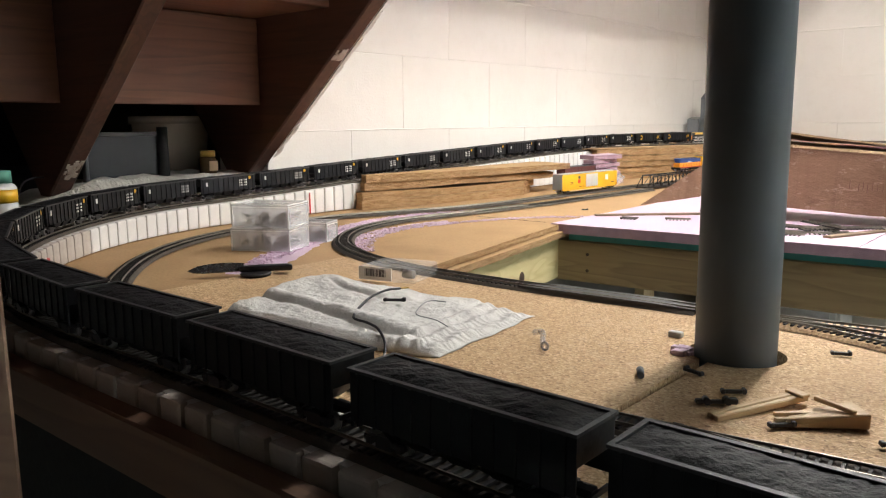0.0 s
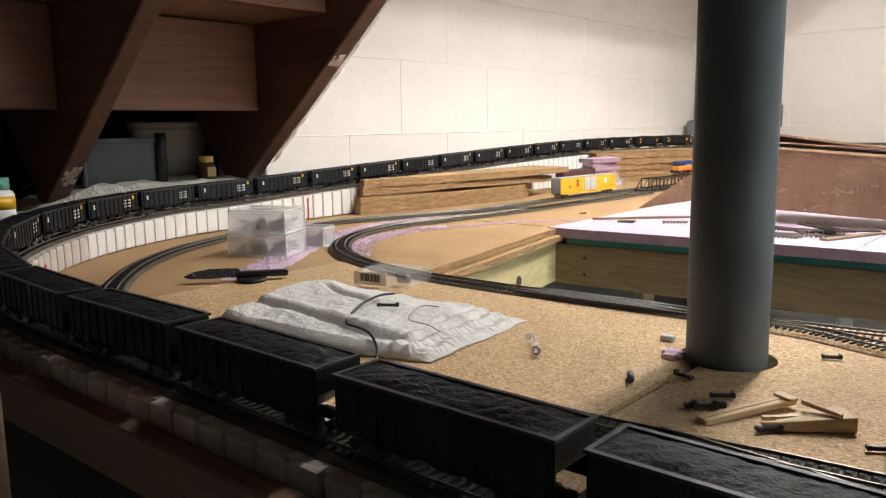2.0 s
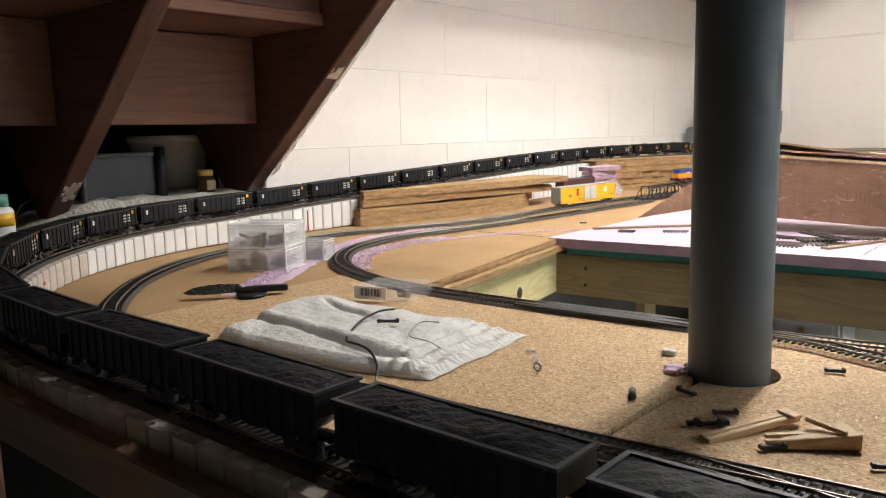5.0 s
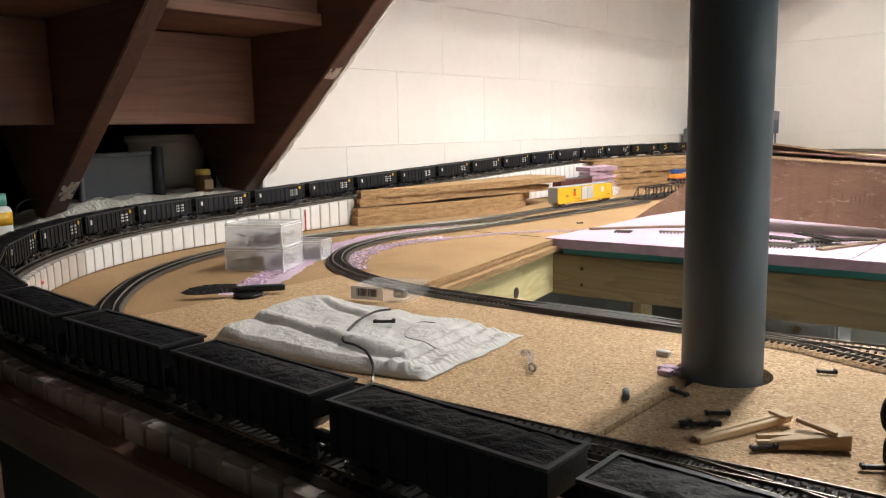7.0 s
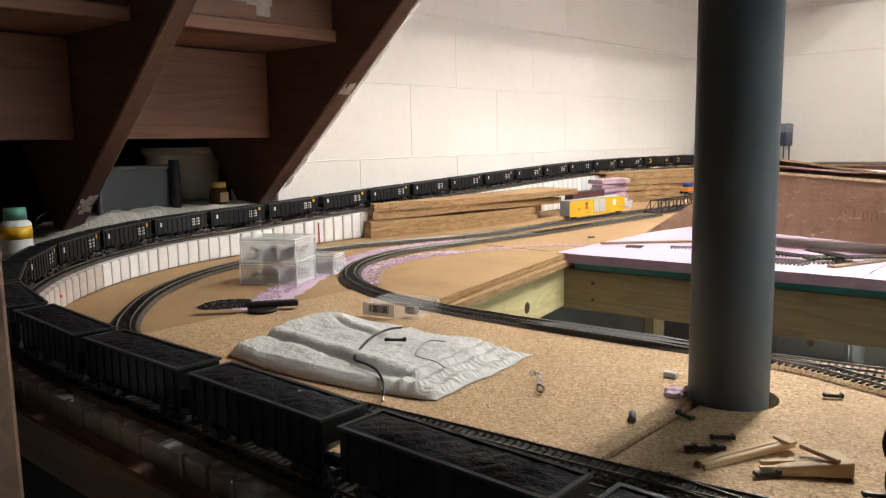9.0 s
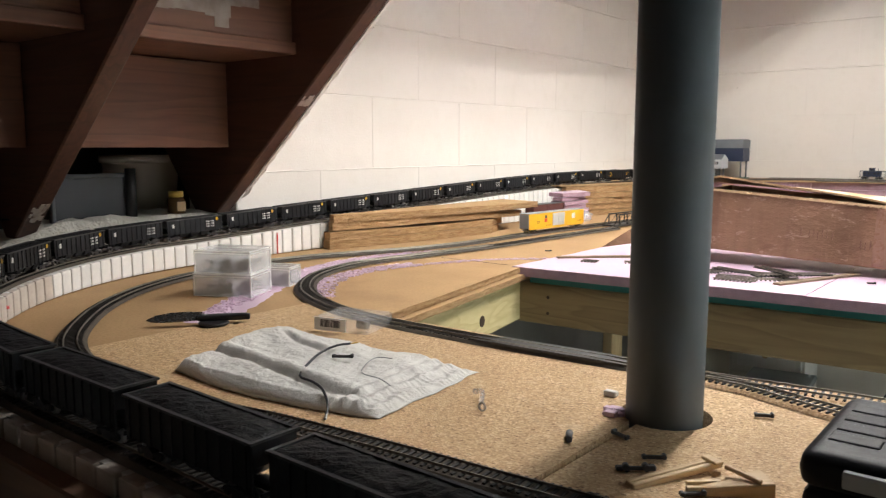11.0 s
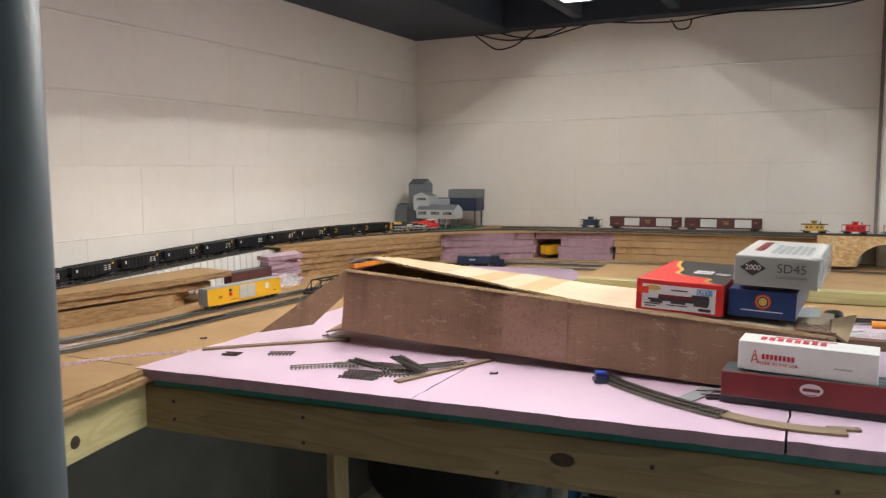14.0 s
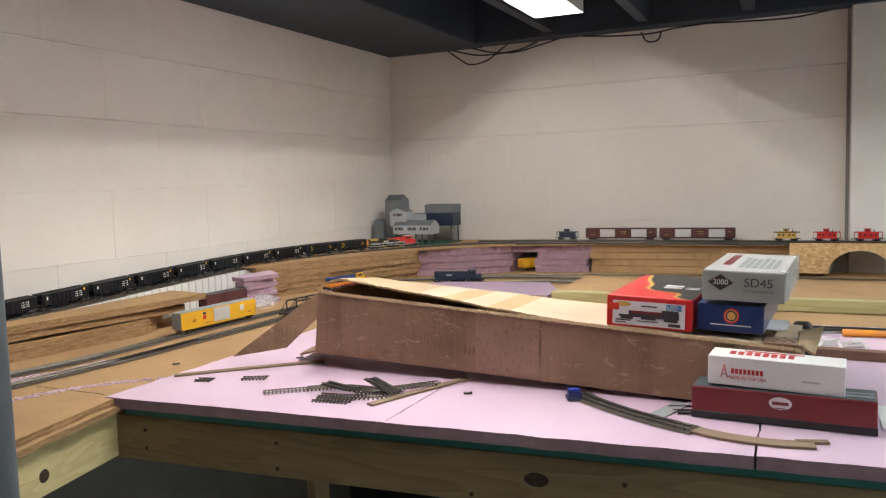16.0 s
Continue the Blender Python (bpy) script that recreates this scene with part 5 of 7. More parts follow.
        for i, x in enumerate(xs):
            part("post", nbm((x - 0.0013, x + 0.0013, y - 0.0015, y + 0.0015, 0.006, H - 0.003)), M_BLACK, t)
            if i < n:
                a, b = ((x, 0.006), (xs[i + 1], H - 0.004)) if i < n / 2 else ((x, H - 0.004), (xs[i + 1], 0.006))
                part("diagonal", cyl(bmesh.new(), (a[0], y, a[1]), (b[0], y, b[1]), 0.0014, n=4), M_BLACK, t)
        for x0, x1 in ((-L, xs[0]), (L, xs[-1])):
            part("end_post", cyl(bmesh.new(), (x0, y, 0.004), (x1, y, H - 0.002), 0.0018, n=4), M_BLACK, t)
    for i in range(7):
        x = -L + 0.05 + i * (2 * L - 0.1) / 6
        part("cross_beam", nbm((x - 0.0012, x + 0.0012, -W, W, H - 0.003, H - 0.001)), M_BLACK, t)


truss()
# orange switcher with two dark flats near the corner
e4 = boxcar("boxcar", "orange covered car parked beside the corner mill", 0.052, 0.034, M_ORANGE, M_ORANGE, M_ORANGE, M_DKGREY, ((-0.012, 0.012),))
e4.matrix_world = pose(-1.315, 3.52, 1.0665, 0, 0, 55)


# ---- the grey mill in the corner ----
def house(parent, name, x0, x1, y0, y1, z0, zw, zr, mat, roof, axis="x", windows=()):
    """A block with a pitched roof; windows on its south side."""
    bm = bmesh.new()
    if axis == "x":
        a = [(y0, zw), ((y0 + y1) / 2, zr), (y1, zw)]
        prof = [(y0, z0), (y1, z0), (y1, zw), ((y0 + y1) / 2, zr), (y0, zw)]
        L = [bm.verts.new((x0, y, z)) for y, z in prof]
        R_ = [bm.verts.new((x1, y, z)) for y, z in prof]
    else:
        prof = [(x0, z0), (x1, z0), (x1, zw), ((x0 + x1) / 2, zr), (x0, zw)]
        L = [bm.verts.new((x, y0, z)) for x, z in prof]
        R_ = [bm.verts.new((x, y1, z)) for x, z in prof]
    n = len(prof)
    bm.faces.new(L), bm.faces.new(R_[::-1])
    for i in range(n):
        bm.faces.new((L[i], L[(i + 1) % n], R_[(i + 1) % n], R_[i])).material_index = 1 if i in (2, 3) else 0
    bmesh.ops.recalc_face_normals(bm, faces=bm.faces[:])
    h = part(name, bm, [mat, roof], parent)
    for wx, wz, w, hh in windows:
        win = part("window", nbm((wx - w / 2, wx + w / 2, y0 - 0.0012, y0 + 0.001, wz, wz + hh)), M_BLACK, h)
        for k in range(1, max(2, int(w / 0.006))):
            x = wx - w / 2 + k * w / max(2, int(w / 0.006))
            part("glazing_bar", nbm((x - 0.0004, x + 0.0004, y0 - 0.0017, y0 - 0.0012, wz, wz + hh)), M_WHITE, win)
    return h


def mill():
    t = thing("model_mill", "slate grey plastic mill building kit in the corner of the shelf", "model building", at=pose(-1.2, 3.75, 1.066))
    inv = t.matrix_world.inverted()
    before = set(scene.objects)
    pale = plain("pale_grey_siding", (0.46, 0.48, 0.50), (0.40, 0.42, 0.44), 0.6, fine=200, bumpy=0.1)
    slate = plain("slate_siding", (0.17, 0.185, 0.20), (0.14, 0.152, 0.166), 0.6, fine=200, bumpy=0.1)
    house(t, "tower", -1.352, -1.272, 3.76, 3.85, 1.066, 1.268, 1.293, slate, M_DKGREY, "x")
    house(t, "shed", -1.405, -1.352, 3.74, 3.82, 1.066, 1.172, 1.18, slate, M_DKGREY, "x")
    house(t, "head_house", -1.295, -1.215, 3.70, 3.78, 1.15, 1.216, 1.232, pale, slate, "y", ((-1.255, 1.196, 0.045, 0.012),))
    house(t, "lower_house", -1.265, -1.075, 3.67, 3.76, 1.115, 1.155, 1.178, pale, slate, "x", ((-1.235, 1.133, 0.04, 0.013), (-1.170, 1.133, 0.04, 0.013), (-1.108, 1.133, 0.04, 0.013)))
    house(t, "conveyor", -1.225, -1.16, 3.80, 3.84, 1.175, 1.20, 1.205, pale, slate, "x")
    house(t, "storage_house", -1.165, -1.025, 3.80, 3.90, 1.205, 1.242, 1.245, slate, M_DKGREY, "x")
    part("storage_wall", nbm((-1.165, -1.025, 3.805, 3.895, 1.145, 1.205)), M_NAVY, t, "dark lower wall")
    for x in (-1.155, -1.035):
        for y in (3.81, 3.885):
            part("stilt", nbm((x - 0.003, x + 0.003, y - 0.003, y + 0.003, 1.066, 1.146)), M_DKGREY, t)
    for x in np.linspace(-1.25, -1.09, 6):
        for y in (3.68, 3.745):
            part("stilt", nbm((x - 0.003, x + 0.003, y - 0.003, y + 0.003, 1.066, 1.116)), M_DKGREY, t)
    part("base", nbm((-1.41, -1.03, 3.66, 3.92, 1.0665, 1.07)), plain("green_base", (0.03, 0.12, 0.06), None, 0.8), t, "green base plate")
    for ob in set(scene.objects) - before:
        if ob.parent == t:
            ob.matrix_parent_inverse = inv


mill()

# ---- strand board front with a tunnel arch ----
def tunnel_front():
    bm = bmesh.new()
    x0, x1, z0, z1, cx, r = 0.388, 0.735, Z0 + 0.012, 1.0775, 0.625, 0.105
    ang = [math.radians(a) for a in range(180, -1, -12)]
    arch = [(cx + r * math.cos(a), z0 + 0.088 * math.sin(a)) for a in ang]
    prof = [(x0, z0), *arch, (x1, z0), (x1, z1), (x0, z1)]
    f, b = [bm.verts.new((x, 3.752, z)) for x, z in prof], [bm.verts.new((x, 3.765, z)) for x, z in prof]
    bm.faces.new(f), bm.faces.new(b[::-1])
    for i in range(len(prof)):
        bm.faces.new((f[i], b[i], b[(i + 1) % len(prof)], f[(i + 1) % len(prof)]))
    bmesh.ops.recalc_face_normals(bm, faces=bm.faces[:])
    struct("panel_tunnel", bm, osb_mat(), "orange strand board panel with an arched opening")
    bm = bmesh.new()
    f, b = [bm.verts.new((x, 3.745, z)) for x, z in arch], [bm.verts.new((x + 0.02, 3.94, z)) for x, z in arch]
    for i in range(len(arch) - 1):
        bm.faces.new((f[i], f[i + 1], b[i + 1], b[i]))
    struct("trim_tunnel", bm, M_WHITE, "grey curved card tunnel lining")


tunnel_front()
# raised timber edge at the back of the foam
struct("joist", nbm((-0.30, 0.735, 2.93, 2.968, Z0 - 0.001, 0.988), bevel=0.003), M_PINE_GREEN, "green tinged treated pine rail")
struct("shelf_low", nbm((-0.30, 0.735, 2.9685, 3.35, 0.972, 0.984), bevel=0.002), M_FIBRE, "tan fibreboard platform behind the rail")
bm = bmesh.new()
ragged(bm, [(-0.93, 2.93), (-0.312, 2.93), (-0.312, 3.05), (-0.40, 3.24), (-0.80, 3.18)], Z0 - 0.0015, Z0 + 0.022, 0.02, 0.003)
tagged(part("foam_offcut", bm, [plain("purple_foam", (0.42, 0.30, 0.40), None, 0.7), M_FOAM_EDGE]), "dull purple foam offcut lying on the benchwork", "foam")
yg = boxcar("boxcar", "small yellow car with a dark crescent under the shelf", 0.042, 0.046, M_YELLOW, M_YELLOW, M_YELLOW, M_YELLOW, ((-0.008, 0.008),))
yg.matrix_world = pose(-0.648, 3.74, Z0 + 0.008, 0, 0, 62)

# crumpled clear wrap beside the truss
bm = bmesh.new()
bmesh.ops.create_icosphere(bm, subdivisions=3, radius=1.0)
for v in bm.verts:
    k = 1 + 0.25 * noise.noise(v.co * 2.5) + 0.12 * noise.noise(v.co * 7)
    v.co = Vector((-1.185 + v.co.x * 0.038 * k, 2.60 + v.co.y * 0.06 * k, max(Z0, Z0 + 0.018 + v.co.z * 0.024 * k)))
tagged(part("plastic_wrap", bm, M_CLEAR), "crumpled clear plastic wrap lying beside the truss bridge", "wrap")

# ---- things on the pink foam ----


def keep(t, fn):
    """Runs fn(t) with parts given in world places, and ties them to t."""
    inv = t.matrix_world.inverted()
    before = set(scene.objects)
    fn(t)
    for ob in set(scene.objects) - before:
        if ob.parent == t:
            ob.matrix_parent_inverse = inv


def words(text, size, m, mat, parent, name="lettering", align="LEFT"):
    cu = bpy.data.curves.new(name, "FONT")
    cu.body, cu.size, cu.extrude, cu.align_x = text, size, 0.0002, align
    cu.materials.append(mat)
    ob = new(name, cu)
    ob.parent = parent
    ob.matrix_basis = m
    return ob


def carton(name, label, w, d, h, m, mats, category="box"):
    """A closed card carton: body, lid flap line and faces; front is -y."""
    t = thing(name, label, category, at=m)
    part("body", nbm((0, w, 0, d, 0, h), bevel=0.0012), mats, t)
    return t


FRONT = Matrix.Rotation(math.radians(90), 4, "X")


def on_front(x, z, y=-0.0006):
    return Matrix.Translation((x, y, z)) @ FRONT


# the long brown carton, its lid gaping at one end
def long_carton():
    m = pose(-0.535, 1.937, 0.985, 0, 1.9, -1.6)
    t = thing("cardboard_box", "long battered brown cardboard box with gaping lid, on the pink foam", "box", at=m)
    L, D, H, th = 0.965, 0.19, 0.135, 0.004
    rnd = random.Random(4)

    def panel(name, a, b, c, d, mat, nx=30, nz=6, wob=0.0025, seed=0.0, label="", lift=None, mats=None):
        """A wavy sheet between four corners, with thickness."""
        a, b, c, d = (Vector(v) for v in (a, b, c, d))
        n = (b - a).cross(d - a).normalized()
        bm = bmesh.new()
        g = [[], []]
        for s in (0, 1):
            for i in range(nx + 1):
                row = []
                for j in range(nz + 1):
                    u, v = i / nx, j / nz
                    p = (a * (1 - u) + b * u) * (1 - v) + (d * (1 - u) + c * u) * v
                    w = wob * noise.noise(Vector((p.x * 9 + seed, p.z * 16 + p.y * 9, seed)))
                    e = (0.0045 if lift else 0.0016) * (noise.noise(Vector((p.x * 60, seed, p.y * 60))) + (0.8 * noise.noise(Vector((p.x * 210, seed, 3.0))) if lift else 0)) if v in (0, 1) else 0
                    if lift:
                        p = p + Vector((0, 0, lift(u, v)))
                    row.append(bm.verts.new(p + n * (w - s * th) + (d - a).normalized() * e))
                g[s].append(row)
        for i in range(nx):
            for j in range(nz):
                bm.faces.new((g[0][i][j], g[0][i + 1][j], g[0][i + 1][j + 1], g[0][i][j + 1]))
                bm.faces.new((g[1][i][j], g[1][i][j + 1], g[1][i + 1][j + 1], g[1][i + 1][j])).material_index = 1
        for i in range(nx):
            bm.faces.new((g[0][i][nz], g[0][i + 1][nz], g[1][i + 1][nz], g[1][i][nz])).material_index = 1
            bm.faces.new((g[0][i][0], g[1][i][0], g[1][i + 1][0], g[0][i + 1][0])).material_index = 1
        for j in range(nz):
            bm.faces.new((g[0][0][j], g[0][0][j + 1], g[1][0][j + 1], g[1][0][j])).material_index = 1
            bm.faces.new((g[0][nx][j], g[1][nx][j], g[1][nx][j + 1], g[0][nx][j + 1])).material_index = 1
        return part(name, bm, mats or [M_CARD, M_CARD_IN], t, label)

    h1 = 0.104
    panel("front_panel", (0, 0, 0), (L, 0, -0.002), (L, 0, h1), (0.012, 0, H), 0, 90, 14, 0.0024, seed=1.0)
    panel("back_panel", (L, D, 0), (0, D, 0), (0, D, H), (L, D, h1), 0, 30, 4, seed=2.0)
    panel("end_panel", (L, 0, 0), (L, D, 0), (L, D, h1), (L, 0, h1), 0, 6, 5, seed=3.0)
    panel("bottom_panel", (0, D, 0.004), (L, D, 0.004), (L, 0.007, 0.002), (0.012, 0.007, 0.002), 0, 20, 4, seed=4.0)
    def gape(u, v):
        a = max(0.0, 1 - u / 0.52)
        return (0.033 * a**0.85 - 0.018 * max(0, 0.05 - u) / 0.05) * (1 - v)

    panel("lid", (0.012, 0.012, H + 0.003), (L - 0.005, -0.002, h1 + 0.002), (L - 0.005, D, h1 + 0.004), (0.02, D + 0.02, H + 0.006), 0, 160, 8, 0.0035, 5.0, "bowed lid with bright patches of light in its colour", gape, [M_LID, M_CARD_IN])
    panel("end_panel", (0.02, D, 0.004), (0.02, 0.002, 0.004), (0.016, 0.004, H - 0.004), (0.02, D, H), 0, 6, 5, 0.002, 9.0)
    # torn pale edge along the top of the front
    bm = bmesh.new()
    rows = []
    for i in range(260):
        u = i / 259
        x, z = 0.012 + (L - 0.014) * u, H + (h1 - H) * u
        e = [noise.noise(Vector((i * 0.83, k * 5.0, 2))) for k in range(3)]
        rows.append([bm.verts.new((x, -0.0035 + 0.001 * e[0], z - 0.0025 + 0.003 * e[1])), bm.verts.new((x, -0.002 + 0.002 * e[0], z + 0.003 + 0.003 * e[2])), bm.verts.new((x, 0.006, z + 0.0015 + 0.001 * e[1]))])
    for a, b in zip(rows, rows[1:]):
        for k in (0, 1):
            bm.faces.new((a[k], b[k], b[k + 1], a[k + 1]))
    part("torn_edge", bm, M_CARD_IN, t, "torn pale edge")
    panel("end_flap", (0.004, 0.014, H - 0.004), (0.004, 0.002, H * 0.55), (-0.062, -0.020, 0.008), (-0.200, -0.034, -0.0235), 0, 10, 12, 0.004, 7.0, "end flap hanging open onto the foam", mats=[M_CARD, M_CARD])
    panel("end_flap", (0.01, 0.01, 0.006), (0.01, D, 0.006), (-0.10, D - 0.02, -0.02), (-0.07, 0.04, -0.02), 0, 8, 6, 0.003, 8.0, mats=[M_CARD, M_CARD])
    # wrinkled tape bands round the front, and crushed board at the far corner
    def sheet(name, x0, x1, z0, z1, off, amp, label, mat, seed, nx=40, nz=26):
        bm = bmesh.new()
        rows = []
        for i in range(nx + 1):
            row = []
            for j in range(nz + 1):
                x = x0 + (x1 - x0) * i / nx
                z = z0 + (z1(x) - z0) * j / nz
                n = noise.noise(Vector((x * 18, z * 55, seed))) + 0.5 * noise.noise(Vector((x * 60, z * 130, seed)))
                rim = 1.0 if 0 < i < nx and 0 < j < nz else 0.0
                row.append(bm.verts.new((x, -off - amp * max(0.0, n + 0.35) * rim, z)))
            rows.append(row)
        for p, q in zip(rows, rows[1:]):
            for j in range(nz):
                bm.faces.new((p[j], q[j], q[j + 1], p[j + 1]))
        part(name, bm, mat, t, label, smooth=True)

    def edge_z(x):
        return H + (h1 - H) * x / L - 0.003

    sheet("tape", 0.384, 0.515, 0.003, edge_z, 0.0022, 0.0016, "wrinkled packing tape", M_TAPE, 3.0)
    sheet("tape", 0.86, L - 0.002, 0.03, edge_z, 0.0026, 0.0042, "crumpled glossy packing tape", M_TAPE, 8.0)
    sheet("crushed_corner", L - 0.075, L + 0.004, 0.004, lambda x: edge_z(x) - 0.02, 0.0020, 0.0050, "", M_CARD, 12.0, 24, 20)
    part("tape", nbm((L - 0.06, L + 0.0015, 0.002, 0.06, h1 + 0.0055, h1 + 0.0075)), M_TAPE, t, "glossy packing tape")
    panel("end_flap", (L - 0.01, 0.004, h1 + 0.004), (L - 0.01, D * 0.55, h1 + 0.010), (L + 0.028, D * 0.5, h1 + 0.022), (L + 0.016, 0.012, h1 - 0.012), 0, 8, 6, 0.006, 14.0, "torn flap at the end")
    faded = plain("faded_print", (0.17, 0.09, 0.06), (0.25, 0.14, 0.09), 0.8)
    for x, z in ((0.245, 0.05), (0.262, 0.046), (0.270, 0.05), (0.278, 0.045), (0.287, 0.05), (0.296, 0.05), (0.306, 0.048), (0.36, 0.036), (0.369, 0.032), (0.378, 0.036), (0.386, 0.03)):
        part("print", nbm((x, x + 0.0018, -0.0016, 0.001, z, z + 0.017)), faded, t)
    return t


long_carton()

M_REDCARD = plain("red_card", (0.66, 0.025, 0.025), (0.58, 0.02, 0.02), 0.35, fine=200, bumpy=0.04)
M_BLKCARD = plain("black_card", (0.02, 0.02, 0.022), None, 0.35, bumpy=0.03)
M_PALE = plain("pale_label", (0.78, 0.76, 0.76), (0.72, 0.70, 0.71), 0.5, bumpy=0.03)
M_BLUECARD = plain("blue_card", (0.012, 0.035, 0.13), (0.01, 0.028, 0.11), 0.3, bumpy=0.04)
M_GREYCARD = plain("grey_card", (0.33, 0.33, 0.31), (0.28, 0.28, 0.265), 0.5, bumpy=0.05)
M_SILVERCARD = plain("silver_card", (0.62, 0.61, 0.60), (0.52, 0.51, 0.50), 0.35, coarse=30, bumpy=0.04)
M_WHITECARD = plain("white_card", (0.90, 0.88, 0.86), (0.86, 0.84, 0.82), 0.55, bumpy=0.05)
M_WINE = plain("wine_card", (0.22, 0.02, 0.025), (0.17, 0.016, 0.02), 0.35, bumpy=0.04)
M_INK = plain("ink", (0.05, 0.04, 0.045), None, 0.5)
M_REDINK = plain("red_ink", (0.62, 0.04, 0.05), None, 0.5)
M_SKY = plain("label_blue", (0.10, 0.28, 0.50), None, 0.5)


def red_box():
    t = carton("model_box", "glossy red and black model engine box with a picture label", 0.150, 0.30, 0.056, pose(0.108, 1.927, 1.0805, 0, 2.0, -3), M_REDCARD)
    part("label", nbm((0.011, 0.138, -0.0008, 0.0003, 0.004, 0.047)), M_PALE, t, "pale picture label")
    # drawing of an engine
    part("picture", nbm((0.022, 0.128, -0.0014, -0.0008, 0.019, 0.0225), (0.04, 0.128, -0.0014, -0.0008, 0.0225, 0.030), (0.098, 0.127, -0.0014, -0.0008, 0.030, 0.034), (0.026, 0.048, -0.0014, -0.0008, 0.0145, 0.019), (0.062, 0.088, -0.0014, -0.0008, 0.0155, 0.019), (0.102, 0.126, -0.0014, -0.0008, 0.0145, 0.019)), M_INK, t, "printed dark engine")
    part("picture_hood", nbm((0.045, 0.098, -0.0017, -0.0014, 0.0255, 0.0305)), M_WINE, t, "printed red engine hood")
    part("sticker", nbm((0.0025, 0.0225, -0.0018, -0.0008, 0.030, 0.042)), plain("orange_sticker", (0.85, 0.06, 0.02), None, 0.45), t, "bright orange price sticker")
    part("badge", nbm((0.106, 0.132, -0.0014, -0.0008, 0.035, 0.0455)), M_SKY, t, "blue badge")
    words("LED", 0.0105, on_front(0.1075, 0.0365, -0.0016), M_PALE, t)
    part("lettering", nbm((0.016, 0.044, -0.0013, -0.0008, 0.0115, 0.0135), (0.016, 0.036, -0.0013, -0.0008, 0.0075, 0.0092), (0.055, 0.092, -0.0013, -0.0008, 0.0115, 0.013), (0.110, 0.131, -0.0013, -0.0008, 0.0065, 0.0115), (0.062, 0.09, -0.0013, -0.0008, 0.038, 0.0405)), M_INK, t)
    bm = bmesh.new()
    cyl(bm, (0.03, -0.0008, 0.041), (0.03, -0.0013, 0.041), 0.0075, n=20)
    bmesh.ops.scale(bm, vec=(1.9, 1, 0.6), verts=bm.verts[:], space=Matrix.Translation((-0.03, 0, -0.041)))
    part("emblem", bm, M_GOLD, t, "dark gold oval emblem")
    # black swoosh on the top
    rows = [(0.0, 0.068), (0.03, 0.064), (0.06, 0.078), (0.085, 0.105), (0.11, 0.108), (0.14, 0.09), (0.18, 0.075), (0.23, 0.07), (0.299, 0.072)]
    for name, mat, off, z in (("swoosh", M_GOLD, -0.008, 0.0563), ("panel", M_BLKCARD, 0.0, 0.0567)):
        bm = bmesh.new()
        sp = spline([(x, y, z) for y, x in [(0.001, 0.145), (0.012, 0.13), (0.03, 0.118), (0.05, 0.122), (0.07, 0.112), (0.085, 0.07), (0.11, 0.052), (0.16, 0.05), (0.22, 0.03), (0.299, 0.02)]], 0.006)
        lo = [bm.verts.new((min(p.x + off, 0.149), p.y, z)) for p in sp]
        hi = [bm.verts.new((0.1495 if not off else min(p.x + 0.0, 0.149), p.y, z)) for p in sp]
        for a, b, c, d in zip(lo, hi, hi[1:], lo[1:]):
            bm.faces.new((a, b, c, d))
        part(name, bm, mat, t)
    part("lettering", nbm((0.075, 0.108, 0.12, 0.135, 0.0563, 0.0572), (0.075, 0.108, 0.145, 0.16, 0.0563, 0.0572), (0.115, 0.14, 0.12, 0.126, 0.0563, 0.0572), (0.115, 0.14, 0.135, 0.141, 0.0563, 0.0572)), M_PALE, t)


def grey_box():
    t = carton("model_box", "grey model engine box, white top, stacked on a blue box", 0.131, 0.30, 0.050, pose(0.274, 1.925, 1.134, 0, 1.6, -3), M_GREYCARD)
    part("top_sheet", nbm((0.001, 0.130, 0.001, 0.299, 0.0497, 0.0512), bevel=0.0005), M_SILVERCARD, t, "silver white top")
    part("picture", nbm(*[(0.05 + 0.011 * k, 0.058 + 0.011 * k, 0.06, 0.22 - 0.01 * (k % 3), 0.0511, 0.0516) for k in range(6)]), M_GREY, t, "faint grey picture")
    part("picture", nbm((0.02, 0.035, 0.09, 0.26, 0.0511, 0.0516)), M_WINE, t, "faint red line")
    bm = bmesh.new()
    vs = [bm.verts.new(v) for v in ((0.009, -0.0009, 0.031), (0.030, -0.0009, 0.017), (0.051, -0.0009, 0.031), (0.030, -0.0009, 0.045))]
    bm.faces.new(vs)
    part("emblem", bm, plain("dark_diamond", (0.045, 0.02, 0.022), None, 0.5), t, "dark diamond emblem")
    words("2000", 0.0125, on_front(0.0300, 0.0275, -0.0012), M_PALE, t, align="CENTER")
    words("SD45", 0.021, on_front(0.067, 0.0255, -0.0009), M_INK, t)
    words("Locomotive", 0.0098, on_front(0.067, 0.0155, -0.0009), M_DKGREY, t)
    part("sleeve", nbm((0.119, 0.137, 0.004, 0.29, 0.004, 0.054), bevel=0.002), M_CLEAR, t, "loose clear plastic wrap")


def blue_box():
    t = carton("model_box", "dark blue model engine box with a round emblem", 0.108, 0.28, 0.047, pose(0.265, 1.930, 1.0795, 0, 2.0, -3), M_BLUECARD)
    for r, mat, y in ((0.0128, M_RED, -0.0008), (0.0108, M_ORANGE, -0.0010), (0.0092, M_BLUECARD, -0.0012), (0.0068, M_GOLD, -0.0014)):
        bm = bmesh.new()
        cyl(bm, (0.056, y + 0.0006, 0.0285), (0.056, y, 0.0285), r, n=28)
        part("emblem", bm, mat, t, "round orange emblem")
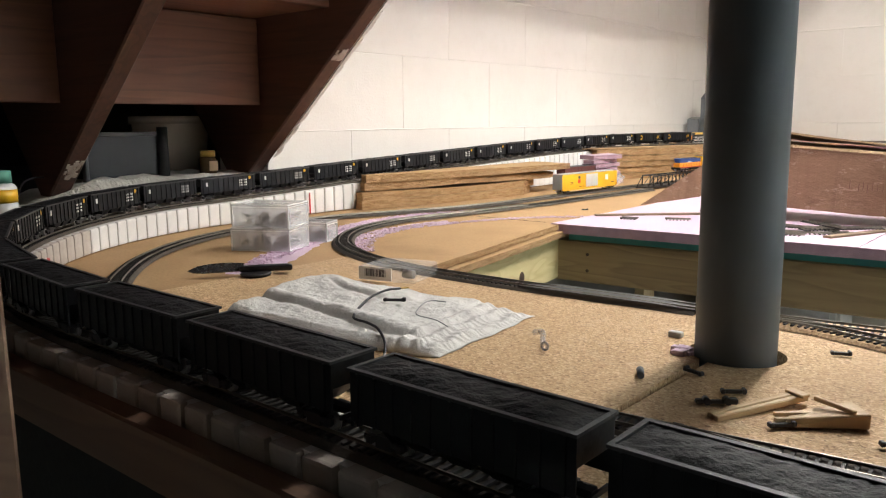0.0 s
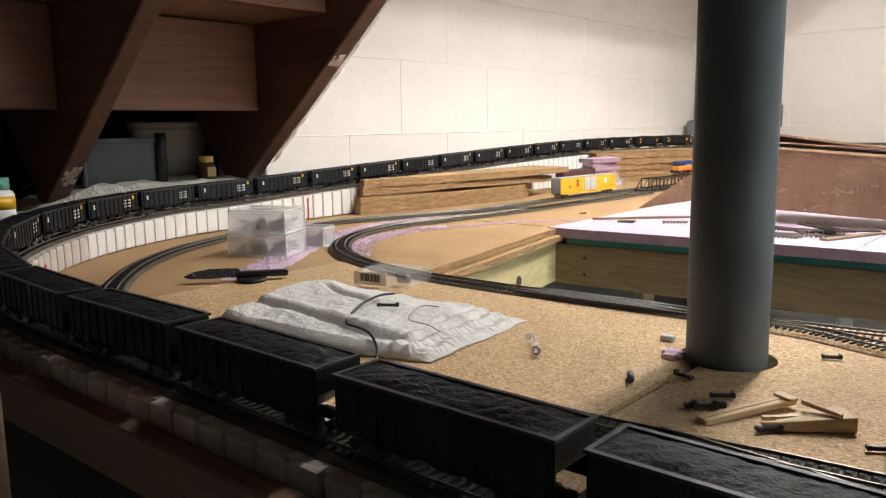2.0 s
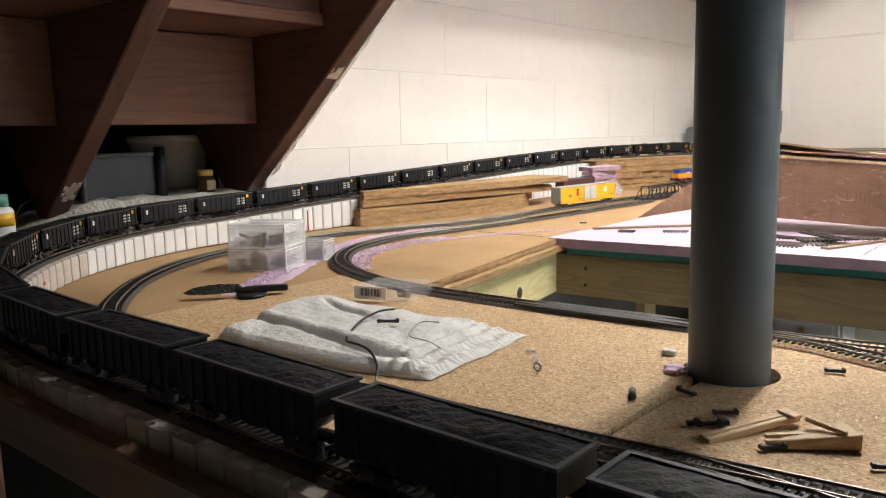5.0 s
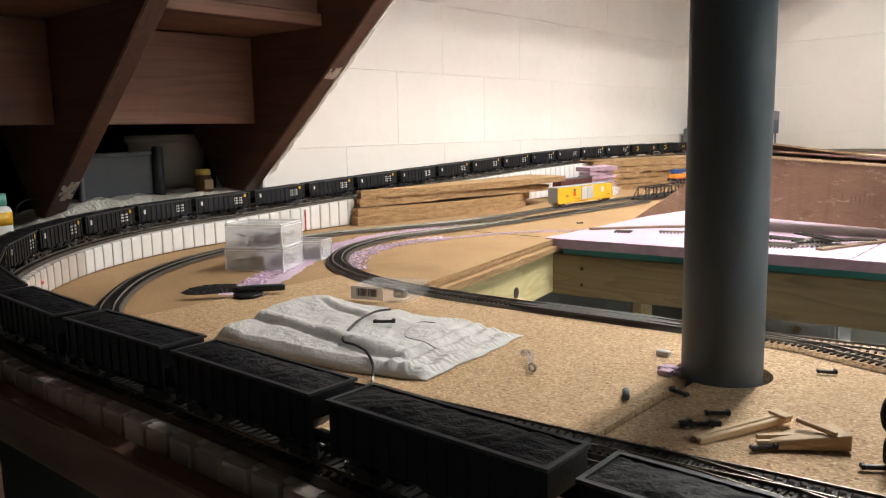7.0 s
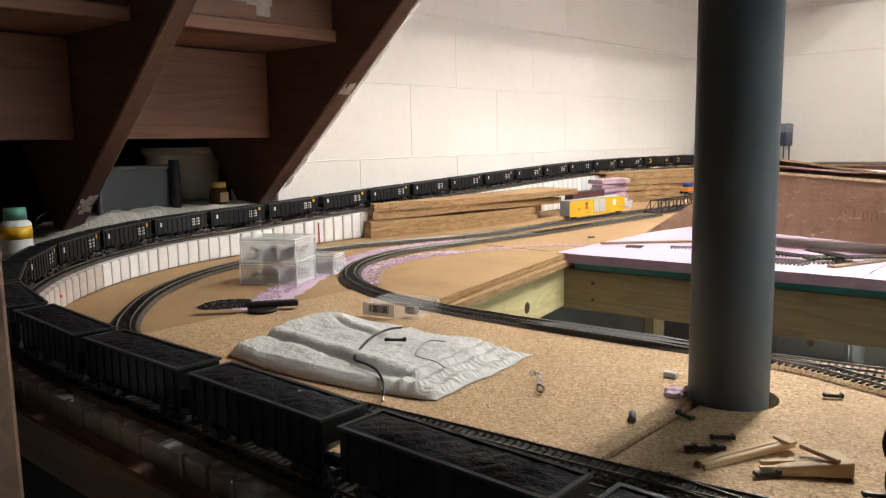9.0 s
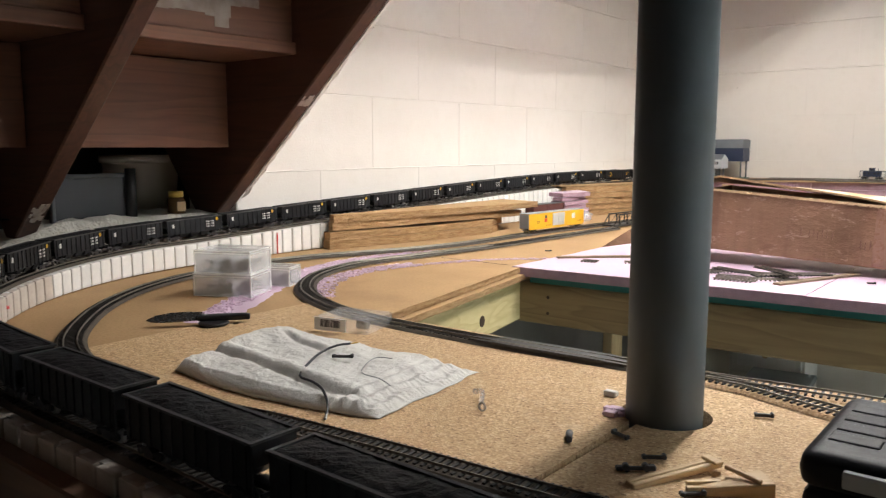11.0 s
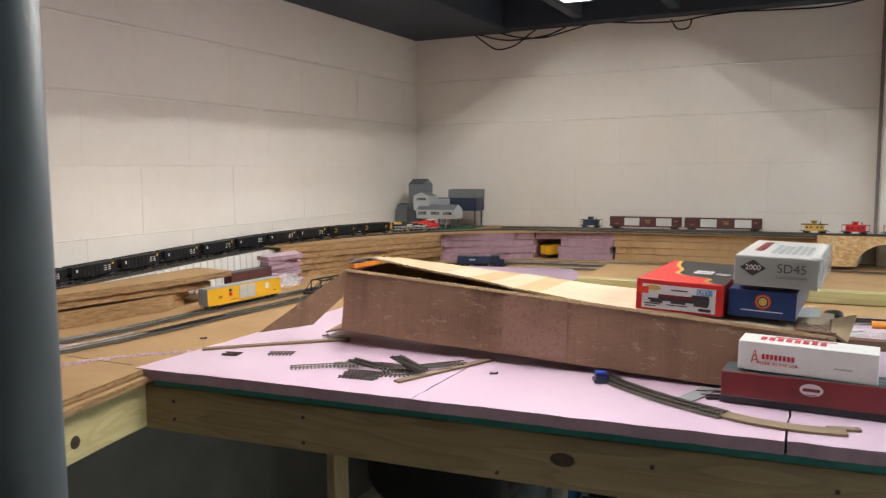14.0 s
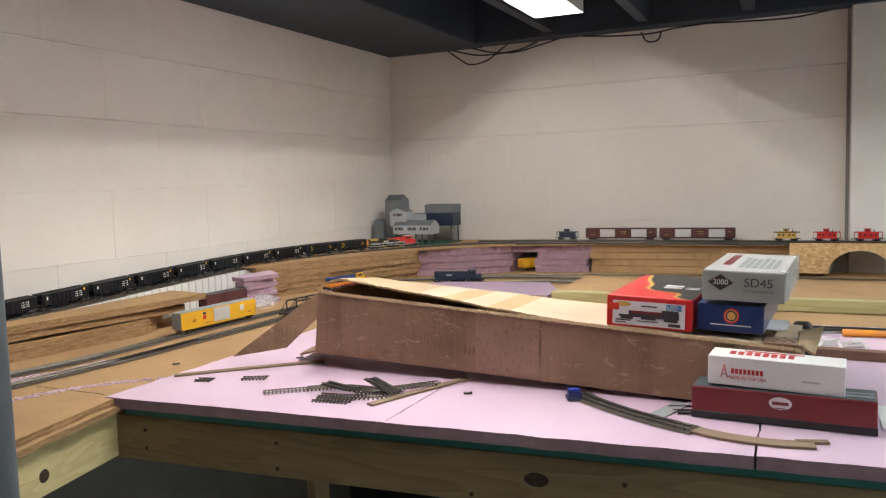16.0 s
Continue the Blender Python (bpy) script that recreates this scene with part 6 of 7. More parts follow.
    part("lettering", nbm((0.022, 0.088, -0.0008, -0.0002, 0.0115, 0.0132)), M_PALE, t)


def white_box():
    t = carton("model_box", "white car kit box with red lettering on a dark red box", 0.2, 0.064, 0.047, pose(0.292, 1.842, 1.0085, 0, 1.2, -3.5), M_WHITECARD)
    words("MADE IN THE USA", 0.0072, on_front(0.030, 0.0115, -0.0006), M_REDINK, t)
    bm = nbm(*[(0.036 + i * 0.0062, 0.0402 + i * 0.0062, -0.0009, -0.0002, 0.0205, 0.0285) for i in range(8)])
    part("brand_mark", bm, M_REDINK, t, "red block mark")
    bm = bmesh.new()
    for a, b in (((0.0205, 0.013), (0.0255, 0.034)), ((0.0305, 0.013), (0.0255, 0.034)), ((0.022, 0.018), (0.029, 0.018)), ((0.0235, 0.025), (0.0275, 0.025))):
        cyl(bm, (a[0], -0.0004, a[1]), (b[0], -0.0004, b[1]), 0.0007, n=6)
    part("brand_mark", bm, M_REDINK, t, "small red derrick mark")
    part("lettering", nbm((0.14, 0.165, -0.0008, -0.0002, 0.017, 0.0195)), plain("pale_ink", (0.62, 0.55, 0.53), None, 0.5), t)
    part("brand_mark", nbm(*[(0.03 + i * 0.0125, 0.0385 + i * 0.0125, 0.022, 0.044, 0.0467, 0.0476) for i in range(8)], (0.05, 0.14, 0.050, 0.054, 0.0467, 0.0476)), M_REDINK, t, "red block mark on the top")


def wine_box():
    t = carton("model_box", "long dark red model box lying on the foam", 0.267, 0.072, 0.0515, pose(0.268, 1.834, Z0 + 0.0005, 0, 0, -3.2), M_WINE)
    part("base", nbm((-0.001, 0.268, -0.001, 0.073, 0.0005, 0.012), bevel=0.0008), M_BLACK, t, "black lower edge")
    part("top_sheet", nbm((0.002, 0.265, 0.003, 0.069, 0.0512, 0.0522)), plain("slate_card", (0.10, 0.13, 0.14), (0.06, 0.08, 0.085), 0.4), t, "slate grey top with pale stripes")
    part("stripe", nbm((0.2, 0.264, 0.02, 0.028, 0.052, 0.0527), (0.2, 0.264, 0.038, 0.046, 0.052, 0.0527)), M_GREY, t)
    bm = bmesh.new()
    cyl(bm, (0.134, -0.0012, 0.036), (0.134, -0.0004, 0.036), 0.0115, n=28)
    bmesh.ops.scale(bm, vec=(1.45, 1, 0.85), verts=bm.verts[:], space=Matrix.Translation((-0.134, 0, -0.036)))
    part("emblem", bm, M_PALE, t, "pale oval emblem")
    part("emblem_bar", nbm((0.122, 0.146, -0.0016, -0.0011, 0.0335, 0.0385), (0.127, 0.141, -0.0016, -0.0011, 0.0275, 0.029)), M_WINE, t)


red_box(), grey_box(), blue_box(), white_box(), wine_box()


# ---- loose track on the foam ----
def loose_track(pts, label, bed=False, z=None, name="track_piece"):
    ln = Line(spline([(x, y, (Z0 if z is None else z) + 0.0005) for x, y in pts], 0.006)) if len(pts) > 2 else Line([Vector((*pts[0], (Z0 if z is None else z) + 0.0005)), Vector((*pts[1], (Z0 if z is None else z) + 0.0005))])
    t = track(name, ln, label, bed)
    t["category"], t["group"] = "track piece", "loose track pieces"
    return t


loose_track([(-0.512, 1.722), (-0.405, 1.80)], "short black track piece lying on the foam")
loose_track([(-0.44, 1.765), (-0.36, 1.80), (-0.27, 1.79)], "curved black track piece in a heap", z=Z0 + 0.004)
loose_track([(-0.395, 1.74), (-0.30, 1.755), (-0.25, 1.80)], "black turnout leg in the heap", z=Z0 + 0.001)
loose_track([(-0.42, 1.80), (-0.32, 1.775), (-0.22, 1.845)], "black track piece across the heap", z=Z0 + 0.008)
loose_track([(-0.345, 1.845), (-0.245, 1.765)], "black crossing track piece on top of the heap", z=Z0 + 0.012)
loose_track([(-0.33, 1.76), (-0.21, 1.88)], "black track piece under the crossing", z=Z0 + 0.005)
loose_track([(-0.39, 1.715), (-0.31, 1.722)], "short black track piece on the foam")
loose_track([(-0.625, 1.800), (-0.575, 1.822)], "short black track piece on the foam")
loose_track([(-0.712, 1.762), (-0.675, 1.770)], "short black track piece on the foam")
loose_track([(0.066, 1.905), (0.088, 1.876), (0.125, 1.846), (0.17, 1.815), (0.225, 1.784), (0.285, 1.756)], "curved track piece on a cork strip", True)
M_STRIP = plain("cork_strip", (0.30, 0.22, 0.145), (0.22, 0.155, 0.10), 0.9, fine=500, coarse=30, bumpy=0.5)


def strip(label, pts, w, h, mat=None, name="cork_strip", cat="strip", z=Z0):
    ln = spline([(x, y, z + 0.0004) for x, y in pts], 0.01) if len(pts) > 2 else [Vector((*p, z + 0.0004)) for p in pts]
    bm = bmesh.new()
    sweep(bm, ln, [(-w / 2, 0), (w / 2, 0), (w * 0.42, h), (-w / 2, h)])
    bmesh.ops.recalc_face_normals(bm, faces=bm.faces[:])
    return tagged(part(name, bm, mat or M_STRIP), label, cat)


strip("brown cork strip running on under the curved track", [(0.275, 1.762), (0.33, 1.742), (0.39, 1.735), (0.45, 1.742)], 0.03, 0.004)
strip("split end of the cork strip", [(0.425, 1.752), (0.468, 1.764)], 0.014, 0.004)
strip("long grey wood strip lying on the foam", [(-0.782, 1.772), (-0.68, 1.868), (-0.545, 1.985)], 0.018, 0.004)
strip("flat wood strip lying on the foam", [(-0.272, 1.716), (-0.178, 1.945)], 0.017, 0.004)
strip("pale grey plastic plate on the foam", [(0.208, 1.800), (0.243, 1.905)], 0.03, 0.002, M_GREY, "plastic_plate", "plate")
for k, (x, y) in enumerate(((0.225, 1.875), (0.235, 1.855), (0.245, 1.84))):
    strip("thin black track scrap on the foam", [(x, y), (x + 0.055, y + 0.02)], 0.004, 0.003, M_TIE, "track_scrap", "scrap")
bm = nbm((-0.012, 0.012, -0.012, 0.012, 0, 0.016), bevel=0.004, seg=2)
bt = thing("end_bumper", "glossy dark blue track end bumper on the foam", "bumper", at=pose(0.061, 1.872, Z0 + 0.0015, 0, 0, 25))
part("block", bm, plain("bumper_blue", (0.012, 0.02, 0.12), None, 0.15), bt)
part("foot", nbm((-0.014, 0.014, -0.013, 0.013, -0.001, 0.006), bevel=0.001), M_NAVY, bt)
part("cap", nbm((-0.010, 0.010, -0.004, 0.010, 0.0158, 0.0175), bevel=0.0006), plain("bright_blue", (0.05, 0.10, 0.55), None, 0.15), bt, "shiny bright blue top")


# ---- small couplers and scraps ----
def coupler_bit(label, x, y, deg, s=1.0, z=Z0):
    t = thing("coupler_part", label, "model part", "scattered model parts", pose(x, y, z + 0.0005, 0, 0, deg))
    part("shank", nbm((-0.011 * s, 0.011 * s, -0.0018, 0.0018, 0, 0.003), bevel=0.0006), M_BLACK, t)
    part("head", nbm((0.009 * s, 0.014 * s, -0.0034, 0.003, 0, 0.0045), bevel=0.0009), M_BLACK, t)
    part("tail", nbm((-0.014 * s, -0.009 * s, -0.0028, 0.0028, 0, 0.0036), bevel=0.0008), M_BLACK, t)
    return t


for x, y, d, s in ((-0.149, 0.812, 160, 0.9), (-0.104, 0.783, 35, 0.9), (-0.064, 0.948, 25, 0.8), (-0.052, 0.735, 45, 0.9), (0.018, 0.746, 30, 0.9), (-0.134, 1.842, 30, 0.7), (-0.62, 2.0, 60, 0.7), (-0.86, 1.86, 40, 0.7)):
    coupler_bit("small black plastic coupler part lying loose", x, y, d, s * 0.8)
t = coupler_bit("black plastic car truck lying on its side", -0.106, 0.752, 38, 1.15)
for k in (-0.008, 0.008):
    part("wheel", cyl(bmesh.new(), (k, -0.005, 0.0028), (k, 0.003, 0.0028), 0.0028, n=12), M_BLACK, t)
tagged(part("plastic_peg", cyl(bmesh.new(), (-0.186, 0.785, Z0 + 0.0032), (-0.178, 0.770, Z0 + 0.0032), 0.0033, 0.003, 12), M_DKGREY), "dark grey plastic peg lying on the board", "model part")
tagged(part("white_clip", nbm((-0.217, -0.203, 0.910, 0.918, Z0, Z0 + 0.006), bevel=0.001), M_WHITE), "small white plastic clip on the board", "model part")
bm = bmesh.new()
for k in range(26):
    a, r = random.Random(k).uniform(0, 6.28), random.Random(k + 50).uniform(0, 0.016)
    p = Vector((-0.184 + 0.6 * r * math.cos(a), 0.868 + 0.7 * r * math.sin(a), Z0 - 0.001))
    q = random.Random(k + 9).uniform(0.002, 0.006)
    box(bm, p.x - q, p.x + q, p.y - q * 0.7, p.y + q * 0.7, p.z, p.z + q)
bmesh.ops.bevel(bm, geom=bm.edges[:], offset=0.0006, segments=1, affect="EDGES")
tagged(part("foam_crumbs", bm, M_FOAM), "pale pink foam crumbs beside the column", "crumbs", kind="stuff")
bm = bmesh.new()
wire_pts = [(-0.320, 0.822, Z0 + 0.006), (-0.306, 0.815, Z0 + 0.010), (-0.298, 0.803, Z0 + 0.004), (-0.290, 0.795, Z0 + 0.004)]
bm.free()
gl = thing("clear_hook", "clear plastic hook with a round eye", "hook", at=pose(-0.305, 0.806, Z0))


def hook(t):
    wire("stem", wire_pts, 0.003, M_GLASS, t)
    bm = bmesh.new()
    g = [[bm.verts.new((-0.286 + (0.0038 + 0.0011 * math.cos(b * math.pi / 4)) * math.cos(a * math.pi / 12), 0.788 + 0.0011 * math.sin(b * math.pi / 4), Z0 + 0.0055 + (0.0038 + 0.0011 * math.cos(b * math.pi / 4)) * math.sin(a * math.pi / 12))) for b in range(8)] for a in range(24)]
    for a in range(24):
        for b in range(8):
            bm.faces.new((g[a][b], g[(a + 1) % 24][b], g[(a + 1) % 24][(b + 1) % 8], g[a][(b + 1) % 8]))
    bmesh.ops.recalc_face_normals(bm, faces=bm.faces[:])
    part("eye", bm, M_STEEL, t, "small metal eye")


keep(gl, hook)


# ---- split pine sticks ----
def sticks():
    t = thing("pine_block", "split pale pine block with a sharp end, lying on the board", "wood", at=pose(-0.035, 0.762, Z0, 0, 0, 40))
    bm = bmesh.new()
    lo = [bm.verts.new(v) for v in ((-0.03, -0.010, 0), (0.030, -0.016, 0), (0.030, 0.012, 0), (-0.02, 0.008, 0))]
    hi = [bm.verts.new(v) for v in ((-0.026, -0.008, 0.006), (0.030, -0.016, 0.0115), (0.030, 0.012, 0.0115), (-0.018, 0.006, 0.006))]
    bm.faces.new(lo[::-1]), bm.faces.new(hi)
    for k in range(4):
        bm.faces.new((lo[k], lo[(k + 1) % 4], hi[(k + 1) % 4], hi[k]))
    bmesh.ops.recalc_face_normals(bm, faces=bm.faces[:])
    bmesh.ops.bevel(bm, geom=bm.edges[:], offset=0.0008, segments=1, affect="EDGES")
    part("block", bm, M_RAWPINE, t)
    for k, (y, z) in enumerate(((-0.006, 0.006), (0.0, 0.008), (0.005, 0.006))):
        part("splinter", nbm((-0.034 + k * 0.002, 0.006, y - 0.002, y + 0.0015, z - 0.003, z)), M_RAWPINE, t)
    s = thing("pine_stick", "thin split pine sticks leaning together", "wood", at=pose(-0.076, 0.762, Z0, 0, -3, 62))
    for y, h in ((-0.003, 0.0), (0.0028, 0.0005)):
        part("stick", nbm((-0.045, 0.043, y - 0.0026, y + 0.0026, h, h + 0.005), bevel=0.0007), M_RAWPINE, s)
    part("crosspiece", nbm((0.032, 0.040, -0.010, 0.008, 0.005, 0.0075), bevel=0.0006), M_RAWPINE, s)
    d = thing("pine_stick", "short pine splinter lying across the block", "wood", at=pose(-0.026, 0.768, Z0 + 0.0115, 0, 6, -12))
    part("stick", nbm((-0.015, 0.015, -0.0018, 0.0018, 0, 0.0034), bevel=0.0006), M_RAWPINE, d)


M_RAWPINE = wood("raw_pine", (0.66, 0.47, 0.26), (0.50, 0.32, 0.16), "x", 0.6, 60)
sticks()


# ---- towel ----
def towel():
    """A folded terry cloth: a thick lower ply with a rolled front edge, an upper ply that ends in a soft fold, and a ribbed hem."""
    A, B, C, D = Vector((-0.650, 0.678, 0)), Vector((-0.694, 0.856, 0)), Vector((-0.368, 0.896, 0)), Vector((-0.350, 0.708, 0))
    bm = bmesh.new()
    nx, ny = 270, 180
    g = []

    def step(d, w):
        return 1 / (1 + math.exp(-d / w))

    for i in range(nx + 1):
        row = []
        for j in range(ny + 1):
            u, v = i / nx, j / ny
            p = (A * (1 - u) + D * u) * (1 - v) + (B * (1 - u) + C * u) * v
            p = p + Vector((0.006 * noise.noise(Vector((v * 5, u * 3, 1))), (-0.020 * math.sin(math.pi * u) + 0.005 * noise.noise(Vector((u * 6, 2, 1)))) * (1 - v) + 0.006 * noise.noise(Vector((u * 4, 5, 1))) * v, 0))
            front, side = v * 0.215, min(u, 1 - u) * 0.33
            back = (1 - v) * 0.215
            roll = min(1.0, front / 0.013) ** 0.5 * min(1.0, side / 0.012) ** 0.5 * min(1.0, back / 0.015) ** 0.6
            h = 0.0125 - 0.0045 * u + 0.003 * math.sin(math.pi * u) * (1 - v) - 0.002 * v
            # the upper ply ends in a fold that runs slantwise and fades into the hem
            f = v - (0.36 - 0.20 * u + 0.025 * math.sin(u * 7))
            fade = 1 - step(u - 0.86, 0.03)
            h += fade * (0.0065 * step(f, 0.013) - 0.0040 * math.exp(-((f + 0.022) / 0.022) ** 2) + 0.0018 * math.exp(-((f - 0.05) / 0.04) ** 2))
            # short crease on the upper ply
            c = v - (0.80 - 0.62 * (u - 0.20))
            c_on = step(u - 0.17, 0.015) * (1 - step(u - 0.47, 0.03))
            h += c_on * (0.0030 * math.exp(-((c - 0.05) / 0.045) ** 2) - 0.0042 * math.exp(-(c / 0.022) ** 2))
            # slack waves and lumps of the pile
            h += 0.0055 * noise.noise(Vector((u * 4 + v, v * 3.2, 3))) + 0.0026 * noise.noise(Vector((u * 8 + 2 * v, v * 6, 8))) + 0.0012 * max(0.0, 0.3 - abs(noise.noise(Vector((u * 5 + 4 * v, v * 3, 12)))))
            # hem: three stitched ridges, the lower ply peeping out below
            e = 1 - u
            if e < 0.20:
                h += 0.0016 * math.sin((e - 0.02) / 0.17 * 6 * math.pi) * min(1, (0.20 - e) / 0.03) - 0.0035 * step(0.05 - e, 0.008)
                h += 0.0006 * math.sin(v * 120 + 9 * noise.noise(Vector((v * 9, e * 20, 4)))) * step(0.10 - e, 0.02)
            h += 0.0009 * noise.noise(Vector((u * 30, v * 20, 2))) + 0.0006 * noise.noise(Vector((u * 75, v * 50, 2))) + 0.0009 * noise.noise(Vector((u * 210, v * 140, 5)))
            row.append(bm.verts.new((p.x, p.y, Z0 + 0.001 + max(0.0004, h) * roll)))
        g.append(row)
    for i in range(nx):
        for j in range(ny):
            bm.faces.new((g[i][j], g[i + 1][j], g[i + 1][j + 1], g[i][j + 1]))
    rim = [g[i][0] for i in range(nx + 1)] + [g[nx][j] for j in range(1, ny + 1)] + [g[i][ny] for i in range(nx - 1, -1, -1)] + [g[0][j] for j in range(ny - 1, 0, -1)]
    bm.faces.new(rim[::-1])
    return tagged(part("towel", bm, M_TOWEL, smooth=True), "folded off-white terry towel lying on the chipboard", "towel")


towel()
wr = thing("wire_lead", "thin black two-core wire lying over the towel", "wire", at=pose(-0.42, 0.8, Z0 + 0.03))


def lead(t):
    wire("lead", [(-0.516, 0.832, Z0 + 0.024), (-0.516, 0.810, Z0 + 0.026), (-0.514, 0.786, Z0 + 0.024), (-0.500, 0.757, Z0 + 0.023), (-0.477, 0.719, Z0 + 0.018), (-0.450, 0.712, Z0 + 0.018), (-0.426, 0.704, Z0 + 0.017), (-0.405, 0.692, Z0 + 0.010), (-0.392, 0.678, Z0 + 0.004)], 0.0014, M_CABLE, t)
    wire("bare_end", [(-0.392, 0.678, Z0 + 0.004), (-0.388, 0.673, Z0 + 0.002)], 0.0014, M_STEEL, t, "bare silver end")
    wire("copper_end", [(-0.516, 0.832, Z0 + 0.024), (-0.512, 0.842, Z0 + 0.024)], 0.0009, M_GOLD, t, "bare copper end")
    wire("strand", [(-0.440, 0.825, Z0 + 0.020), (-0.454, 0.815, Z0 + 0.021), (-0.450, 0.795, Z0 + 0.020), (-0.430, 0.765, Z0 + 0.019), (-0.405, 0.766, Z0 + 0.017), (-0.385, 0.762, Z0 + 0.014)], 0.0006, M_STEEL, t, "fine silver strand")


keep(wr, lead)
coupler_bit("small black coupler part on the towel", -0.487, 0.792, 35, 0.9, Z0 + 0.0195)


# ---- knife ----
def knife():
    t = thing("folding_knife", "open folding knife with a black blade and handle", "knife", at=pose(-0.838, 0.842, Z0, 0, 0, 50))
    bm = bmesh.new()
    top = [(-0.078, -0.004), (-0.066, 0.005), (-0.045, 0.010), (-0.02, 0.011), (0.0, 0.009)]
    lo = [(0.0, -0.007), (-0.03, -0.009), (-0.055, -0.0095), (-0.07, -0.008)]
    vs = [bm.verts.new((x, y, 0.0085)) for x, y in top + lo]
    v2 = [bm.verts.new((x, y, 0.0098)) for x, y in top + lo]
    bm.faces.new(vs[::-1]), bm.faces.new(v2)
    for k in range(len(vs)):
        bm.faces.new((vs[k], vs[(k + 1) % len(vs)], v2[(k + 1) % len(vs)], v2[k]))
    bm.transform(Matrix.Translation((0, 0, 0.011)) @ Matrix.Rotation(math.radians(32), 4, "X") @ Matrix.Translation((0, 0, -0.009)))
    part("blade", bm, plain("dark_steel", (0.20, 0.20, 0.20), (0.10, 0.10, 0.10), 0.25, 0.8), t, "dark steel blade")
    part("handle", nbm((-0.006, 0.070, -0.0075, 0.0075, 0.005, 0.0135), bevel=0.003, seg=2), M_BLACK, t)
    part("clip", nbm((0.02, 0.066, -0.003, 0.003, 0.0132, 0.0144), bevel=0.0005), M_DKGREY, t, "grey belt clip")
    part("pivot", cyl(bmesh.new(), (0.004, 0, 0.013), (0.004, 0, 0.0146), 0.003, n=12), M_STEEL, t)
    # Black disc stands for a round pad and the knife's shadow around it.
    bm = lathe(bmesh.new(), [(0, 0), (0.020, 0.0005), (0.0225, 0.003), (0.0215, 0.0048), (0.019, 0.0056), (0, 0.0056)], n=28)
    bmesh.ops.translate(bm, vec=(0.018, -0.010, 0), verts=bm.verts[:])
    part("pad", bm, M_BLACK, t, "round black pad under the knife, shadow included")


knife()


# ---- clear boxes with parts, blister pack ----
def clear_box(name, label, w, d, h, m, ribs=3):
    t = thing(name, label, "box", "clear part boxes", m)
    th = 0.0015
    for b, nm in (((0, w, 0, th, 0, h), "wall"), ((0, w, d - th, d, 0, h), "wall"), ((0, th, th, d - th, 0, h), "wall"), ((w - th, w, th, d - th, 0, h), "wall"), ((0, w, 0, d, 0, th), "bottom"), ((-0.001, w + 0.001, -0.001, d + 0.001, h, h + 0.004), "lid")):
        part(nm, nbm(b, bevel=0.0005), M_CLEAR, t)
    # Pale bars carry the light that the box edges catch.
    e = 0.0012
    for z in (0.0, h - 0.001, h + 0.003):
        part("edge", nbm((-e, w + e, -e, e, z, z + 0.0016), (-e, w + e, d - e, d + e, z, z + 0.0016), (-e, e, e, d - e, z, z + 0.0016), (w - e, w + e, e, d - e, z, z + 0.0016)), M_EDGE, t, "moulded edge, the light it catches in its pale colour")
    part("edge", nbm(*[(x - e, x + e, y - e, y + e, 0.0016, h - 0.001) for x in (0, w) for y in (0, d)]), M_EDGE, t)
    for k in range(1, ribs):
        part("divider", nbm((w * k / ribs, w * k / ribs + 0.001, th, d - th, th, h * 0.8)), M_CLEAR, t)
    bm = bmesh.new()
    rnd = random.Random(int(w * 1e4))
    for k in range(150):
        x, y, z = rnd.uniform(0.012, w - 0.012), rnd.uniform(0.008, d - 0.008), rnd.uniform(0.002, h * 0.5)
        box(bm, -0.006, 0.006, -0.0015, 0.0015, -0.0012, 0.0012, 0, pose(x, y, z + 0.002, rnd.uniform(-20, 20), rnd.uniform(-20, 20), rnd.uniform(0, 180)))
    part("contents", bm, M_BLACK, t, "heap of dark plastic parts", "stuff")
    return t


cb1 = clear_box("parts_box", "cloudy clear plastic parts box with dark pieces, under another", 0.108, 0.082, 0.036, pose(-1.046, 0.968, Z0 - 0.0012, 0, 0, 27))
part("label", nbm((0.045, 0.062, 0.002, 0.003, 0.008, 0.024)), M_GREYCARD, cb1, "grey paper label")
cb2 = clear_box("parts_box", "cloudy clear plastic parts box stacked on another", 0.106, 0.08, 0.036, pose(-1.047, 0.972, Z0 + 0.0395, 0, 0, 25))
part("label", nbm((0.03, 0.075, 0.03, 0.031, 0.003, 0.010)), M_DKGREY, cb2, "dark printed strip")
clear_box("parts_box", "small cloudy clear box beside the larger ones", 0.062, 0.05, 0.032, pose(-1.04, 1.105, Z0 - 0.0012, 0, 0, 25), 2)
bp = thing("blister_pack", "clear plastic blister pack with a barcode label", "package", at=pose(-0.678, 0.918, Z0 + 0.0005, 0, 0, 14))
part("shell", nbm((0, 0.088, 0, 0.075, 0, 0.021), bevel=0.004, seg=2), M_PACK, bp)
part("label", nbm((0.002, 0.054, -0.0008, 0.0004, 0.002, 0.020)), M_WHITECARD, bp, "white barcode label")
bm = bmesh.new()
rnd = random.Random(3)
x = 0.012
while x < 0.045:
    w = rnd.choice((0.0005, 0.0008, 0.0012))
    box(bm, x, x + w, -0.0013, -0.0007, 0.007, 0.0175)
    x += w + rnd.choice((0.0005, 0.0008, 0.0013))
part("barcode", bm, M_INK, bp, "black bars")
part("wheelset", cyl(bmesh.new(), (0.062, 0.02, 0.01), (0.078, 0.02, 0.01), 0.006, n=14), M_STEEL, bp)


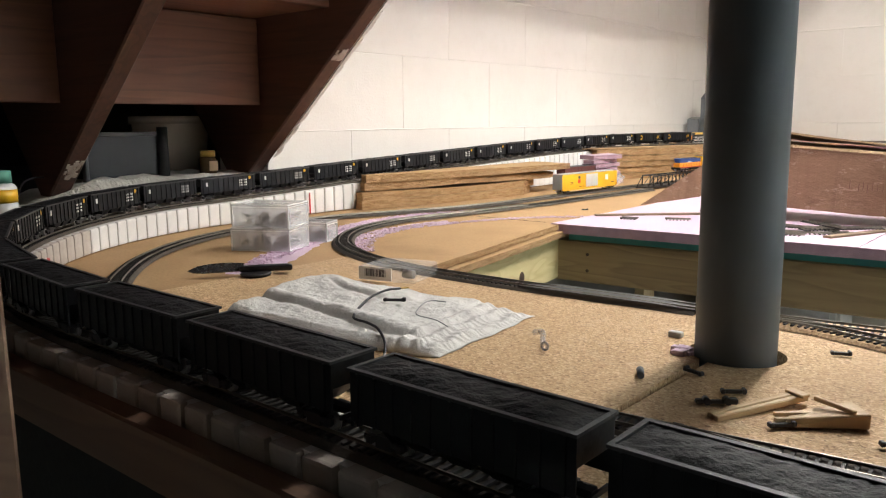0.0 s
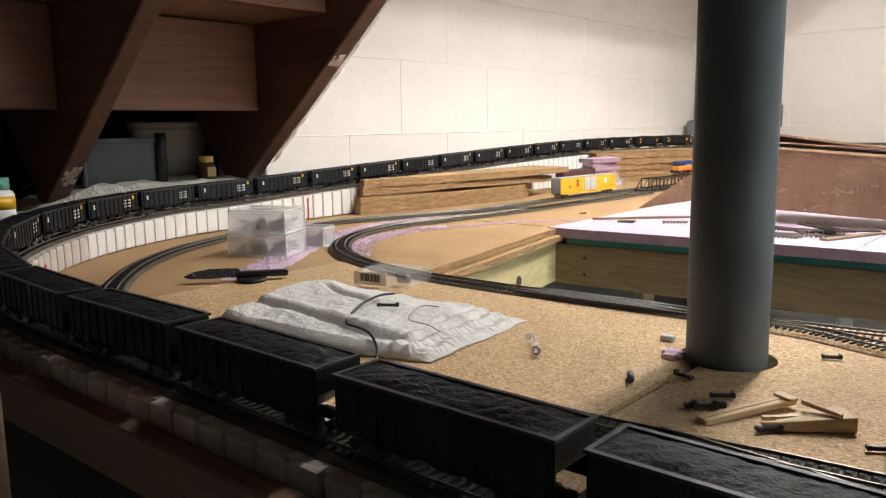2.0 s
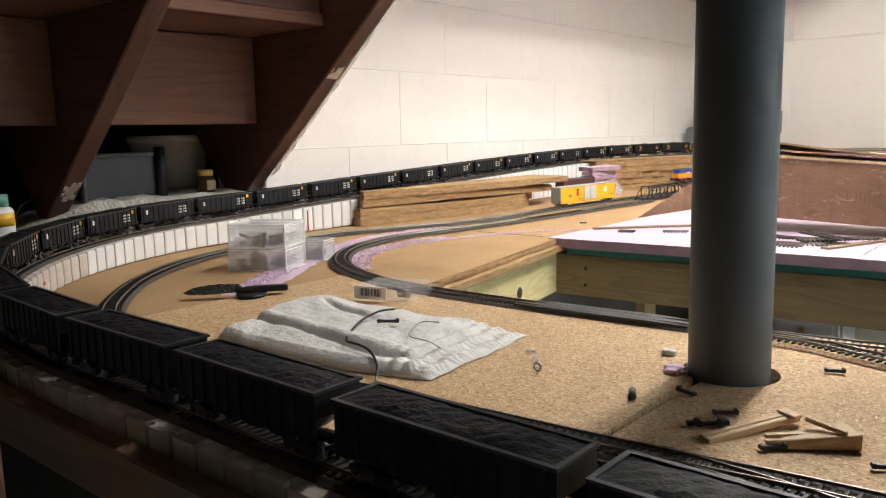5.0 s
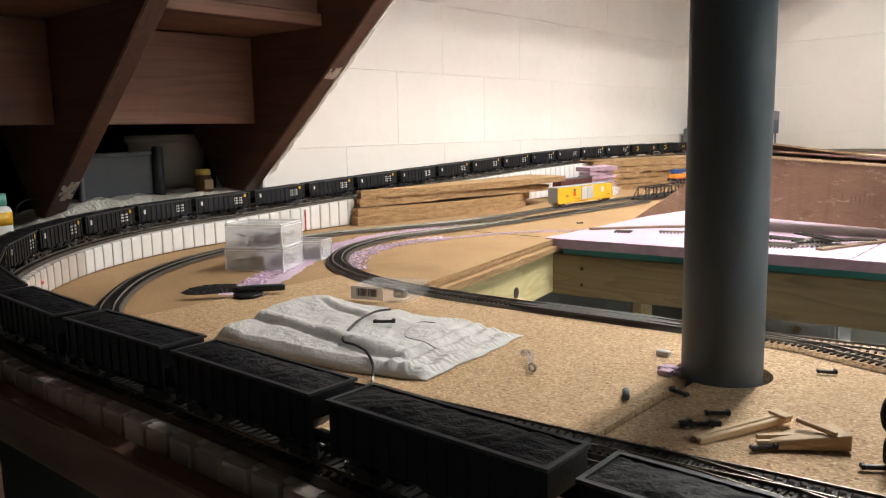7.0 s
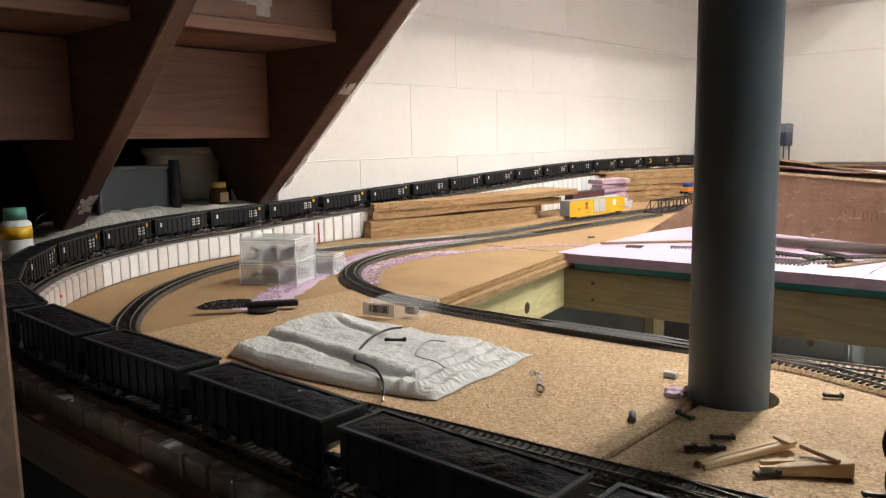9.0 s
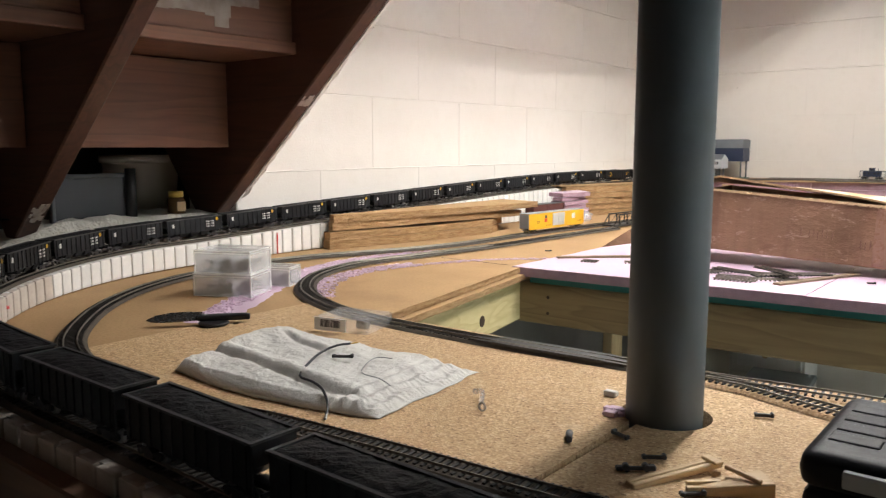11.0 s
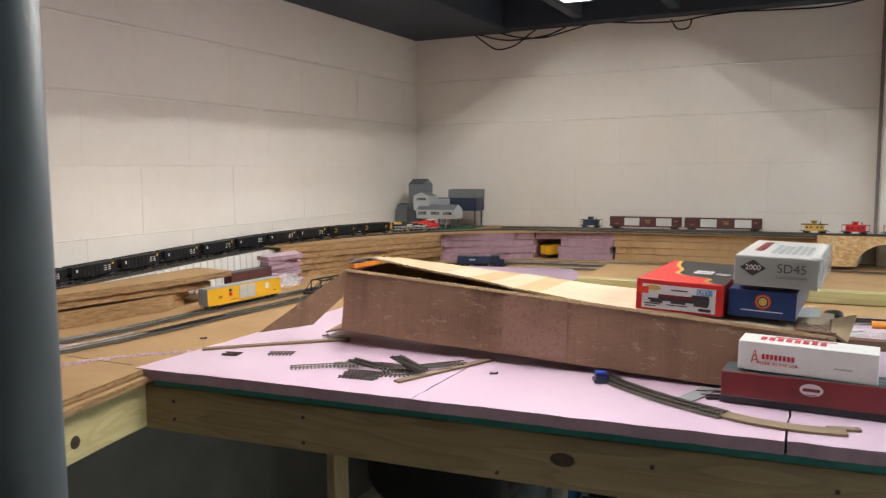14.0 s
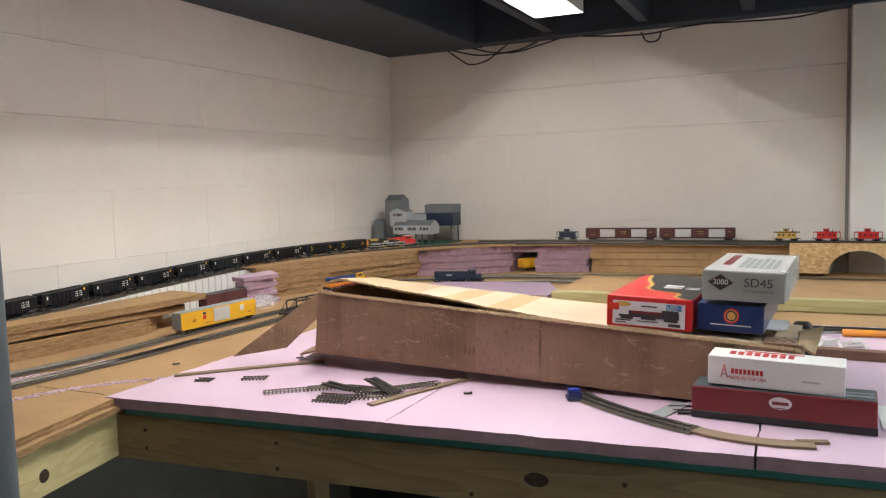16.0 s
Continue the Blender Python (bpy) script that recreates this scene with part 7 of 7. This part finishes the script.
# ---- pink dust and trimmed foam by the loop ----
def shavings(label, ctrl, width, n, seed, size=0.0035):
    rnd = random.Random(seed)
    ln = Line(spline([(x, y, Z0 - 0.0015) for x, y in ctrl]))
    bm = bmesh.new()
    for k in range(n):
        p, d = ln.at(rnd.uniform(0, ln.length))
        l = Vector((-d.y, d.x, 0))
        p = p + l * width * (rnd.random() ** 0.7 - 0.5)
        q = size * rnd.uniform(0.4, 1.2)
        m = Matrix.Translation(p) @ Euler((rnd.uniform(-0.3, 0.3), rnd.uniform(-0.3, 0.3), rnd.uniform(0, 3.1))).to_matrix().to_4x4()
        box(bm, -q, q, -q * 0.35, q * 0.35, 0, q * 0.45, 0, m)
    return tagged(part("foam_shavings", bm, M_FOAM), label, "shavings", kind="stuff")


shavings("loose pink foam shavings inside the track loop", [(-0.86, 1.10), (-0.94, 1.18), (-0.99, 1.28), (-1.005, 1.38), (-0.985, 1.50)], 0.05, 900, 1)
shavings("thin line of pink foam dust", [(-0.985, 1.45), (-0.93, 1.60), (-0.86, 1.70), (-0.79, 1.76)], 0.025, 420, 2, 0.003)
shavings("pink foam dust between the tracks", [(-0.86, 0.86), (-0.93, 0.96), (-1.0, 1.08), (-1.09, 1.25), (-1.14, 1.45), (-1.12, 1.60), (-1.06, 1.72)], 0.05, 1500, 3, 0.003)
for pts, w in (([(-0.845, 0.85), (-0.93, 0.985), (-1.02, 1.12), (-1.10, 1.28)], 0.062), ([(-1.10, 1.28), (-1.14, 1.42), (-1.115, 1.58), (-1.06, 1.70)], 0.04), ([(-1.07, 1.45), (-1.065, 1.55), (-1.075, 1.66), (-1.06, 1.85)], 0.03)):
    bm = bmesh.new()
    ln = spline([(x, y, Z0 - 0.0015) for x, y in pts], 0.008)
    prev = None
    for i, p in enumerate(ln):
        d = (ln[min(i + 1, len(ln) - 1)] - ln[max(i - 1, 0)]).normalized()
        l = Vector((-d.y, d.x, 0)) * w * (0.5 + 0.16 * noise.noise(Vector((i * 0.35, w, 0))))
        cur = [bm.verts.new(p + l), bm.verts.new(p - l)]
        if prev:
            bm.faces.new((prev[0], prev[1], cur[1], cur[0]))
        prev = cur
    struct("trim_foam_fill", bm, M_FOAM, "pink foam showing between the fibreboard sheets")
bm = bmesh.new()
cyl(bm, (-1.083, 0.672, 0.974), (-1.094, 0.662, 0.969), 0.004, n=10)
tagged(part("red_mark", bm, M_RED), "small red plastic flag on the incline", "flag")
struct("trim_red_line", nbm((-1.3537, -1.3527, 1.405, 1.408, Z0 + 0.001, 1.003)), M_RED, "red pencil line across the incline")

# ---- black carrying case ----
def case():
    t = thing("tool_case", "black plastic tool case with a smoked window lid on the board", "case", at=pose(0.19, 0.83, Z0))
    inv = t.matrix_world.inverted()
    made = []
    shell = plain("case_plastic", (0.012, 0.013, 0.016), (0.016, 0.017, 0.02), 0.45, fine=250, coarse=20, bumpy=0.08, spec=0.06)
    x0, x1, y0, y1, h = 0.016, 0.36, 0.748, 0.908, 0.050
    made.append(part("base", nbm((x0 + 0.003, x1 - 0.003, y0 + 0.003, y1 - 0.003, Z0 - 0.0005, Z0 + 0.022), bevel=0.008, seg=3), shell))
    made.append(part("lid", nbm((x0, x1, y0, y1, Z0 + 0.0225, Z0 + h), bevel=0.013, seg=5), shell, smooth=True))
    for k in range(4):
        made.append(part("rib", nbm((x0 + 0.012, x0 + 0.046, y0 + 0.034 + k * 0.026, y0 + 0.052 + k * 0.026, Z0 + h - 0.001, Z0 + h + 0.0012), bevel=0.0015, seg=2), shell))
    made.append(part("window", nbm((x0 + 0.062, x1 - 0.02, y0 + 0.022, y1 - 0.02, Z0 + h - 0.0006, Z0 + h + 0.0012), bevel=0.0006), M_GREYGLOSS, label="glossy smoked window"))
    made.append(part("latch", nbm((x0 + 0.03, x0 + 0.062, y0 - 0.004, y0 + 0.003, Z0 + 0.030, Z0 + 0.043), bevel=0.0025, seg=2), M_GREY, label="pale grey latch"))
    for ob in made:
        ob.parent, ob.matrix_parent_inverse = t, inv


M_GREYGLOSS = plain("smoked_window", (0.20, 0.19, 0.17), (0.12, 0.11, 0.10), 0.09, fine=60, coarse=12, bumpy=0.03)
case()

# ---- stuff by the low wall ----
bk = thing("bucket", "translucent cream plastic bucket in the crawl space", "bucket", at=pose(-1.80, 1.315, 1.03))
part("body", lathe(bmesh.new(), [(0.0, 0.001), (0.085, 0.0), (0.098, 0.155), (0.098, 0.158), (0.094, 0.157), (0.082, 0.004), (0, 0.004)], n=32), M_BUCKET, bk)
part("lip", lathe(bmesh.new(), [(0.098, 0.140), (0.104, 0.140), (0.104, 0.160), (0.098, 0.160)], n=32), M_BUCKET, bk)
pn = thing("plastic_tray", "dark slate plastic tray standing on the ledge", "tray", at=pose(-1.52, 1.035, 1.046, 0, 0, 90))
part("face", nbm((-0.09, 0.088, -0.004, 0.004, 0.002, 0.106), bevel=0.003), plain("slate_plastic", (0.022, 0.025, 0.032), (0.016, 0.018, 0.023), 0.4, bumpy=0.05), pn)
part("end_post", cyl(bmesh.new(), (0.085, -0.010, 0.0), (0.085, -0.010, 0.118), 0.012, n=16), M_BLACK, pn)
part("rail", nbm((-0.09, 0.086, -0.009, 0.002, 0.098, 0.108), bevel=0.002), M_DKGREY, pn)
part("side", nbm((-0.094, -0.086, -0.012, 0.006, 0.0, 0.104), bevel=0.002), M_DKGREY, pn)
jr = thing("glass_jar", "small amber jar with a brass lid on the ledge", "jar", at=pose(-1.50, 1.227, 1.052))
part("jar", lathe(bmesh.new(), [(0, 0), (0.019, 0.001), (0.021, 0.006), (0.021, 0.036), (0.016, 0.044), (0, 0.044)], n=20), plain("amber", (0.10, 0.055, 0.02), None, 0.2), jr)
part("lid", lathe(bmesh.new(), [(0.0165, 0.042), (0.0172, 0.042), (0.0172, 0.056), (0, 0.0565)], n=20), M_GOLD, jr, "dull brass lid")
part("label", nbm((0.0195, 0.0215, -0.010, 0.012, 0.010, 0.032)), M_CARD_IN, jr)
bo = thing("glue_bottle", "white glue bottle with yellow and green label bands", "bottle", at=pose(-1.322, 0.704, Z0 - 0.001))
part("bottle", lathe(bmesh.new(), [(0, 0), (0.023, 0.001), (0.025, 0.006), (0.025, 0.114), (0.022, 0.120), (0.015, 0.123), (0.014, 0.126), (0, 0.126)], n=24), M_WHITE, bo)
part("band", lathe(bmesh.new(), [(0.0251, 0.090), (0.0256, 0.090), (0.0256, 0.112), (0.0251, 0.112)], n=24), M_YELLOW, bo, "yellow band")
part("band", lathe(bmesh.new(), [(0.0251, 0.038), (0.0256, 0.038), (0.0256, 0.060), (0.0251, 0.060)], n=24), plain("green_band", (0.02, 0.13, 0.08), None, 0.4), bo, "green band")
part("cap", lathe(bmesh.new(), [(0.017, 0.123), (0.0185, 0.123), (0.018, 0.143), (0, 0.144)], n=20), plain("green_cap", (0.10, 0.30, 0.22), None, 0.4), bo, "pale green cap")
c = wire("cord", [(-1.5, 0.80, 1.035), (-1.5, 0.815, 1.062), (-1.5, 0.85, 1.068), (-1.5, 0.875, 1.05), (-1.5, 0.88, 1.035)], 0.002, M_CABLE)
tagged(c, "black cord looping over the ledge", "cord")
pt = thing("clay_pot", "brown clay pot in the crawl space", "pot", at=pose(-1.62, 0.72, 1.03))
part("pot", lathe(bmesh.new(), [(0, 0), (0.05, 0.0), (0.062, 0.04), (0.055, 0.085), (0.045, 0.10), (0.048, 0.11), (0.043, 0.11), (0.04, 0.1), (0, 0.09)], n=24), plain("clay", (0.20, 0.085, 0.04), None, 0.6), pt)
# post at the near end of the layout
struct("post", nbm((-0.460, -0.407, 0.322, 0.36, ZF, 2.2), bevel=0.003), M_FASCIA, "brown wooden post at the edge of the layout")

# ---- on the floor below the layout ----
can = thing("paint_can", "white and blue metal paint can on the floor", "can", at=pose(-0.589, 3.80, ZF))
part("can", lathe(bmesh.new(), [(0, 0.001), (0.065, 0.0), (0.067, 0.004), (0.065, 0.008), (0.065, 0.222), (0.068, 0.228), (0.065, 0.232), (0.058, 0.228), (0, 0.227)], n=32), M_WHITE, can)
bm = bmesh.new()
for i in range(14):
    a0, a1 = math.radians(-66 + i * 9), math.radians(-57 + i * 9)
    vs = [bm.verts.new((0.0657 * math.cos(a), 0.0657 * math.sin(a), z)) for a, z in ((a0, 0.012), (a1, 0.012), (a1, 0.216), (a0, 0.216))]
    bm.faces.new(vs)
part("label", bm, plain("blue_label", (0.05, 0.16, 0.42), None, 0.4), can, "blue label")
wire("bail", [(-0.067, 0, 0.21), (-0.062, 0, 0.262), (0, 0, 0.262), (0.062, 0, 0.262), (0.067, 0, 0.21)], 0.002, M_STEEL, can, "wire handle")


def work_lamp():
    t = thing("work_light", "twin black halogen work light on a yellow bar", "work light", at=pose(-0.28, 3.80, ZF))
    for x in (-0.14, 0.145):
        bm = bmesh.new()
        prof = [(-0.073, 0.05), (0.073, 0.05), (0.066, 0.085), (0.054, 0.165), (0.042, 0.195), (-0.042, 0.195), (-0.054, 0.165), (-0.066, 0.085)]
        f = [bm.verts.new((x + a, -0.045, z)) for a, z in prof]
        b = [bm.verts.new((x + a * 0.85, 0.05, z)) for a, z in prof]
        bm.faces.new(f), bm.faces.new(b[::-1])
        for i in range(len(prof)):
            bm.faces.new((f[i], b[i], b[(i + 1) % len(prof)], f[(i + 1) % len(prof)]))
        bmesh.ops.recalc_face_normals(bm, faces=bm.faces[:])
        h = part("lamp_head", bm, M_BLACK, t)
        for k in range(4):
            part("fin", nbm((x - 0.052, x + 0.052, -0.052, -0.045, 0.075 + k * 0.026, 0.082 + k * 0.026)), M_BLACK, h)
        part("sticker", nbm((x - 0.028, x + 0.014, -0.054, -0.0525, 0.09, 0.13)), M_CARD_IN, h, "tan warning sticker")
        part("front_rim", nbm((x - 0.085, x + 0.075, -0.09, -0.03, 0.0, 0.03), bevel=0.004), M_BLACK, t)
        part("yoke", nbm((x + 0.074, x + 0.080, -0.01, 0.005, 0.09, 0.222), (x - 0.080, x - 0.074, -0.01, 0.005, 0.09, 0.222), (x - 0.080, x + 0.080, -0.01, 0.005, 0.217, 0.223), (x - 0.06, x + 0.06, -0.03, 0.04, 0.03, 0.051)), M_BLACK, t)
        part("knob", cyl(bmesh.new(), (x + 0.08, 0, 0.125), (x + 0.115, 0, 0.125), 0.004, n=8), M_BLACK, t)
        part("knob_head", cyl(bmesh.new(), (x + 0.112, 0, 0.125), (x + 0.122, 0, 0.125), 0.017, n=12), M_BLACK, t)
    part("bar", nbm((-0.185, 0.26, -0.016, 0.010, 0.224, 0.244), bevel=0.002), M_YELLOW, t, "yellow steel bar")
    part("handle", nbm((-0.005, 0.035, -0.012, 0.006, 0.244, 0.36), (-0.05, 0.08, -0.014, 0.008, 0.355, 0.38), bevel=0.003), M_YELLOW, t, "yellow hand grip")
    part("clamp", nbm((-0.008, 0.038, -0.022, 0.014, 0.212, 0.262), bevel=0.003), M_BLACK, t)
    for a, b, c_ in ((-0.16, -0.08, 0.0), (0.19, 0.11, 0.03)):
        wire("cord", [(a, 0.02, 0.19), ((a + b) / 2, 0.03, 0.29), (b, 0.03, 0.34), (c_, 0.01, 0.31)], 0.005, M_CABLE, t)


work_lamp()
ch = thing("swivel_chair", "black padded office chair back under the layout", "chair", at=pose(-0.82, 2.95, ZF))
bm = bmesh.new()
bmesh.ops.create_uvsphere(bm, u_segments=32, v_segments=16, radius=1.0)
for v in bm.verts:
    q = v.co
    v.co = Vector((math.copysign(abs(q.x) ** 0.75, q.x) * 0.28, q.y * 0.06, 0.37 + math.copysign(abs(q.z) ** 0.7, q.z) * 0.15))
part("backrest", bm, plain("black_fabric", (0.012, 0.012, 0.014), (0.02, 0.02, 0.022), 0.8, fine=400, bumpy=0.4), ch, smooth=True)
bm = nbm((-0.24, 0.24, 0.02, 0.46, 0.23, 0.30), bevel=0.03, seg=3)
part("seat", bm, M_BLACK, ch, smooth=True)
part("stem", cyl(bmesh.new(), (0, 0.24, 0.0), (0, 0.24, 0.24), 0.03, n=16), M_BLACK, ch)
bn = thing("storage_bin", "blue grey plastic storage bin on the floor", "bin", at=pose(-0.725, 3.545, ZF, 0, 0, 6))
part("body", nbm((-0.14, 0.10, -0.105, 0.105, 0.0, 0.36), bevel=0.012, seg=2), plain("bin_plastic", (0.16, 0.20, 0.22), (0.13, 0.165, 0.18), 0.45), bn)
part("lid", nbm((-0.15, 0.11, -0.115, 0.115, 0.36, 0.385), bevel=0.006), plain("bin_lid", (0.20, 0.24, 0.26), None, 0.45), bn)
dr = thing("drawer_unit", "white painted drawer unit with a framed front", "cabinet", at=pose(-0.70, 3.69, ZF, 0, 0, 3))
part("body", nbm((-0.30, 0.02, 0.0, 0.27, 0.0, 0.57), bevel=0.004), M_WHITE, dr)
for z in (0.14, 0.35):
    d_ = part("drawer", nbm((-0.285, 0.005, -0.012, 0.0, z, z + 0.18), bevel=0.003), M_WHITE, dr)
    part("panel", nbm((-0.26, -0.02, -0.015, -0.0115, z + 0.025, z + 0.155), bevel=0.002), M_PALE, d_)
    part("knob", cyl(bmesh.new(), (-0.14, -0.015, z + 0.09), (-0.14, -0.035, z + 0.09), 0.014, n=16), M_CARD_IN, d_)
cl = thing("plastic_jar", "large clear ribbed plastic jar standing on the board", "jar", at=pose(0.315, 0.962, Z0 - 0.0005))
part("jar", lathe(bmesh.new(), [(0, 0.001), (0.046, 0.0), (0.051, 0.008), (0.048, 0.03), (0.051, 0.05), (0.048, 0.07), (0.051, 0.09), (0.048, 0.106), (0.046, 0.112)], n=40), M_JAR, cl)
part("lid", lathe(bmesh.new(), [(0.046, 0.110), (0.050, 0.111), (0.050, 0.120), (0.043, 0.125), (0, 0.126)], n=40), M_JAR, cl, "clear domed lid")

# odds and ends behind the long carton
strip("brown wooden rod lying on the foam", [(0.44, 2.352), (0.73, 2.34)], 0.03, 0.02, M_FASCIA, "wooden_rod", "rod")
sd = thing("screwdriver", "screwdriver with an orange handle on the foam", "tool", at=pose(0.60, 2.60, Z0 + 0.0092, 0, 0, 4))
part("handle", cyl(bmesh.new(), (-0.08, 0, 0), (0.04, 0, 0), 0.009, 0.008, 16), M_ORANGE, sd)
part("shaft", cyl(bmesh.new(), (-0.08, 0, 0), (-0.22, 0, -0.005), 0.003, n=8), M_STEEL, sd)
bm = bmesh.new()
rnd = random.Random(8)
for k in range(60):
    m = pose(rnd.uniform(0.43, 0.56), rnd.uniform(2.42, 2.52), Z0 + rnd.uniform(0.002, 0.012), rnd.uniform(-15, 15), rnd.uniform(-15, 15), rnd.uniform(0, 180))
    box(bm, -0.022, 0.022, -0.002, 0.002, -0.0004, 0.0004, 0, m)
tagged(part("paper_shreds", bm, M_WHITE), "heap of white paper shreds on the foam", "shreds", kind="stuff")
for y in (2.63, 2.66, 2.69):
    strip("dark flex track laid along the back of the foam", [(0.30, y), (0.72, y + 0.01)], 0.012, 0.005, M_TIE, "track_scrap", "scrap")
bm = nbm((0.415, 0.45, 2.10, 2.17, Z0, 1.062), bevel=0.012, seg=3)
tagged(part("black_block", bm, M_BLACK, smooth=True), "rounded black plastic block behind the box", "block")
tagged(part("paper_sheet", nbm((0.372, 0.41, 1.96, 2.06, 1.0785, 1.0795)), M_WHITECARD), "white paper sheet on the long carton", "paper")
tagged(part("paper_sheet", nbm((0.545, 0.64, 1.86, 1.99, Z0 + 0.0005, Z0 + 0.002)), M_WHITECARD), "white paper sheet beside the red box", "paper")

# knots and screw heads in the timber
bm = cyl(bmesh.new(), (0, -0.0002, 0), (0, -0.0017, 0), 0.015, 0.012, n=20)
bm.transform(APRON @ Matrix.Translation((0.853, 0, 0.878)) @ Matrix.Diagonal((1.35, 1, 0.75, 1)))
struct("trim_knot", bm, M_KNOT, "dark knot in the pine joist")
for x, z in ((0.085, 0.890), (0.378, 0.892), (0.378, 0.845), (0.085, 0.855), (0.99, 0.885), (0.745, 0.842), (1.24, 0.885)):
    bm = cyl(bmesh.new(), (x, -0.0002, z), (x, -0.0017, z), 0.0035, n=10)
    bm.transform(APRON)
    struct("trim_screw", bm, M_KNOT, "dark screw head in the joist")

# ---- blocks of the walls ----
face = {}


def block(parent, w, h, at_, turn):
    key = (round(w, 3), round(h, 3))
    if key not in face:
        bm = nbm((0.0001, w - 0.0001, -0.0016, 0.002, 0.0006, h - 0.0006))
        top = [e for e in bm.edges if all(v.co.y < -0.001 for v in e.verts)]
        bmesh.ops.bevel(bm, geom=top, offset=0.0009, segments=1, affect="EDGES")
        me = bpy.data.meshes.new("block")
        bm.to_mesh(me)
        bm.free()
        me.materials.append(M_WALL)
        face[key] = me
    ob = new("block", face[key])
    ob.parent = parent
    ob.matrix_basis = at_ @ turn
    return ob


def lay_wall(parent, u0, u1, first, place, turn):
    """Courses of blocks from z = 0.74 up; first gives a joint of the even courses."""
    for k in range(-2, 5):
        z = ZD + k * COURSE
        j = first + (0 if k % 2 == 0 else COURSE)
        u = j - math.ceil((j - u0) / BLOCK) * BLOCK
        while u < u1:
            a, b = max(u, u0), min(u + BLOCK, u1)
            if b - a > 0.02:
                block(parent, b - a, min(COURSE, 2.19 - z), place(a, b, z), turn)
            u += BLOCK


lay_wall(wall_west, 1.35, YW, 1.827, lambda a, b, z: Matrix.Translation((XW - 0.004, a, z)), Matrix.Rotation(math.radians(90), 4, "Z"))
lay_wall(wall_north, XW, 0.597, -1.025, lambda a, b, z: Matrix.Translation((a, YW + 0.004, z)), Matrix.Identity(4))
lay_wall(wall_north, 1.25, 4.3, 1.45, lambda a, b, z: Matrix.Translation((a, YW + 0.004, z)), Matrix.Identity(4))


# raised mortar lines left by the brush
def ridge(label, a, b, z, out, size=1.0):
    a, b = Vector((*a, z)), Vector((*b, z))
    n = int((b - a).length / 0.012)
    bm = bmesh.new()
    rows = []
    for i in range(n + 1):
        p = a + (b - a) * i / n
        k = noise.noise(Vector((i * 0.21, z * 9, 1)))
        h, w = size * (0.0036 + 0.0015 * k), size * (0.0042 + 0.001 * noise.noise(Vector((i * 0.1, z * 5, 6))))
        rows.append([bm.verts.new(p + out * e + Vector((0, 0, d + 0.0012 * k))) for e, d in ((-0.0005, -w), (h, -w * 0.4), (h, w * 0.4), (-0.0005, w))])
    for p, q in zip(rows, rows[1:]):
        for k in range(3):
            bm.faces.new((p[k], q[k], q[k + 1], p[k + 1]))
    bmesh.ops.recalc_face_normals(bm, faces=bm.faces[:])
    struct("trim_joint", bm, M_WALL, label, True)


for k in (0, 2, 3):
    ridge("raised mortar line between block courses", (XW - 0.0024, 1.36), (XW - 0.0024, YW - 0.005), ZD + k * COURSE, Vector((1, 0, 0)), 1.0 if k else 0.45)
for k in (2, 3):
    ridge("raised mortar line between block courses", (XW + 0.005, YW + 0.0024), (0.595, YW + 0.0024), ZD + k * COURSE, Vector((0, -1, 0)))
